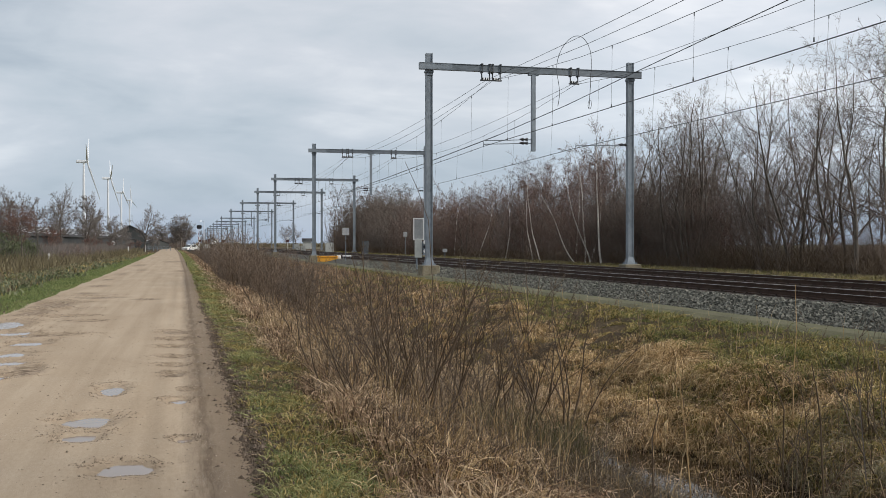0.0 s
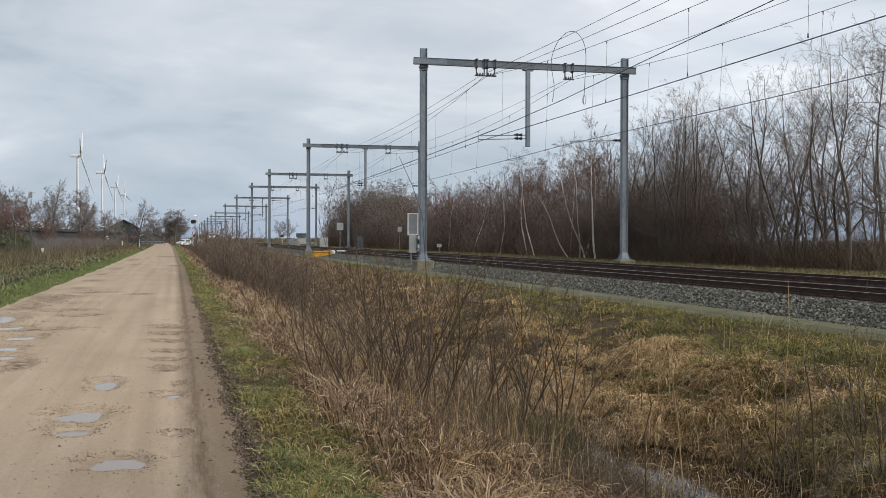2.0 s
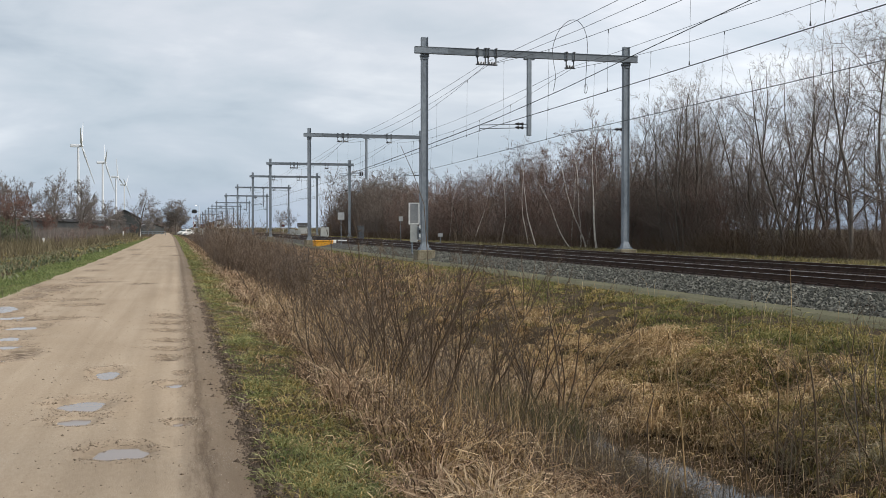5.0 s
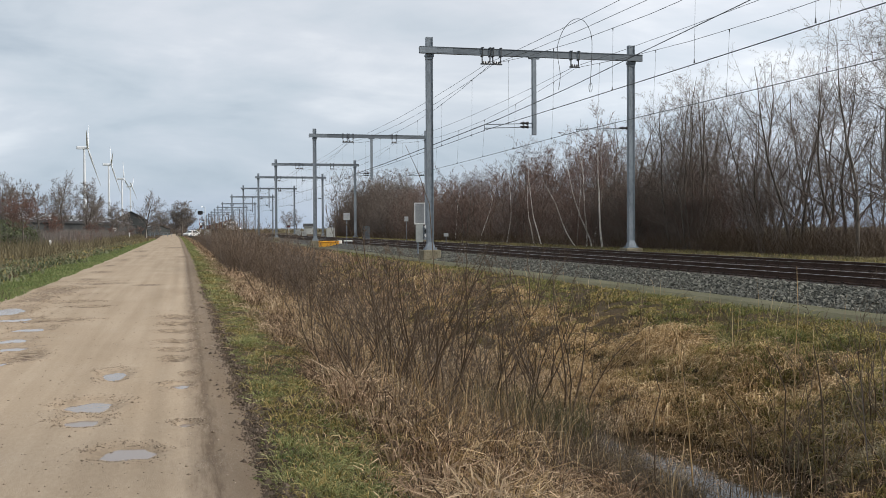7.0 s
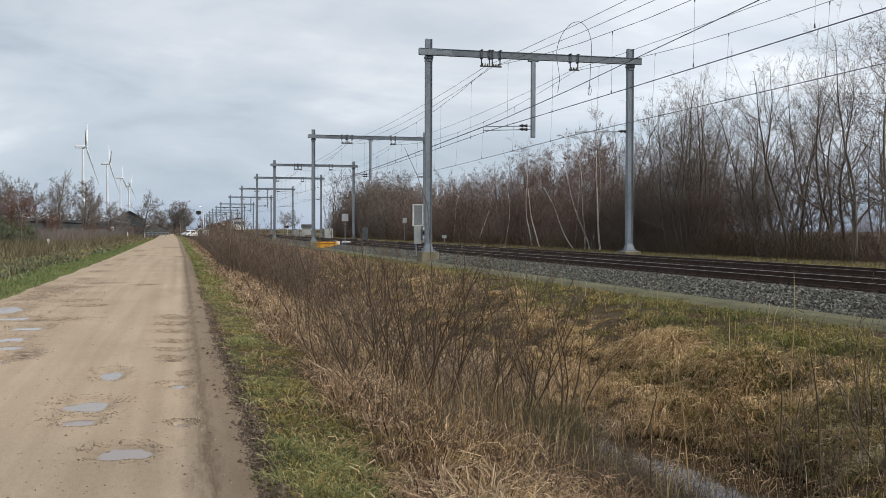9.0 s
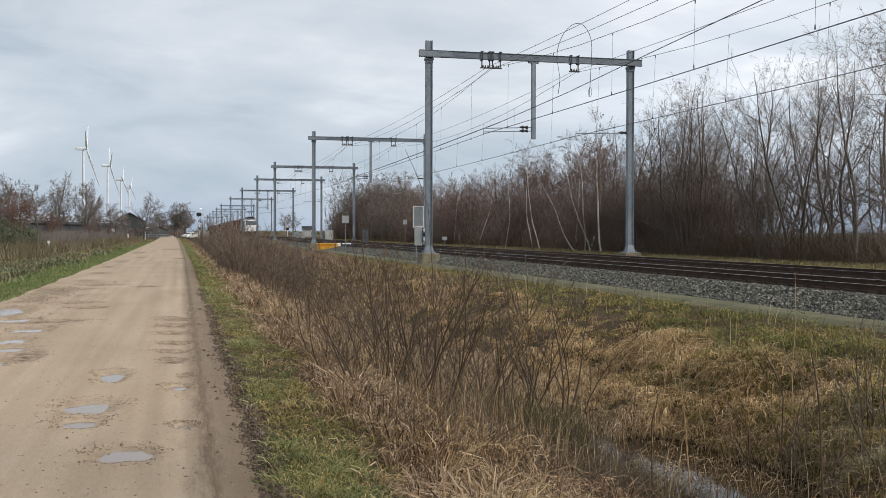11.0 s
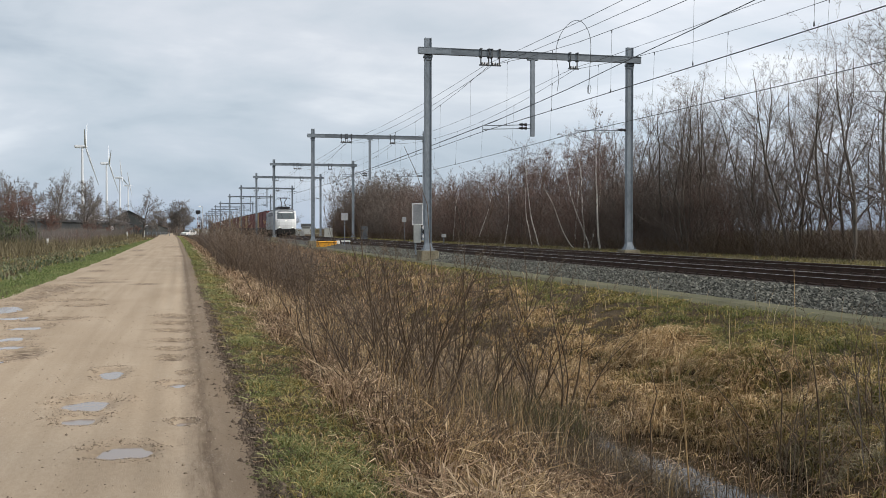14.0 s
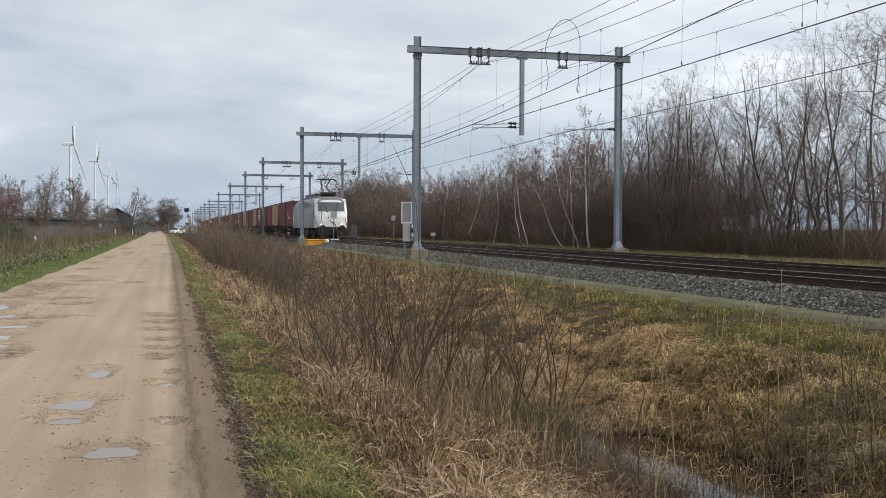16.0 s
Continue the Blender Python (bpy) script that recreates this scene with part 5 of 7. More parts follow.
def tussocks(name, label, seed, n, clumps, spread, x0, x1, y0, y1, h, w, reach, droop, material, power=1.7, keep=None, follow=False, category="grass", wet=False):
    """Arching leaves that spill outwards from scattered clumps."""
    rng = np.random.default_rng(seed)
    cx, cy = patch(rng, clumps, x0, x1, y0, y1, power, keep)
    size = np.clip(rng.uniform(0.6, 1.25, len(cx)) * (0.55 + 0.9 * value_noise(cx * 1.1, cy * 0.9, seed % 4)), 0.3, 1.3)
    i = rng.integers(0, len(cx), n)
    q, r = rng.uniform(0, 2 * np.pi, n), np.abs(rng.normal(0, spread, n)) * size[i]
    x, y = cx[i] + np.cos(q) * r, cy[i] + np.sin(q) * r
    if follow:
        x = x + road_shift(y)
    if not wet:
        dry = (ground_z(x, y) > WATER_Z) | (rng.uniform(0, 1, n) < 0.06)
        x, y, q, i = x[dry], y[dry], q[dry], i[dry]
        n = len(x)
    far = 1 + np.clip((y - 16) / 22, 0, 3)
    hh = rng.uniform(h[0], h[1], n) * size[i]
    me = arc_mesh(name, x, y, np.maximum(ground_z(x, y), WATER_Z - 0.06) - 0.02, hh, rng.uniform(w[0], w[1], n) * far, rng.uniform(reach[0], reach[1], n), rng.uniform(droop[0], droop[1], n), q + rng.normal(0, 0.5, n), material, rng)
    return tagged(new(name, me), label, category, kind="stuff")


def build_grass():
    rs = lambda y: road_shift(y)
    # verge beside the road
    grass("verge_grass", "short worn green sward on the verge", 26000, 0.62, 1.35, 4.8, 60, (0.025, 0.06), (0.006, 0.011), (0.5, 1.6), M_VERGE, 52, 2.0, lambda x, y: swell(x, y, 4, 1.3, 0.9) > -0.35, None, 0.6, "grass", True)
    tussocks("verge_grass", "tufts of bright green grass on the verge", 1, 24000, 900, 0.085, 0.60, 1.2, 4.8, 75, (0.04, 0.10), (0.004, 0.008), (0.5, 1.3), (0.2, 0.9), M_GREEN, 2.0, lambda x, y: swell(x, y, 5, 1.6, 0.4) > 0.05, True)
    tussocks("verge_grass", "faded olive grass on the verge", 2, 20000, 900, 0.10, 0.62, 1.75, 4.8, 70, (0.05, 0.15), (0.004, 0.009), (0.6, 1.6), (0.3, 1.0), M_MIXED, 2.0, None, True)
    tussocks("verge_litter", "flattened dead leaves and stalks on the verge", 3, 12000, 1200, 0.12, 0.50, 2.2, 4.8, 45, (0.03, 0.07), (0.006, 0.012), (1.4, 3.0), (0.7, 1.1), M_BROWN, 1.9, None, True)
    grass("verge_grass", "far green verge of the road", 12000, 0.55, 1.6, 60, 260, (0.06, 0.16), (0.010, 0.02), (0.3, 1.2), M_GREEN, 20, 1.3, None, None, 0.6, "grass", True)
    grass("dry_grass", "far dry grass beside the road", 9000, 1.4, 3.2, 60, 260, (0.2, 0.5), (0.010, 0.02), (0.3, 1.2), M_BROWN, 21, 1.3, None, None, 0.6, "grass", True)
    tussocks("verge_herbs", "low leafy green weeds on the verge", 24, 9000, 500, 0.06, 0.60, 1.5, 4.8, 50, (0.025, 0.075), (0.009, 0.018), (0.6, 1.4), (0.3, 1.0), M_GREEN, 2.0, lambda x, y: swell(x, y, 4, 1.9, 2.4) > -0.1, True)
    tussocks("verge_grass", "dry straw tufts on the verge", 25, 2600, 220, 0.09, 0.95, 1.9, 4.8, 45, (0.05, 0.14), (0.004, 0.009), (0.6, 1.5), (0.3, 1.0), M_STRAW, 1.9, lambda x, y: swell(x, y, 3, 1.3, 0.9) > 0.0, True)
    # near bank
    tussocks("dry_grass", "long dry tan grass on the near bank", 4, 26000, 800, 0.10, 1.35, 3.8, 4.8, 42, (0.14, 0.42), (0.006, 0.012), (0.4, 1.3), (0.2, 1.0), M_BROWN, 1.8)
    tussocks("straw_grass", "pale straw grass drooping over the near bank", 5, 11000, 300, 0.10, 1.55, 3.1, 4.8, 40, (0.22, 0.48), (0.006, 0.012), (0.5, 1.2), (0.3, 1.2), M_TAN, 1.8, lambda x, y: swell(x, y, 2.2, 0.9, 1.0) > -0.3)
    tussocks("flattened_grass", "mat of flattened dead grass on the near bank", 6, 8500, 900, 0.2, 1.3, 3.6, 5, 40, (0.07, 0.16), (0.005, 0.010), (1.0, 2.0), (0.6, 1.1), M_STRAW, 1.8)
    grass("dry_stalks", "upright pale dead stalks between the saplings", 1500, 1.8, 4.4, 8.5, 24, (0.35, 0.85), (0.004, 0.008), (0.05, 0.45), M_STRAW, 23, 1.4, None, (700, 0.12))
    brush("undergrowth", "tangle of thin dead bramble stems on the near bank", 82, 3600, 1.7, 4.7, 7.6, 17, (0.25, 0.8), (0.0018, 0.0035), M_STEM, 1.2, None, 0.9, 0.25)
    tussocks("straw_grass", "bright straw tufts at the lip of the bank", 44, 1500, 26, 0.10, 1.6, 2.7, 5.6, 8.6, (0.25, 0.5), (0.005, 0.010), (0.5, 1.2), (0.3, 1.2), M_STRAW, 1.2)
    # far bank
    tussocks("straw_grass", "golden tussocks of drooping grass on the far bank", 7, 26000, 560, 0.11, 5.3, 8.3, 7.5, 38, (0.10, 0.25), (0.008, 0.014), (0.5, 1.3), (0.5, 1.3), M_STRAW, 1.5, lambda x, y: (swell(x, y, 1.6, 0.8, 0.2) > -0.25) & ((y > 10.8) | (x < 6.2)))
    tussocks("dead_herbs", "dark brown withered herbs on the slope", 45, 7000, 200, 0.13, 6.1, 8.8, 7.6, 10.0, (0.10, 0.28), (0.007, 0.013), (0.5, 1.3), (0.3, 1.1), M_WEED, 1.0)
    tussocks("bank_grass", "olive grass on the far bank", 8, 32000, 1000, 0.11, 5.5, 10.0, 7.5, 55, (0.06, 0.18), (0.008, 0.014), (0.5, 1.3), (0.4, 1.2), M_MIXED, 1.5)
    tussocks("bank_grass", "patches of fresh green grass below the track", 9, 11000, 560, 0.13, 6.8, 10.05, 8.0, 60, (0.07, 0.18), (0.008, 0.014), (0.6, 1.4), (0.3, 1.0), M_FRESH, 1.5, lambda x, y: swell(x, y, 1.2, 0.6, 2.0) > -0.25)
    tussocks("dead_herbs", "tangle of dead brown herbs on the far bank", 10, 8000, 700, 0.12, 5.1, 8.3, 7.5, 70, (0.12, 0.36), (0.005, 0.010), (0.6, 1.8), (0.2, 1.1), M_BROWN, 1.4, lambda x, y: swell(x, y, 1.1, 0.45, 3.3) > -0.2)
    tussocks("flattened_grass", "mat of flattened dead grass on the far bank", 11, 9000, 700, 0.2, 5.2, 8.4, 7.5, 50, (0.07, 0.15), (0.006, 0.012), (1.0, 2.0), (0.6, 1.1), M_STRAW, 1.5)
    grass("dry_stalks", "thin pale dead stalks standing on the far bank", 420, 5.2, 9.6, 7.5, 30, (0.3, 0.8), (0.004, 0.007), (0.05, 0.4), M_STRAW, 26, 1.4)
    grass("dead_herbs", "thin dark dead stalks standing on the far bank", 260, 5.0, 8.6, 7.5, 32, (0.35, 1.1), (0.004, 0.008), (0.05, 0.5), M_SAPLING, 27, 1.4)
    grass("trackside_grass", "short green grass at the foot of the ballast", 8000, 9.2, 10.15, 9, 70, (0.04, 0.12), (0.006, 0.012), (0.3, 1.2), M_FRESH, 28, 1.5)
    tussocks("bank_grass", "strip of short fresh green grass beside the ballast", 29, 7000, 420, 0.13, 7.9, 10.1, 9, 42, (0.07, 0.18), (0.008, 0.013), (0.6, 1.4), (0.3, 1.0), M_FRESH, 1.5, lambda x, y: swell(x, y, 1.4, 0.7, 0.6) > -0.15)
    tussocks("straw_grass", "golden heap of collapsed grass on the far bank", 30, 3200, 9, 0.15, 7.05, 7.7, 14.2, 15.6, (0.25, 0.45), (0.006, 0.012), (0.6, 1.3), (0.5, 1.3), M_STRAW, 1.0)
    tussocks("straw_grass", "golden curled grass on the slope above the ditch", 41, 13000, 260, 0.11, 4.8, 7.3, 12.3, 18, (0.10, 0.26), (0.008, 0.014), (0.5, 1.2), (0.5, 1.3), M_STRAW, 1.0, wet=True)
    tussocks("straw_grass", "pale curled grass hanging over the ditch water", 42, 4000, 70, 0.12, 5.7, 6.7, 10.2, 12.4, (0.14, 0.30), (0.006, 0.012), (0.5, 1.2), (0.5, 1.3), M_STRAW, 1.0)
    tussocks("bank_grass", "patch of lush green grass above the ditch", 38, 5000, 110, 0.14, 7.4, 9.3, 11.5, 16.5, (0.08, 0.20), (0.006, 0.012), (0.5, 1.2), (0.3, 1.0), M_FRESH, 1.0)
    grass("tall_stalks", "tall pale leafless shoots standing above the grass", 8, 5.8, 8.4, 7.6, 10.5, (1.0, 1.6), (0.010, 0.015), (0.02, 0.25), M_TWIG_PALE, 31, 1.0)
    tussocks("verge_grass", "band of fresh green grass beside the road", 32, 9000, 500, 0.12, 0.56, 1.3, 24, 100, (0.05, 0.12), (0.006, 0.012), (0.5, 1.3), (0.2, 0.9), M_GREEN, 1.5, None, True)
    tussocks("straw_grass", "pale border of dead grass along the verge", 33, 8000, 380, 0.12, 1.15, 2.2, 16, 90, (0.10, 0.28), (0.006, 0.012), (0.5, 1.4), (0.3, 1.1), M_TAN, 1.4, None, True)
    tussocks("straw_grass", "drooping straw grass at the edge of the ditch water", 37, 2200, 60, 0.13, 5.9, 6.9, 10.6, 14, (0.14, 0.3), (0.006, 0.012), (0.8, 1.8), (0.6, 1.5), M_STRAW, 1.1)
    tussocks("straw_grass", "golden tufts among the olive grass of the slope", 47, 4500, 70, 0.12, 6.4, 7.9, 10.2, 13.2, (0.10, 0.24), (0.008, 0.014), (0.5, 1.2), (0.5, 1.3), M_STRAW, 1.0)
    tussocks("bank_grass", "olive and green grass on the slope above the ditch", 46, 14000, 300, 0.12, 6.3, 9.4, 9.0, 14.5, (0.08, 0.22), (0.008, 0.014), (0.5, 1.2), (0.4, 1.2), M_MIXED, 1.0)
    # ditch
    tussocks("dead_herbs", "dead brown herbs closing over the ditch", 12, 9000, 600, 0.14, 3.2, 5.8, 13.5, 60, (0.18, 0.45), (0.006, 0.012), (0.4, 1.2), (0.2, 1.0), M_TAN, 1.5, wet=True)
    tussocks("straw_grass", "pale straw grass between the saplings", 22, 12000, 600, 0.14, 2.0, 5.8, 12.0, 36, (0.15, 0.42), (0.006, 0.012), (0.4, 1.2), (0.2, 1.0), M_TAN, 1.5, wet=True)
    tussocks("ditch_litter", "dead brown leaves lying on the ditch water", 13, 3000, 300, 0.22, 3.5, 6.8, 7, 13.5, (0.10, 0.3), (0.004, 0.009), (0.8, 2.0), (0.3, 1.0), M_BROWN, 1.2, wet=True)
    grass("dead_herbs", "band of dead brown herbs along the ditch", 15000, 3.0, 9.0, 28, 110, (0.25, 0.6), (0.006, 0.012), (0.3, 1.2), M_BROWN, 9, 1.2)
    grass("reed_stalks", "pale dead stalks standing in the ditch", 150, 3.4, 6.6, 6.5, 16, (0.3, 0.9), (0.005, 0.009), (0.05, 0.5), M_STRAW, 10, 1.3)
    grass("reed_stalks", "dark dead stalks standing in the ditch water", 160, 3.6, 6.4, 7.5, 13, (0.2, 0.7), (0.005, 0.009), (0.05, 0.7), M_STEM, 39, 1.1)
    grass("rushes", "clump of dark green rushes in the ditch", 900, 3.6, 4.6, 10.2, 13.0, (0.4, 0.85), (0.005, 0.008), (0.2, 0.8), M_RUSH, 12, 1.0, None, (12, 0.16))
    tussocks("dead_herbs", "dark sodden herbs at the edge of the ditch", 40, 4200, 120, 0.16, 3.7, 4.7, 8.6, 11.8, (0.2, 0.45), (0.005, 0.009), (0.5, 1.3), (0.3, 1.0), M_SODDEN, 1.0, wet=True)
    # the same banks beside and behind the viewer
    tussocks("verge_grass", "green grass tufts along the near verge", 34, 5000, 400, 0.10, 0.55, 1.5, -9, 4.8, (0.05, 0.12), (0.005, 0.010), (0.5, 1.3), (0.2, 0.9), M_GREEN, 1.0)
    tussocks("dry_grass", "long dry grass on the bank of the ditch", 35, 9000, 500, 0.12, 1.4, 3.6, -9, 4.8, (0.2, 0.5), (0.006, 0.011), (0.5, 1.4), (0.3, 1.1), M_BROWN, 1.0)
    tussocks("bank_grass", "mixed olive grass on the far side of the ditch", 36, 9000, 600, 0.14, 5.8, 10.0, -9, 8.0, (0.12, 0.3), (0.007, 0.013), (0.7, 1.7), (0.4, 1.2), M_MIXED, 1.0)
    # beyond the road
    grass("verge_grass", "strip of bright green grass beside the road", 60000, -5.5, -3.6, 14, 190, (0.03, 0.08), (0.010, 0.018), (0.2, 1.0), M_VERGE, 13, 1.5, lambda x, y: x < -3.84 + 0.06 * np.sin(y), None, 0.6, "grass", True)
    grass("weeds", "rough faded brown weeds beyond the verge", 26000, -18, -5.7, 16, 190, (0.12, 0.42), (0.010, 0.022), (0.3, 1.2), M_WEED, 14, 1.2, None, (3000, 0.2))
    grass("weeds", "faded olive weeds beyond the verge", 14000, -18, -5.6, 16, 190, (0.12, 0.34), (0.010, 0.022), (0.3, 1.2), M_MIXED, 19, 1.2, None, (3000, 0.2))
    grass("weeds", "leafy green weeds along the verge", 9000, -8.6, -5.5, 16, 130, (0.10, 0.30), (0.03, 0.07), (0.4, 1.4), M_HERB, 15, 1.2, None, (260, 0.35), 0.6, "weeds", True)
    # beyond the tracks
    grass("trackside_grass", "thin yellowed grass between the track and the trees", 18000, 21.2, 28.5, 16, 190, (0.10, 0.34), (0.010, 0.020), (0.3, 1.2), M_MIXED, 16, 1.3, None, (1500, 0.25))
    grass("trackside_grass", "pale olive grass along the far side of the tracks", 34000, 21.4, 30.0, 26, 110, (0.10, 0.30), (0.010, 0.018), (0.3, 1.2), M_WEED, 43, 1.2, None, (1200, 0.2))
    grass("trackside_grass", "low green growth under the trees", 16000, 22.0, 30.5, 14, 190, (0.10, 0.30), (0.012, 0.022), (0.3, 1.2), M_FRESH, 17, 1.2)


build_grass()


# ---- freight train ----
M_SILVER = mat("silver_white_paint", [(0.17, 0.185, 0.195), (0.255, 0.275, 0.285), (0.33, 0.35, 0.36)], big=0.5, fine=6, rough=0.45, bump=0.04, stretch=(1, 1, 0.3), spec=0.5)
M_WHITE = mat("dusty_white_paint", [(0.60, 0.60, 0.58), (0.76, 0.76, 0.74)], big=1.2, fine=9, rough=0.4, bump=0.04, spec=0.5)
M_CABWHITE = mat("dusty_cab_white", [(0.58, 0.59, 0.58), (0.70, 0.71, 0.70), (0.78, 0.79, 0.78)], big=1.2, fine=9, rough=0.45, bump=0.04, spec=0.5)
M_ROOF = mat("sooty_roof", [(0.10, 0.10, 0.105), (0.17, 0.17, 0.175)], big=1.5, fine=9, rough=0.6)
M_UNDER = mat("grimy_underframe", [(0.010, 0.010, 0.010), (0.028, 0.025, 0.022)], big=2, fine=15, rough=0.8)
# A grey sky reflection is put into the base colour of the glass.
M_GLASS = plain("sky_tinted_dark_glass", (0.10, 0.12, 0.125), rough=0.12, spec=0.6)
M_LAMP = plain("lit_headlamp", (1.0, 0.96, 0.86), glow=1.6)
M_MAROON = mat("dusty_maroon_tarpaulin", [(0.095, 0.022, 0.021), (0.155, 0.038, 0.034), (0.205, 0.065, 0.055)], big=0.5, fine=5, rough=0.6, bump=0.1, per_object=0.25)
M_YELLOW = mat("ochre_yellow_tarpaulin", [(0.40, 0.25, 0.09), (0.52, 0.35, 0.15)], big=0.8, fine=6, rough=0.6, bump=0.1)
M_YELLOW_BOX = mat("yellow_plastic", [(0.62, 0.29, 0.02), (0.80, 0.39, 0.035)], big=1.5, fine=12, rough=0.5)
SPEED, FRONT_AT_END = 26.5, 91.4


def loft(name, sections, material, parent, caps=True, label=""):
    """Skin over rings of points, all with the same count."""
    bm = bmesh.new()
    rings = [[bm.verts.new(p) for p in ring] for ring in sections]
    n = len(rings[0])
    for a, b in zip(rings, rings[1:]):
        for i in range(n):
            bm.faces.new((a[i], a[(i + 1) % n], b[(i + 1) % n], b[i]))
    if caps:
        bm.faces.new(rings[0][::-1])
        bm.faces.new(rings[-1])
    bmesh.ops.recalc_face_normals(bm, faces=bm.faces)
    return part(name, bm, material, parent, label)


def build_bogie(parent, y, wheel_r, gap):
    bm = bmesh.new()
    for s in (-1, 1):
        box(bm, s * 1.12 - 0.09, s * 1.12 + 0.09, y - gap / 2 - 0.75, y + gap / 2 + 0.75, 0.42, 0.80, 0.05)
        for k in (-0.4, 0.4):
            cyl(bm, (s * 1.14, y + k, 0.55), (s * 1.14, y + k, 0.98), 0.13, sides=10)
    box(bm, -1.1, 1.1, y - 0.3, y + 0.3, 0.45, 0.75, 0.04)
    bogie = part("bogie", bm, M_UNDER, parent, "dark grimy bogie")
    for k in (-gap / 2, gap / 2):
        for s in (-1, 1):
            bm = bmesh.new()
            cyl(bm, (s * 0.69, y + k, wheel_r), (s * 0.82, y + k, wheel_r), wheel_r, sides=24)
            cyl(bm, (s * 0.66, y + k, wheel_r), (s * 0.69, y + k, wheel_r), wheel_r + 0.03, sides=24)
            cyl(bm, (s * 0.82, y + k, wheel_r), (s * 0.86, y + k, wheel_r), wheel_r * 0.4, sides=12)
            part("wheel", bm, M_UNDER, bogie)


def build_locomotive():
    g = thing("locomotive", (0, 0, 0), "silver and white electric locomotive with lit headlamps", "locomotive")
    L = 18.9

    def ring(y, w, roof, low=1.02, inset=0.10):
        half = [(w, low), (w, 2.5), (w - 0.03, 3.2), (w - inset - 0.10, roof - 0.22), (w - 0.5, roof)]
        return [(x, y, z) for x, z in half] + [(-x, y, z) for x, z in half[::-1]]

    body = loft("body", [ring(0.95, 1.36, 3.72, 0.98), ring(1.5, 1.46, 3.80), ring(2.6, 1.49, 3.84), ring(L - 2.6, 1.49, 3.84), ring(L - 1.5, 1.46, 3.80), ring(L - 0.95, 1.36, 3.72, 0.98)], M_SILVER, g, label="silver-grey body side")
    for end in (0, 1):
        f = (lambda y: y) if end == 0 else (lambda y: L - y)
        face = [(0.42, 1.40, 1.0), (0.38, 1.44, 1.65), (0.42, 1.45, 2.05), (0.56, 1.45, 2.50), (0.84, 1.42, 3.30), (0.98, 1.36, 3.66)]
        zs = [q[2] for q in face]
        spot = lambda c, z, off=0.0: (float(np.interp(z, zs, [q[1] for q in face])) * c, f(float(np.interp(z, zs, [q[0] for q in face])) + 0.20 * abs(c) ** 4 - off), z)
        bm = bmesh.new()
        cs = (-1, -0.9, -0.6, 0, 0.6, 0.9, 1)
        rows = [[bm.verts.new(spot(c, z)) for c in cs] for z in zs]
        back = [[bm.verts.new((s * 1.44, f(1.5), z)) for z in zs] for s in (-1, 1)]
        for a, b in zip(rows, rows[1:]):
            for i in range(6):
                bm.faces.new((a[i], a[i + 1], b[i + 1], b[i]))
        for k, i in ((0, 0), (1, 6)):
            for r in range(len(face) - 1):
                bm.faces.new((rows[r][i], rows[r + 1][i], back[k][r + 1], back[k][r]))
        top = [back[0][-1]] + rows[-1] + [back[1][-1]]
        bm.faces.new(top)
        bmesh.ops.recalc_face_normals(bm, faces=bm.faces)
        nose = part("cab_front", bm, M_CABWHITE, g, "dusty white cab front")
        bm = bmesh.new()
        for c0, c1 in ((-0.84, 0.84),):
            grid = [[bm.verts.new(spot(c0 + (c1 - c0) * i / 8, z, 0.022)) for i in range(9)] for z in (2.52, 2.8, 3.1, 3.36)]
            inner = [[bm.verts.new(spot(c0 + (c1 - c0) * i / 8, z, -0.02)) for i in range(9)] for z in (2.52, 3.36)]
            for a, b in zip(grid, grid[1:]):
                for i in range(8):
                    bm.faces.new((a[i], a[i + 1], b[i + 1], b[i]))
            for a, b in ((grid[0], inner[0]), (inner[1], grid[-1])):
                for i in range(8):
                    bm.faces.new((a[i + 1], a[i], b[i], b[i + 1]))
        bmesh.ops.recalc_face_normals(bm, faces=bm.faces)
        part("windscreen", bm, M_GLASS, nose, "dark windscreen glass")
        bm = bmesh.new()
        for s in (-0.5, 0.5):
            cyl(bm, spot(s * 0.5, 2.46, 0.05), spot(s * 0.9, 3.2, 0.05), 0.022, sides=6)
        part("wiper", bm, M_DARK, nose)
        for s in (-1, 1):
            bm = bmesh.new()
            cyl(bm, (s * 0.92, f(0.66), 1.32), (s * 0.92, f(0.40), 1.32), 0.085, sides=14)
            part("headlight", bm, M_LAMP if end == 0 else M_GLASS, nose, "round lit headlamp" if end == 0 else "")
            bm = bmesh.new()
            cyl(bm, (s * 0.875, f(0.4), 1.05 - 0.02), (s * 0.875, f(-0.12), 1.03), 0.10, sides=12)
            cyl(bm, (s * 0.875, f(-0.12), 1.03), (s * 0.875, f(-0.20), 1.03), 0.25, sides=16)
            part("buffer", bm, M_UNDER, g)
        bm = bmesh.new()
        cyl(bm, (0, f(0.7), 2.22), (0, f(0.47), 2.22), 0.08, sides=12)
        part("top_light", bm, M_LAMP if end == 0 else M_GLASS, nose)
        bm = bmesh.new()
        y0, y1 = sorted((f(0.2), f(0.9)))
        box(bm, -1.3, 1.3, y0, y1, 0.30, 1.12, 0.08)
        part("snow_plough", bm, M_UNDER, g, "black buffer beam and plough")
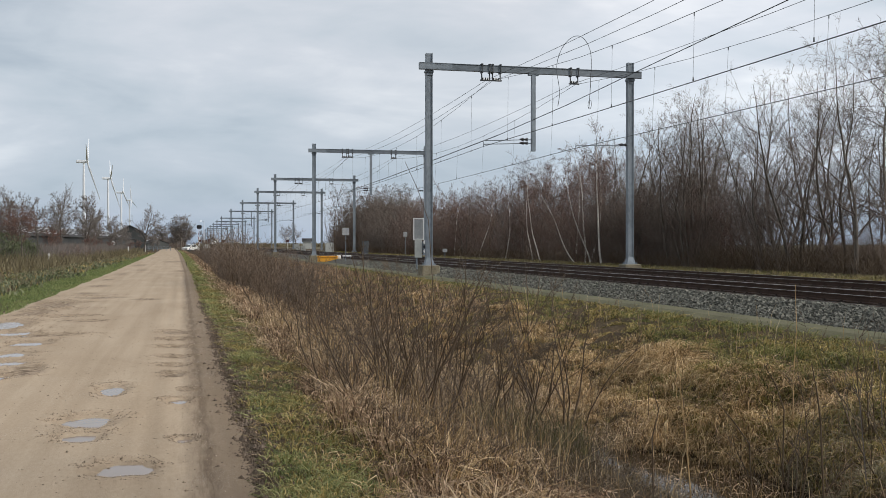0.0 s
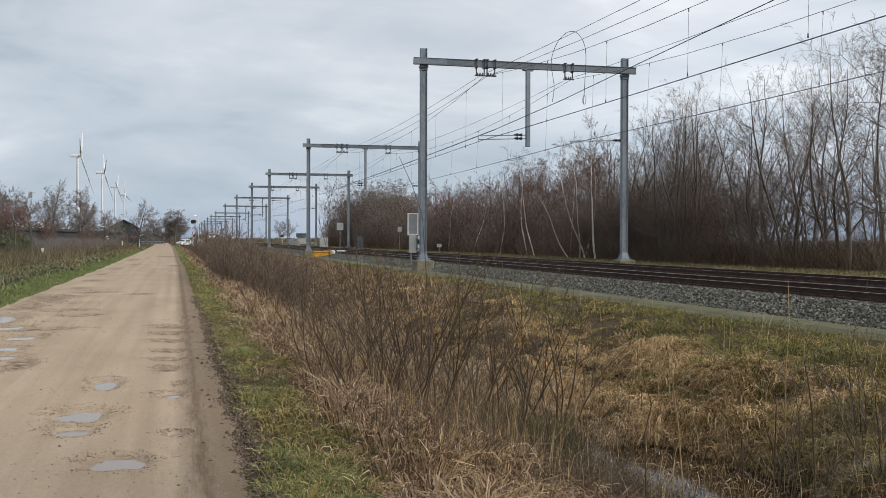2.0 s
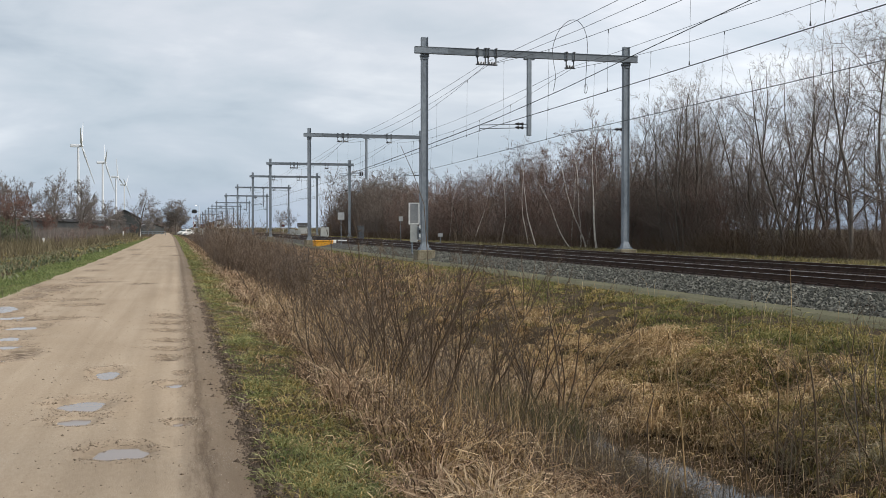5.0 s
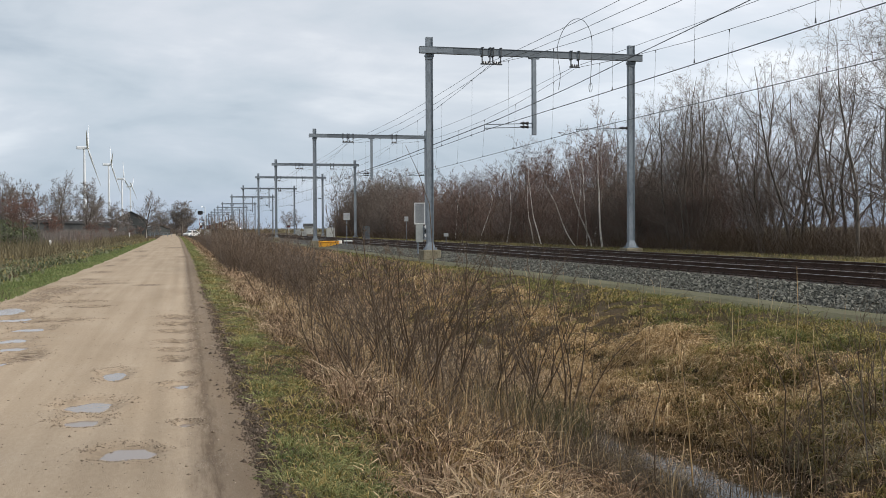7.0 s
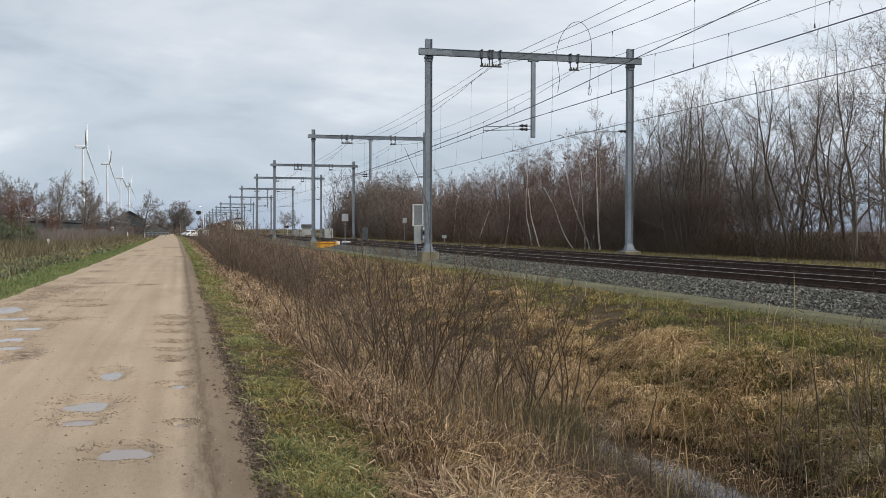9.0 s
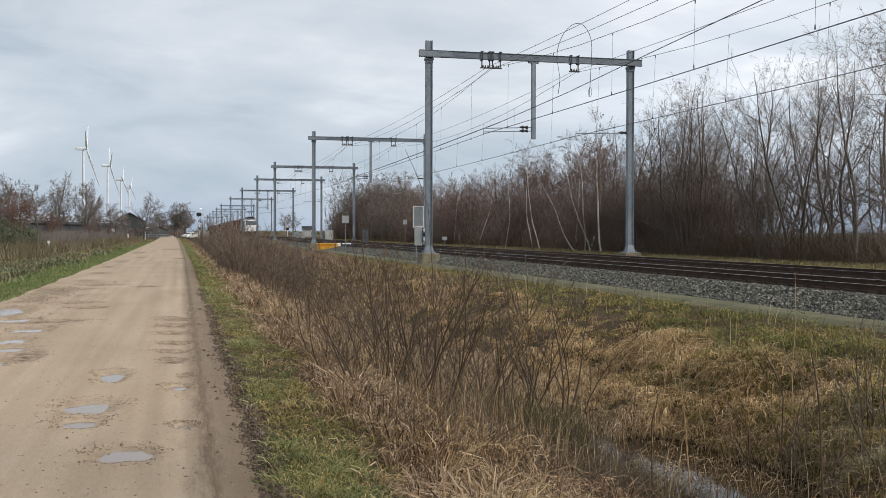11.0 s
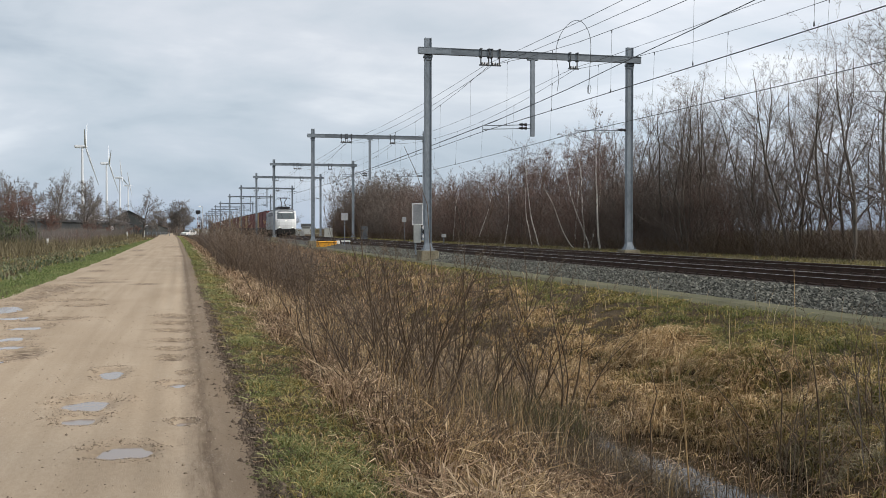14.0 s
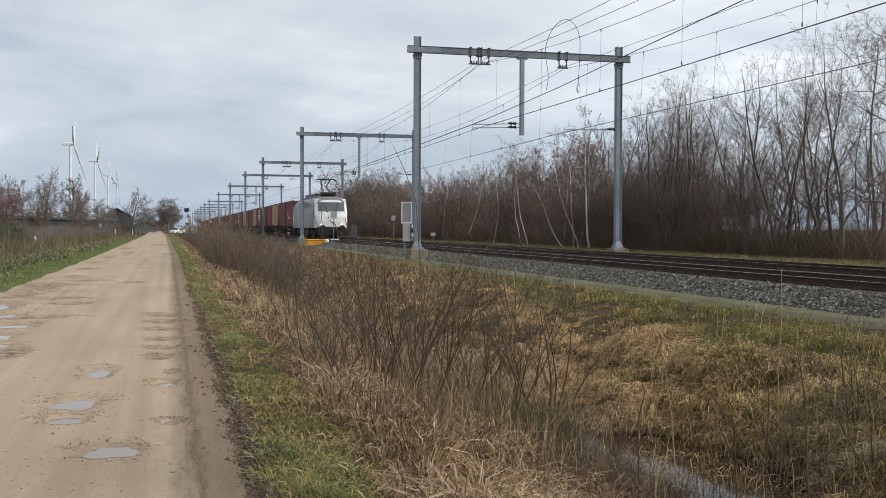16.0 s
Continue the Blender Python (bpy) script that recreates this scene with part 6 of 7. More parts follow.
        for s in (-1, 1):
            bm = bmesh.new()
            y0, y1 = sorted((f(1.75), f(2.55)))
            box(bm, s * 1.47 - 0.025, s * 1.47 + 0.025, y0, y1, 1.15, 3.35, 0.02)
            part("cab_door", bm, M_SILVER, g)
            bm = bmesh.new()
            box(bm, s * 1.49 - 0.02, s * 1.49 + 0.02, y0 + 0.12, y1 - 0.12, 2.35, 3.05, 0.015)
            part("side_window", bm, M_GLASS, g)
    roof_half = [(1.05, 3.80), (0.98, 4.02), (0.6, 4.06)]
    rr = lambda y, k: [(x, y, 3.80 + (z - 3.80) * k) for x, z in roof_half] + [(-x, y, 3.80 + (z - 3.80) * k) for x, z in roof_half[::-1]]
    loft("roof", [rr(2.2, 0.3), rr(3.0, 1), rr(L - 3.0, 1), rr(L - 2.2, 0.3)], M_ROOF, g, label="sooty grey roof hatches")
    for k, y in enumerate((4.6, L - 4.6)):
        bm = bmesh.new()
        for s in (-0.5, 0.5):
            cyl(bm, (s, y - 0.7, 4.06), (s, y - 0.7, 4.28), 0.06, sides=8)
            cyl(bm, (s, y + 0.7, 4.06), (s, y + 0.7, 4.28), 0.06, sides=8)
            cyl(bm, (s, y - 0.8, 4.30), (s, y + 0.8, 4.30), 0.04, sides=6)
        if k == 0:
            top = 6.22 - RAIL_Z
            for s in (-0.35, 0.35):
                cyl(bm, (s, y - 0.7, 4.32), (s * 0.6, y + 0.75, 4.95), 0.075, sides=6)
                cyl(bm, (s * 0.6, y + 0.75, 4.95), (s * 1.3, y - 0.35, top - 0.12), 0.055, sides=6)
            for d in (-0.2, 0.2):
                cyl(bm, (-0.8, y - 0.35 + d, top - 0.06), (0.8, y - 0.35 + d, top - 0.06), 0.05, sides=6)
                for s in (-1, 1):
                    cyl(bm, (s * 0.8, y - 0.35 + d, top - 0.06), (s * 1.0, y - 0.35 + d, top - 0.26), 0.025, sides=6)
            box(bm, -0.5, 0.5, y - 0.6, y - 0.1, top - 0.14, top - 0.10)
        else:
            for s in (-0.5, 0.5):
                cyl(bm, (s, y - 0.9, 4.38), (s, y + 0.9, 4.42), 0.04, sides=6)
        part("pantograph", bm, M_DARK, g, "raised dark pantograph" if k == 0 else "folded dark pantograph")
    bm = bmesh.new()
    for y in (3.0, 6.6, 8.2, 9.8, 11.4, 13.0):
        box(bm, -0.75, 0.75, y - 0.55, y + 0.55, 4.05, 4.32, 0.05)
    cyl(bm, (0.3, 3.2, 4.22), (0.3, L - 3.2, 4.22), 0.035, sides=6)
    part("roof_gear", bm, M_DARK, g)
    bm = bmesh.new()
    box(bm, -1.35, 1.35, 6.4, L - 6.4, 0.35, 1.02, 0.05)
    part("transformer_case", bm, M_UNDER, g)
    for s in (-1, 1):
        for y in (5.2, 7.0, 8.8, 10.6, 12.4):
            bm = bmesh.new()
            for r in range(7):
                box(bm, s * 1.485 - 0.02, s * 1.485 + 0.02, y - 0.55, y + 0.55, 2.95 + r * 0.08, 2.99 + r * 0.08)
            part("air_grille", bm, M_ROOF, g)
    for y in (4.25, L - 4.25):
        build_bogie(g, y, 0.62, 2.6)
    return g


def build_box(parent, y0, y1, colour, mark):
    """A curtain-sided swap body: posts, corrugated tarpaulin, top and bottom rails."""
    bm = bmesh.new()
    n = 36
    for s in (-1, 1):
        prev = None
        for i in range(n + 1):
            y = y0 + 0.08 + (y1 - y0 - 0.16) * i / n
            x = s * (1.245 + (0.022 if i % 3 == 0 else 0.0))
            cur = [bm.verts.new((x, y, 1.42)), bm.verts.new((x, y, 3.92))]
            if prev:
                bm.faces.new((prev[0], cur[0], cur[1], prev[1]))
            prev = cur
    box(bm, -1.235, 1.235, y0 + 0.03, y1 - 0.03, 1.36, 3.96)
    bmesh.ops.recalc_face_normals(bm, faces=bm.faces)
    b = part("swap_body", bm, colour, parent, "ochre-yellow curtain-sided container" if colour is M_YELLOW else "dusty maroon curtain-sided container")
    bm = bmesh.new()
    for s in (-1, 1):
        for y in (y0 + 0.06, y1 - 0.06):
            box(bm, s * 1.24 - 0.05, s * 1.24 + 0.05, y - 0.06, y + 0.06, 1.25, 3.99)
        for z in (1.30, 3.95):
            box(bm, s * 1.24 - 0.045, s * 1.24 + 0.045, y0, y1, z - 0.06, z + 0.06)
    part("edge_frame", bm, M_MAROON_DARK, b)
    if mark == 1:
        bm = bmesh.new()
        for s in (-1, 1):
            for k in range(9):
                a = k / 8
                cyl(bm, (s * 1.275, y0 + 1.3 + 3.6 * a, 2.0 + 0.35 * (2 * a - 1) ** 2), (s * 1.275, y0 + 1.75 + 3.6 * a, 2.0 + 0.35 * (2 * a - 0.75) ** 2), 0.07, sides=6)
        part("painted_stripe", bm, M_YELLOW, b, "curved yellow stripe")
    if mark == 2:
        bm = bmesh.new()
        for s in (-1, 1):
            for k in range(5):
                z = 1.9 + k * 0.4
                box(bm, s * 1.275 - 0.01, s * 1.275 + 0.01, y0 + 2.4 + 0.3 * (k % 2), y0 + 4.4 + 0.5 * (k % 3), z, z + 0.22)
        part("lettering_bar", bm, M_DARK if colour is M_YELLOW else M_WHITE, b, "unreadable lettering as plain bars")


M_MAROON_DARK = mat("dark_red_frame", [(0.05, 0.014, 0.013), (0.09, 0.025, 0.023)], big=1, fine=8, rough=0.6)
WAGON = 16.8


def build_wagon(colours, marks):
    g = thing("container_wagon", (0, 0, 0), "flat railway wagon carrying two curtain-sided containers", "freight wagon", "wagons of the train")
    bm = bmesh.new()
    for s in (-1, 1):
        box(bm, s * 1.05 - 0.11, s * 1.05 + 0.11, 0.5, WAGON - 0.5, 0.85, 1.22, 0.03)
    for y in (0.55, 4.2, 8.4, 12.6, WAGON - 0.55):
        box(bm, -1.2, 1.2, y - 0.14, y + 0.14, 0.90, 1.24, 0.02)
    box(bm, -0.25, 0.25, 0.5, WAGON - 0.5, 0.85, 1.15)
    part("frame", bm, M_UNDER, g)
    for s in (-1, 1):
        for y, d in ((0.5, -1), (WAGON - 0.5, 1)):
            bm = bmesh.new()
            cyl(bm, (s * 0.875, y, 1.04), (s * 0.875, y + d * 0.42, 1.04), 0.09, sides=10)
            cyl(bm, (s * 0.875, y + d * 0.42, 1.04), (s * 0.875, y + d * 0.48, 1.04), 0.22, sides=14)
            part("buffer", bm, M_UNDER, g)
    for y in (3.0, WAGON - 3.0):
        build_bogie(g, y, 0.46, 1.8)
    for k in range(2):
        y0 = 0.6 + k * 8.05
        build_box(g, y0, y0 + 7.55, colours[k], marks[k])
    return g


def train_pose(y):
    """Where a vehicle with its front at y stands on the near track."""
    d = 8.0
    x0, x1 = float(bend(y)), float(bend(y + 2 * d))
    return pose(TRACKS[0] + x0, y, RAIL_Z, 0, 0, -math.degrees(math.atan2(x1 - x0, 2 * d)))


LOCO = build_locomotive()
m, w = M_MAROON, M_YELLOW
KINDS = [build_wagon((m, m), (1, 0)), build_wagon((w, m), (2, 0)), build_wagon((m, m), (0, 2)), build_wagon((m, w), (0, 2))]
ORDER = [0, 1, 2, 1, 3, 2, 0, 1, 2, 2, 3, 0, 2, 1, 2, 0, 3, 2, 1, 2, 0, 2]
WAGONS = []
for n, k in enumerate(ORDER):
    WAGONS.append(KINDS[k] if k not in ORDER[:n] else copy_thing(KINDS[k], Matrix.Identity(4)))


# ---- beside the track ----
M_SIGN = mat("grey_sign_back", [(0.30, 0.31, 0.31), (0.42, 0.43, 0.43)], big=3, fine=15, rough=0.5)
M_CABINET = mat("light_grey_cabinet", [(0.36, 0.37, 0.35), (0.47, 0.48, 0.45)], big=1.5, fine=12, rough=0.55)
M_BLUEGREY = mat("blue_grey_steel", [(0.065, 0.075, 0.085), (0.11, 0.12, 0.13)], big=1.5, fine=10, rough=0.5)
M_WOODPOST = mat("grey_wooden_post", [(0.09, 0.075, 0.06), (0.19, 0.165, 0.135)], big=2, fine=18, bump=0.4, stretch=(2, 2, 0.5))
M_BLACK = plain("matt_black", (0.012, 0.012, 0.013), rough=0.5)
M_RED = plain("signal_red", (0.20, 0.018, 0.014), rough=0.4)
M_LIGHT = plain("white_signal_light", (1.0, 0.97, 0.9), glow=0.7)


def post_sign(at, height, w, h, label, post_r=0.03, rz=0):
    g = thing("trackside_sign", at, label, "railway sign", "signs beside the tracks", rz=rz)
    bm = bmesh.new()
    cyl(bm, (0, 0, -0.2), (0, 0, height - 0.05), post_r, sides=8)
    part("post", bm, M_STEEL, g)
    bm = bmesh.new()
    box(bm, -w / 2, w / 2, -0.045, -0.03, height - h, height, 0.004)
    for z in (height - h * 0.3, height - h * 0.7):
        box(bm, -w / 2 + 0.03, w / 2 - 0.03, -0.03, 0.03, z - 0.02, z + 0.02)
    part("plate", bm, M_SIGN, g)
    return g


def cabinet(at, w, d, h, material, label, rz=0, group="cabinets beside the tracks"):
    g = thing("relay_cabinet", at, label, "cabinet", group, rz=rz)
    bm = bmesh.new()
    box(bm, -w / 2, w / 2, -d / 2, d / 2, 0.08, h - 0.06, 0.015)
    part("body", bm, material, g)
    bm = bmesh.new()
    box(bm, -w / 2 - 0.05, w / 2 + 0.05, -d / 2 - 0.05, d / 2 + 0.05, h - 0.06, h, 0.02)
    part("lid", bm, material, g)
    bm = bmesh.new()
    box(bm, -w / 2 - 0.06, w / 2 + 0.06, -d / 2 - 0.06, d / 2 + 0.06, -0.1, 0.08)
    part("plinth", bm, M_CONCRETE, g)
    for s in (-1, 1):
        bm = bmesh.new()
        box(bm, s * w / 4 - w / 4 + 0.02, s * w / 4 + w / 4 - 0.02, -d / 2 - 0.025, -d / 2 - 0.002, 0.14, h - 0.12, 0.01)
        door = part("door", bm, material, g)
        bm = bmesh.new()
        box(bm, -s * 0.05 - 0.015 + s * 0.03, -s * 0.05 + 0.015 + s * 0.03, -d / 2 - 0.05, -d / 2 - 0.025, h * 0.5 - 0.08, h * 0.5 + 0.08)
        part("handle", bm, M_DARK, door)
    return g


def build_signal():
    """The back of a shunting signal: a ribbed panel in a white frame over a grey case."""
    g = thing("railway_signal", (11.62, 51.2, 0.35), "grey ribbed signal panel in a white frame on a post", "railway signal", rz=-12)
    bm = bmesh.new()
    cyl(bm, (-0.1, 0.05, -0.3), (-0.1, 0.05, 1.2), 0.05, sides=10)
    part("post", bm, M_STEEL, g)
    bm = bmesh.new()
    box(bm, -0.20, 0.18, -0.10, 0.18, 0.55, 1.52, 0.02)
    part("case", bm, M_CABINET, g)
    bm = bmesh.new()
    box(bm, -0.22, 0.22, -0.02, 0.02, 1.53, 2.52)
    for k in range(5):
        box(bm, -0.20 + k * 0.085, -0.155 + k * 0.085, -0.045, -0.02, 1.57, 2.48)
    part("panel", bm, M_SIGN, g)
    bm = bmesh.new()
    for s in (-1, 1):
        box(bm, s * 0.25 - 0.03, s * 0.25 + 0.03, -0.06, 0.04, 1.48, 2.58, 0.012)
        box(bm, -0.28, 0.28, -0.062, 0.042, 2.03 + s * 0.53 - 0.03, 2.03 + s * 0.53 + 0.03, 0.012)
    part("frame", bm, M_WHITE, g, "white frame")
    for z, mt in ((1.35, M_WHITE), (1.12, M_BLACK), (0.90, M_WHITE)):
        bm = bmesh.new()
        cyl(bm, (0.34, -0.16, z), (0.34, 0.06, z), 0.10, 0.08, 14)
        part("lamp_housing", bm, mt, g)
    bm = bmesh.new()
    box(bm, 0.16, 0.36, 0.0, 0.04, 0.80, 1.40)
    part("bracket", bm, M_STEEL, g)


def build_trackside():
    build_signal()
    post_sign((11.9, 77.7, 0.30), 2.55, 0.50, 0.55, "square grey sign plate on a thin post", rz=-8)
    post_sign((22.4, 105, 0.2), 2.7, 0.42, 0.5, "small grey sign plate on a thin post", rz=-12)
    post_sign((22.0, 86.5, 0.2), 1.0, 0.40, 0.28, "low white marker plate beside the track", rz=-12)
    cabinet((21.9, 160, 0.1), 1.25, 0.6, 1.75, M_CABINET, "light grey relay cabinet beside the track")
    cabinet((22.3, 129, 0.1), 0.75, 0.5, 1.9, M_BLUEGREY, "dark blue-grey steel cabinet beside the track")
    cabinet((22.2, 212, 0.1), 1.1, 0.6, 1.5, M_CABINET, "light grey relay cabinet beside the track")
    cabinet((23.8, 216, 0.1), 1.4, 0.6, 1.2, M_CABINET, "low light grey cabinet beside the track")
    g = thing("grit_bin", (11.35, 84, 0.0), "bright yellow plastic grit bin near the ballast", "grit bin", rz=-5)
    bm = bmesh.new()
    box(bm, -0.82, 0.82, -0.35, 0.35, 0.0, 0.52, 0.06)
    part("bin", bm, M_YELLOW_BOX, g)
    bm = bmesh.new()
    box(bm, -0.87, 0.87, -0.40, 0.40, 0.52, 0.64, 0.05)
    part("lid", bm, M_YELLOW_BOX, g)
    g = thing("point_machine", (12.32, 84.2, 0.32), "small white lamp box on a short stake", "lamp box")
    bm = bmesh.new()
    box(bm, -0.16, 0.16, -0.14, 0.14, 0.05, 0.36, 0.05)
    part("box", bm, M_WHITE, g)
    bm = bmesh.new()
    box(bm, -0.04, 0.04, -0.04, 0.04, -0.3, 0.06)
    part("stake", bm, M_STEEL, g)
    g = thing("marker_bar", (12.75, 82.5, 0.5), "low white bar on two short legs", "marker bar")
    bm = bmesh.new()
    box(bm, -0.38, 0.38, -0.04, 0.04, 0.10, 0.20, 0.01)
    part("bar", bm, M_WHITE, g)
    for s in (-0.3, 0.3):
        bm = bmesh.new()
        box(bm, s - 0.02, s + 0.02, -0.02, 0.02, -0.2, 0.10)
        part("leg", bm, M_STEEL, g)


build_trackside()


def build_dwarf_signal():
    """A low signal between the tracks with two white lights."""
    g = thing("dwarf_signal", (15.9, 333, RAIL_Z - 0.2), "low black railway signal with two white lights", "railway signal")
    bm = bmesh.new()
    cyl(bm, (0, 0, -0.2), (0, 0, 1.4), 0.07, sides=8)
    part("post", bm, M_STEEL, g)
    bm = bmesh.new()
    box(bm, -0.85, 0.85, -0.12, 0.12, 1.35, 2.05, 0.08)
    part("case", bm, M_BLACK, g)
    for s in (-0.55, 0.55):
        bm = bmesh.new()
        cyl(bm, (s, -0.20, 1.7), (s, -0.11, 1.7), 0.20, 0.17, 14)
        part("lamp", bm, M_LAMP, g, "lit white lamp")


build_dwarf_signal()


# ---- level crossing ----
def build_crossing():
    # light signal on a tall post with an arm
    g = thing("road_signal", (4.4, 262, 0), "tall post with a black signal head and a street lamp", "signal post")
    bm = bmesh.new()
    cyl(bm, (0, 0, -0.2), (0, 0, 7.3), 0.09, 0.07, 10)
    part("post", bm, M_WHITE, g)
    bm = bmesh.new()
    cyl(bm, (0, 0, 5.9), (-1.3, 0, 6.0), 0.05, sides=8)
    part("signal_arm", bm, M_STEEL, g)
    bm = bmesh.new()
    cyl(bm, (0, 0, 7.25), (-0.7, 0, 7.4), 0.04, sides=8)
    part("lamp_arm", bm, M_STEEL, g)
    bm = bmesh.new()
    box(bm, -1.75, -0.55, -0.15, 0.15, 5.45, 6.4, 0.14)
    cyl(bm, (-1.15, -0.30, 5.92), (-1.15, -0.15, 5.92), 0.42, sides=14)
    part("signal_head", bm, M_BLACK, g)
    bm = bmesh.new()
    box(bm, -0.95, -0.45, -0.12, 0.12, 7.32, 7.46, 0.04)
    part("lamp", bm, M_LIGHT, g, "lit white street lamp")
    spots = [(3.4, 268, 4.4), (9.5, 272, 4.0), (26.0, 270, 4.2)]
    first = None
    for x, y, h in spots:
        if first is None:
            first = g = thing("crossing_light", (x, y, 0), "level crossing light post with red lamps and white panel", "crossing light", "lights of the level crossing")
            bm = bmesh.new()
            cyl(bm, (0, 0, -0.2), (0, 0, 3.4), 0.07, sides=10)
            part("post", bm, M_WHITE, g)
            bm = bmesh.new()
            for r in (45, -45):
                box(bm, -0.5, 0.5, -0.02, 0.02, -0.045, 0.045, m=pose(0, -0.1, 3.2, 0, r, 0))
            part("crossbuck", bm, M_WHITE, g, "white and red cross")
            bm = bmesh.new()
            box(bm, -0.42, 0.42, -0.10, 0.02, 2.1, 2.75, 0.05)
            part("light_board", bm, M_BLACK, g)
            for s in (-0.2, 0.2):
                bm = bmesh.new()
                cyl(bm, (s, -0.18, 2.43), (s, -0.09, 2.43), 0.13, sides=12)
                part("lamp", bm, M_RED, g)
        else:
            copy_thing(first, pose(x, y, 0, 0, 0, (x * 37) % 30 - 15))
    g = thing("barrier", (2.6, 266, 0), "raised red and white level crossing barrier", "barrier")
    bm = bmesh.new()
    box(bm, -0.3, 0.3, -0.3, 0.3, -0.05, 1.15, 0.04)
    part("drive_box", bm, M_CABINET, g)
    for k in range(8):
        bm = bmesh.new()
        cyl(bm, (0.4 + 0.03 * k, 0, 1.0 + 0.6 * k), (0.43 + 0.03 * k, 0, 1.6 + 0.6 * k), 0.06, sides=8)
        part("boom_section", bm, M_RED if k % 2 else M_WHITE, g)
    for x, y, w, h in ((4.9, 258, 1.6, 1.7), (8.6, 264, 1.2, 1.5)):
        cabinet((x, y, 0), w, 0.8, h, M_CABINET, "pale grey relay house beside the level crossing", group="cabinets at the level crossing")
    # low metal fence over the road
    g = thing("railing", (-6.6, 255, 0), "low grey metal railing beside the road", "railing")
    for k in range(7):
        bm = bmesh.new()
        box(bm, -3 + k - 0.05, -3 + k + 0.05, -0.05, 0.05, -0.1, 1.0)
        part("post", bm, M_STEEL, g)
    for z in (0.5, 0.95):
        bm = bmesh.new()
        box(bm, -3.1, 3.1, -0.03, 0.03, z - 0.04, z + 0.04)
        part("rail", bm, M_STEEL, g)


build_crossing()


def build_car():
    g = thing("car", (0.95, 238, 0.05), "parked white hatchback car with dark windows", "car", rz=-38)
    sec = [(-2.05, 0.35, 0.62, 0.72), (-1.95, 0.28, 0.80, 0.80), (-1.1, 0.25, 0.93, 0.86), (0.0, 0.25, 0.95, 0.87), (1.3, 0.25, 0.96, 0.87), (1.95, 0.28, 0.95, 0.82), (2.08, 0.38, 0.80, 0.74)]
    ring = lambda y, lo, hi, w: [(w, y, lo), (w + 0.02, y, (lo + hi) / 2), (w - 0.04, y, hi), (-w + 0.04, y, hi), (-w - 0.02, y, (lo + hi) / 2), (-w, y, lo)]
    loft("body", [ring(*s) for s in sec], M_WHITE, g)
    cab = [(-1.05, 0.94, 0.80), (-0.35, 1.40, 0.66), (0.3, 1.48, 0.66), (1.2, 1.44, 0.65), (1.85, 0.98, 0.74)]
    loft("cabin", [[(w, y, 0.92), (w * 0.95, y, z), (-w * 0.95, y, z), (-w, y, 0.92)] for y, z, w in cab], M_WHITE, g)
    bm = bmesh.new()
    for s in (-1, 1):
        for y0, y1 in ((-0.55, 0.30), (0.38, 1.25)):
            vs = [bm.verts.new((s * x, y, z)) for x, y, z in ((0.80, y0, 0.98), (0.80, y1, 0.98), (0.69, y1 - 0.05, 1.36), (0.69, y0 + 0.28 * (y0 < 0), 1.36))]
            bm.faces.new(vs)
    r = bmesh.ops.solidify(bm, geom=bm.faces[:], thickness=0.03)
    part("side_window", bm, M_GLASS, g)
    for y0, z0, y1, z1, nm in ((-1.06, 0.99, -0.42, 1.37, "windscreen"), (1.86, 1.02, 1.30, 1.38, "rear_window")):
        bm = bmesh.new()
        bm.faces.new([bm.verts.new(p) for p in ((-0.70, y0, z0), (0.70, y0, z0), (0.58, y1, z1), (-0.58, y1, z1))])
        bmesh.ops.solidify(bm, geom=bm.faces[:], thickness=0.03)
        part(nm, bm, M_GLASS, g)
    for s in (-1, 1):
        for y in (-1.3, 1.3):
            bm = bmesh.new()
            cyl(bm, (s * 0.66, y, 0.30), (s * 0.88, y, 0.30), 0.31, sides=18)
            wheel = part("wheel", bm, M_BLACK, g)
            bm = bmesh.new()
            cyl(bm, (s * 0.87, y, 0.30), (s * 0.90, y, 0.30), 0.19, sides=12)
            part("rim", bm, M_STEEL, wheel)
        bm = bmesh.new()
        box(bm, s * 0.60 - 0.14, s * 0.60 + 0.14, -2.06, -1.90, 0.60, 0.76, 0.03)
        part("headlight", bm, M_SIGN, g)


build_car()


# ---- fields, sheds and trees over the road ----
M_SHED = mat("dark_grey_cladding", [(0.035, 0.038, 0.038), (0.06, 0.064, 0.063)], big=0.4, fine=5, rough=0.7, stretch=(3, 3, 0.4))
M_SHEDROOF = mat("grey_fibre_cement_roof", [(0.07, 0.07, 0.07), (0.13, 0.13, 0.13)], big=0.4, fine=4, rough=0.8)
M_SKYLIGHT = mat("pale_roof_light", [(0.50, 0.52, 0.54), (0.68, 0.70, 0.72)], big=0.6, fine=5, rough=0.3)
M_LEAVES = mat("dry_brown_leaves", [(0.112, 0.062, 0.051), (0.195, 0.112, 0.088), (0.285, 0.173, 0.133)], big=1, fine=5, island=0.6, bump=0, thin=0.3)
M_EVERGREEN = mat("dark_evergreen_leaves", [(0.06, 0.073, 0.040), (0.110, 0.125, 0.066), (0.17, 0.18, 0.105)], big=1, fine=5, island=0.5, bump=0, thin=0.2)


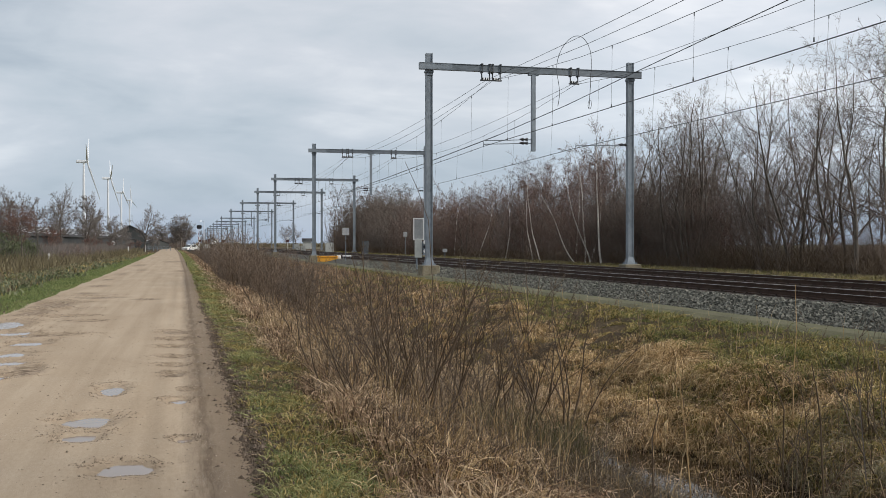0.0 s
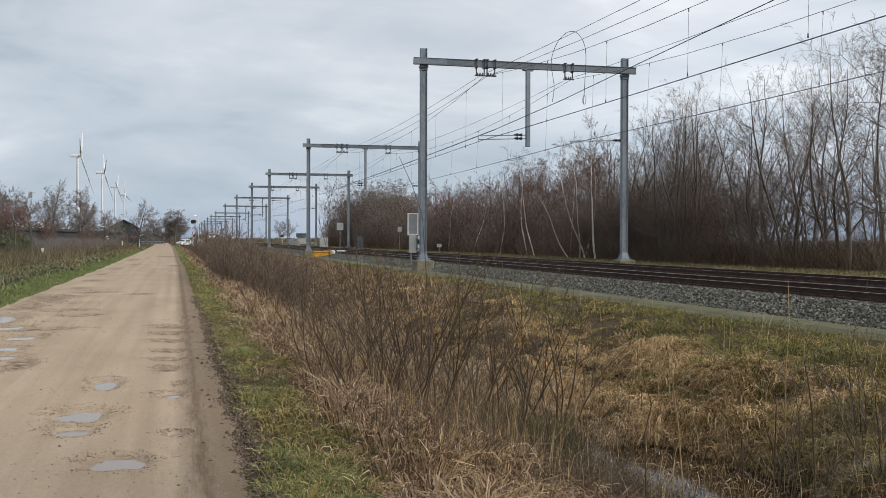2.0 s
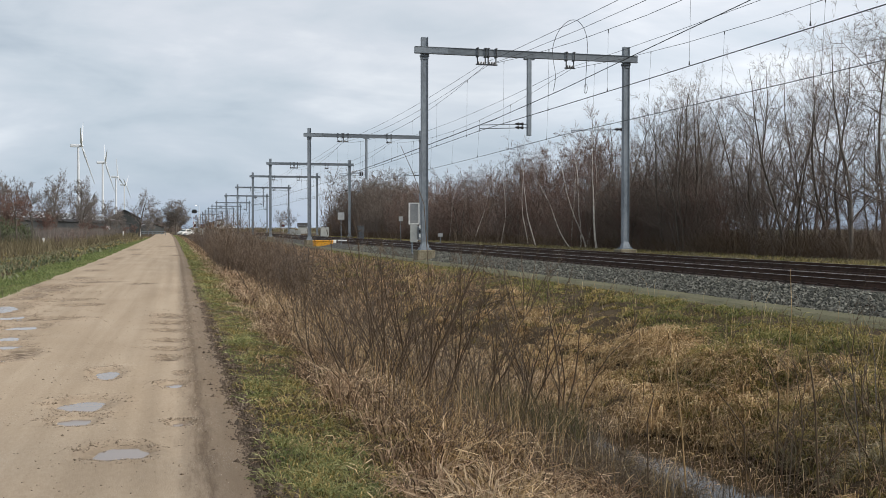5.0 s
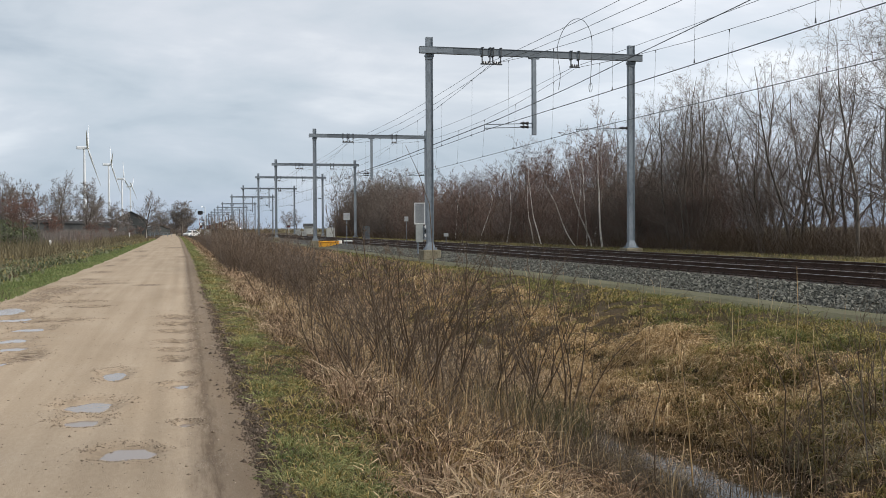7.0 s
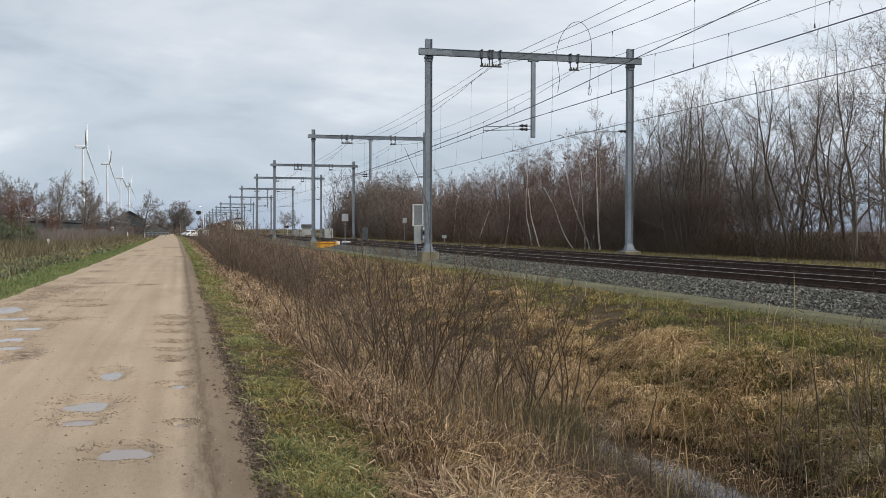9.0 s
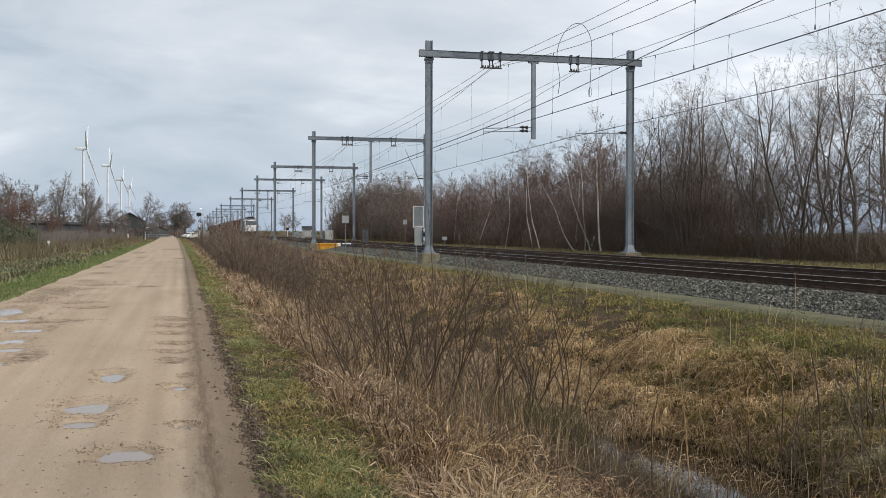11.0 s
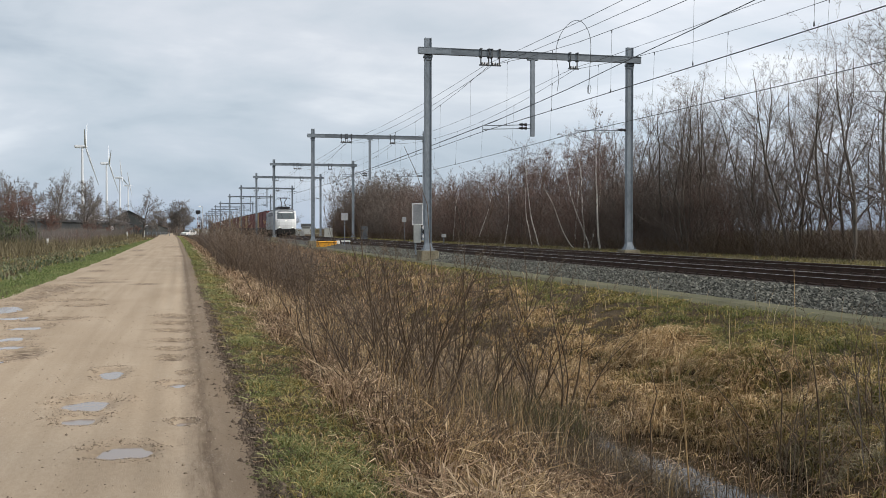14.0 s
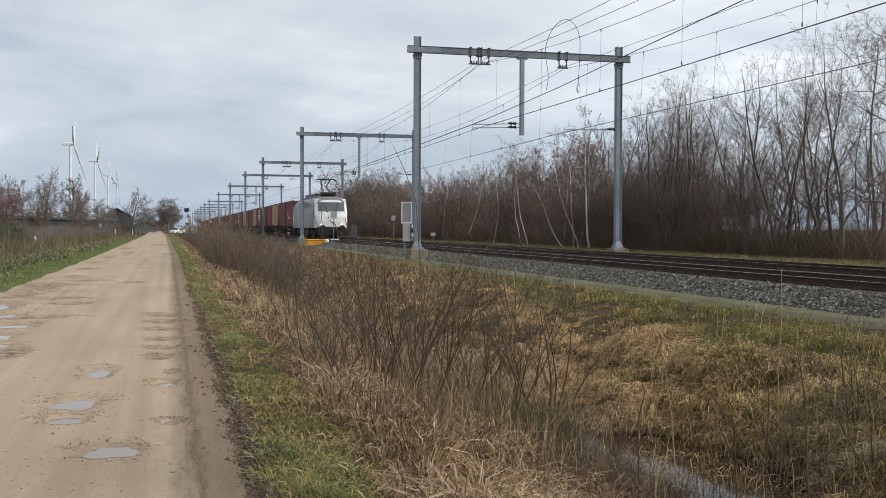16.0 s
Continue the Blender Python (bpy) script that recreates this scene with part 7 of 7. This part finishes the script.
def build_shed(at, length, width, eave, ridge, rz, label, cladding=M_SHED):
    g = thing("farm_shed", at, label, "shed", "sheds across the road", rz=rz)
    hw = width / 2
    bm = bmesh.new()
    for s in (-1, 1):
        box(bm, s * hw - 0.1, s * hw + 0.1, 0, length, -0.2, eave)
    for y in (0, length):
        vs = [bm.verts.new(p) for p in ((-hw, y, -0.2), (hw, y, -0.2), (hw, y, eave), (0, y, ridge), (-hw, y, eave))]
        bm.faces.new(vs)
    bmesh.ops.recalc_face_normals(bm, faces=bm.faces)
    part("wall", bm, cladding, g)
    tilt = math.atan2(ridge - eave, hw)
    for s in (-1, 1):
        bm = bmesh.new()
        vs = [(s * (hw + 0.4), -0.3, eave - 0.4 * math.tan(tilt)), (s * (hw + 0.4), length + 0.3, eave - 0.4 * math.tan(tilt)), (0, length + 0.3, ridge), (0, -0.3, ridge)]
        f = bm.faces.new([bm.verts.new(p) for p in vs])
        bmesh.ops.solidify(bm, geom=[f], thickness=-0.12)
        roof = part("roof", bm, M_SHEDROOF, g)
        for k in range(int(length / 4.5)):
            y = 2 + k * 4.5
            bm = bmesh.new()
            a, b = 0.12, 0.9
            pts = [(s * hw * b, y, ridge - (ridge - eave) * b + 0.15), (s * hw * b, y + 1.8, ridge - (ridge - eave) * b + 0.15), (s * hw * a, y + 1.8, ridge - (ridge - eave) * a + 0.15), (s * hw * a, y, ridge - (ridge - eave) * a + 0.15)]
            f = bm.faces.new([bm.verts.new(p) for p in pts])
            bmesh.ops.solidify(bm, geom=[f], thickness=0.06)
            part("roof_light", bm, M_SKYLIGHT, roof, "pale translucent roof light")
    return g


build_shed((-25.5, 118, 0), 92, 12, 2.7, 4.2, -6, "long low dark grey farm shed with pale roof lights")
build_shed((-11.0, 216, 0), 20, 5.8, 3.9, 5.5, 3, "dark grey gabled farm shed")
build_shed((39.4, 330, 0.0), 2.8, 2.6, 2.6, 3.5, 84, "small pale shed in the fields beyond the tracks", M_CABINET)
build_shed((-8.5, 330, 0), 30, 10, 1.9, 3.1, 50, "distant grey farm shed with pale roof lights")


def build_left_trees():
    g = "trees across the road"
    dense = dict(ROUND, kids=[30, 14, 10], least=0.012, wobble=[0.06, 0.10, 0.08, 0.08])
    slim = dict(dense, angle=[40, 42, 44], ratio=[0.40, 0.42, 0.5])
    kinds = [build_tree("tree", 200, 8.0, 0.16, dense, M_BARK, M_TWIG_PALE, "bare broad-crowned tree beside the road", "tree", g),
             build_tree("tree", 201, 7.5, 0.10, slim, M_BARK, M_TWIG_PALE, "bare slender young tree beside the road", "tree", g),
             build_tree("beech_tree", 202, 6.0, 0.10, ROUND, M_BARK, M_TWIG_RED, "small tree holding dry brown leaves", "tree", g, leaves=M_LEAVES),
             build_tree("tree", 203, 7.5, 0.12, slim, M_BARK, M_TWIG_PALE, "bare tree with a few dry brown leaves", "tree", g, leaves=None),
             build_tree("oak_tree", 204, 8.4, 0.26, OAK, M_BARK, M_TWIG_PALE, "old broad bare oak at the end of the road", "tree", g)]
    rows = [(0, -17.4, 150, 1.06), (1, -15.5, 118, 0.82), (3, -12.8, 140, 0.98), (3, -13.8, 165, 0.85), (1, -11.0, 160, 0.72), (0, -6.9, 182, 0.92), (4, -1.5, 300, 1.0), (4, -3.0, 306, 0.66), (4, -0.2, 306, 0.7), (2, -13.4, 92, 0.72), (2, -15.9, 110, 0.90),
            (1, -14.6, 84, 0.6), (1, -18.5, 112, 0.8), (3, -19.6, 122, 0.8), (3, -15.2, 137, 0.85), (0, -12.0, 134, 0.72), (0, -10.4, 166, 0.62), (0, -9.4, 240, 0.5), (0, -7.6, 250, 0.45), (3, -6.6, 262, 0.42), (0, -22, 138, 1.0), (0, -14.9, 185, 0.8), (1, -10.2, 172, 0.62), (3, -9.6, 178, 0.6), (1, -13.0, 150, 0.7),
            (0, 31, 330, 0.85), (0, 36, 345, 1.0), (4, -8, 340, 0.8), (0, -14, 330, 0.6), (3, 6, 380, 0.8), (0, 10, 420, 0.9), (4, -20, 420, 0.8), (0, -30, 260, 0.9), (3, -36, 240, 0.9), (2, -12.3, 104, 0.55), (2, -11.3, 130, 0.42), (2, -10.6, 152, 0.36), (2, -12.6, 160, 0.4), (2, -9.2, 186, 0.36), (2, -8.6, 200, 0.4), (2, -15.2, 128, 0.45)]
    scatter(kinds, [(k, x, y, -0.05, (i * 77) % 360, s) for i, (k, x, y, s) in enumerate(rows)])
    hedges = [build_bush("shrub", 210 + i, 12, 2.0, 0.7, 0.015, THICKET, M_TWIG_RED, "brown bare hedge shrub beyond the verge", "shrub", "shrubs across the road") for i in range(2)]
    rng = random.Random(5)
    scatter(hedges, [(rng.randrange(2), rng.uniform(-20, -9.5), rng.uniform(85, 190), -0.12, rng.uniform(0, 360), rng.uniform(0.5, 1.0)) for _ in range(22)])
    brush("undergrowth", "thin faded scrub across the road", 77, 15000, -26, -8.0, 60, 215, (0.4, 1.3), (0.010, 0.022), M_WEED, 1.0, -0.1, 0.3, 0.3)
    brush("undergrowth", "brown hedge of bare stems in front of the shed", 80, 26000, -21, -10.0, 96, 212, (0.8, 2.1), (0.010, 0.020), M_TWIG_PALE, 1.0, -0.1, 0.3, 0.5)
    brush("far_woods", "far line of bare trees on the horizon", 78, 9000, -260, 0, 430, 640, (2, 5), (0.04, 0.10), M_TWIG, 1.0, 0.0, 0.25, 4)
    brush("far_woods", "far line of bare trees on the horizon", 79, 7000, 5, 210, 480, 700, (1, 2.6), (0.05, 0.12), M_WEED, 1.0, 0.0, 0.5, 1.2)
    rngn = np.random.default_rng(9)
    bushes = []
    for i, (x, y, w, h) in enumerate(((-15.5, 80, 2.4, 2.4), (-18.6, 84, 2.6, 2.8), (-14.2, 97, 1.6, 1.9), (-21.5, 92, 2.6, 3.0), (-16.8, 104, 2.0, 2.6))):
        n = 1700
        p = rngn.normal(0, 1, (n, 3))
        p /= np.linalg.norm(p, axis=1, keepdims=True)
        lump = 1 + 0.25 * np.sin(5 * p[:, 0] + i) * np.sin(4 * p[:, 1]) + rngn.normal(0, 0.10, n)
        r = rngn.uniform(0.55, 1.0, n) ** 0.5 * lump
        me = blade_mesh("crown", p[:, 0] * r * w, p[:, 1] * r * w, h * 0.5 + p[:, 2] * r * h * 0.55, rngn.uniform(0.12, 0.25, n), rngn.uniform(0.06, 0.12, n), rngn.uniform(0.3, 1.5, n), M_EVERGREEN, rngn)
        g = thing("evergreen_shrub", (x, y, -0.1), "dense dark evergreen shrub beyond the fence", "shrub", "evergreen shrubs across the road")
        crown = new("crown", me)
        crown.parent = g
        crown["kind"] = "stuff"
        bm = bmesh.new()
        cyl(bm, (0, 0, -0.1), (0.05, 0, h * 0.7), 0.06, 0.03, 7)
        part("trunk", bm, M_BARK, g)


build_left_trees()


def build_left_fence():
    g = thing("fence", (0, 0, 0), "weathered wooden post and rail fence in rough grass", "fence")
    pts = [(-11.2 - 0.9 * k, 62 + 3.2 * k) for k in range(10)]
    for i, (x, y) in enumerate(pts):
        bm = bmesh.new()
        box(bm, x - 0.06, x + 0.06, y - 0.06, y + 0.06, -0.3, 1.0, 0.01)
        part("post", bm, M_WOODPOST, g)
        if i:
            bm = bmesh.new()
            for z in (0.45, 0.85):
                cyl(bm, (*pts[i - 1], z), (x, y, z), 0.04, sides=6)
            part("rail", bm, M_WOODPOST, g)
    rows = [(-11.4, 93, 0.85, "short white marker post in the weeds"), (-8.8, 168, 1.3, "white marker post beside the road"), (-7.6, 205, 1.6, "white marker post beside the road")]
    for x, y, h, label in rows:
        bm = bmesh.new()
        box(bm, -0.09, 0.09, -0.06, 0.06, -0.3, h, 0.02)
        box(bm, -0.095, 0.095, -0.065, 0.065, h - 0.25, h - 0.12)
        ob = part("marker_post", bm, M_WHITE)
        ob.location = (x, y, -0.05)
        tagged(ob, label, "marker post", "marker posts along the road")


build_left_fence()


def build_bale():
    """A white wrapped bale lying in the weeds, and a round sign on a post."""
    g = thing("wrapped_bale", (-13.6, 165, -0.1), "white plastic-wrapped bale in the weeds", "bale", rz=20)
    bm = bmesh.new()
    cyl(bm, (-0.7, 0, 0.6), (0.7, 0, 0.6), 0.6, sides=20)
    bmesh.ops.bevel(bm, geom=[e for e in bm.edges if len(e.link_faces) == 2 and e.calc_face_angle() > 1], offset=0.12, segments=2, affect="EDGES")
    part("wrapping", bm, M_WHITE, g)
    g = thing("road_sign", (-11.2, 170, 0), "white round road sign seen from the front", "road sign")
    bm = bmesh.new()
    cyl(bm, (0, 0, -0.2), (0, 0, 2.0), 0.04, sides=8)
    part("post", bm, M_STEEL, g)
    bm = bmesh.new()
    cyl(bm, (0, -0.05, 1.75), (0, -0.08, 1.75), 0.32, sides=20)
    part("plate", bm, M_WHITE, g)


build_bale()


# ---- wind turbines ----
M_TURBINE = mat("white_turbine_paint", [(0.60, 0.625, 0.65), (0.66, 0.685, 0.71)], big=0.02, fine=0.2, rough=0.5, bump=0)
ROTORS = []


def build_turbine(x, y, hub, blade, yaw, phase):
    g = thing("wind_turbine", (x, y, 0), "tall white three-bladed wind turbine on the horizon", "wind turbine", "wind turbines", rz=yaw)
    bm = bmesh.new()
    cyl(bm, (0, 0, -1), (0, 0, hub - 1.5), 2.6, 1.3, 24)
    part("tower", bm, M_TURBINE, g)
    bm = bmesh.new()
    box(bm, -1.9, 1.9, -3.0, 10.0, hub - 2.0, hub + 2.0, 0.6)
    part("nacelle", bm, M_TURBINE, g)
    rotor = new("rotor")
    rotor.parent = g
    rotor.matrix_basis = pose(0, -4.6, hub, -11) @ pose(0, 0, 0, 0, phase)
    bm = bmesh.new()
    cyl(bm, (0, 1.6, 0), (0, -1.0, 0), 1.8, 1.4, 16)
    cyl(bm, (0, -1.0, 0), (0, -2.2, 0), 1.4, 0.3, 16)
    part("spinner", bm, M_TURBINE, rotor)
    for k in range(3):
        a = radians(120 * k)
        turn = Matrix.Rotation(a, 4, "Y") @ Matrix.Rotation(radians(6), 4, "X")
        rings = []
        for r, c, th, tw in ((1.0, 1.1, 1.0, 92), (5, 1.3, 0.8, 96), (11, 1.8, 0.55, 101), (blade * 0.5, 1.2, 0.35, 104), (blade * 0.8, 0.75, 0.2, 106), (blade, 0.4, 0.06, 106)):
            t = radians(tw)
            pts = [(-c * 0.6, 0), (0, th), (c, 0), (0, -th)]
            rings.append([tuple(turn @ Vector((px * math.cos(t) - py * math.sin(t), px * math.sin(t) + py * math.cos(t), r))) for px, py in pts])
        loft("blade", rings, M_TURBINE, rotor)
    return rotor


for px, dist, hub, blade, yaw, phase in ((-5.25, 1450, 113, 54, 91, 50), (-4.03, 1850, 115.5, 54, 95, 50), (-3.36, 2340, 115, 40, 84, 30), (-2.93, 2800, 117, 38, 80, 0)):
    rotor = build_turbine(math.tan(radians(px)) * dist, dist, hub, blade, yaw, phase)
    ROTORS.append((rotor, hub, phase))


def motions():
    times = [0.5 * k for k in range(33)]
    offset = 0.0
    for ob, length in [(LOCO, 19.2)] + [(w, WAGON) for w in WAGONS]:
        walk(ob, [(t, train_pose(FRONT_AT_END + SPEED * (16 - t) + offset)) for t in times])
        offset += length
    for (rotor, hub, phase), speed in zip(ROTORS[2:], (66.0, 58.0)):
        walk(rotor, [(t, pose(0, -4.6, hub, -11) @ pose(0, 0, 0, 0, phase + speed * t)) for t in times[::2]])


motions()
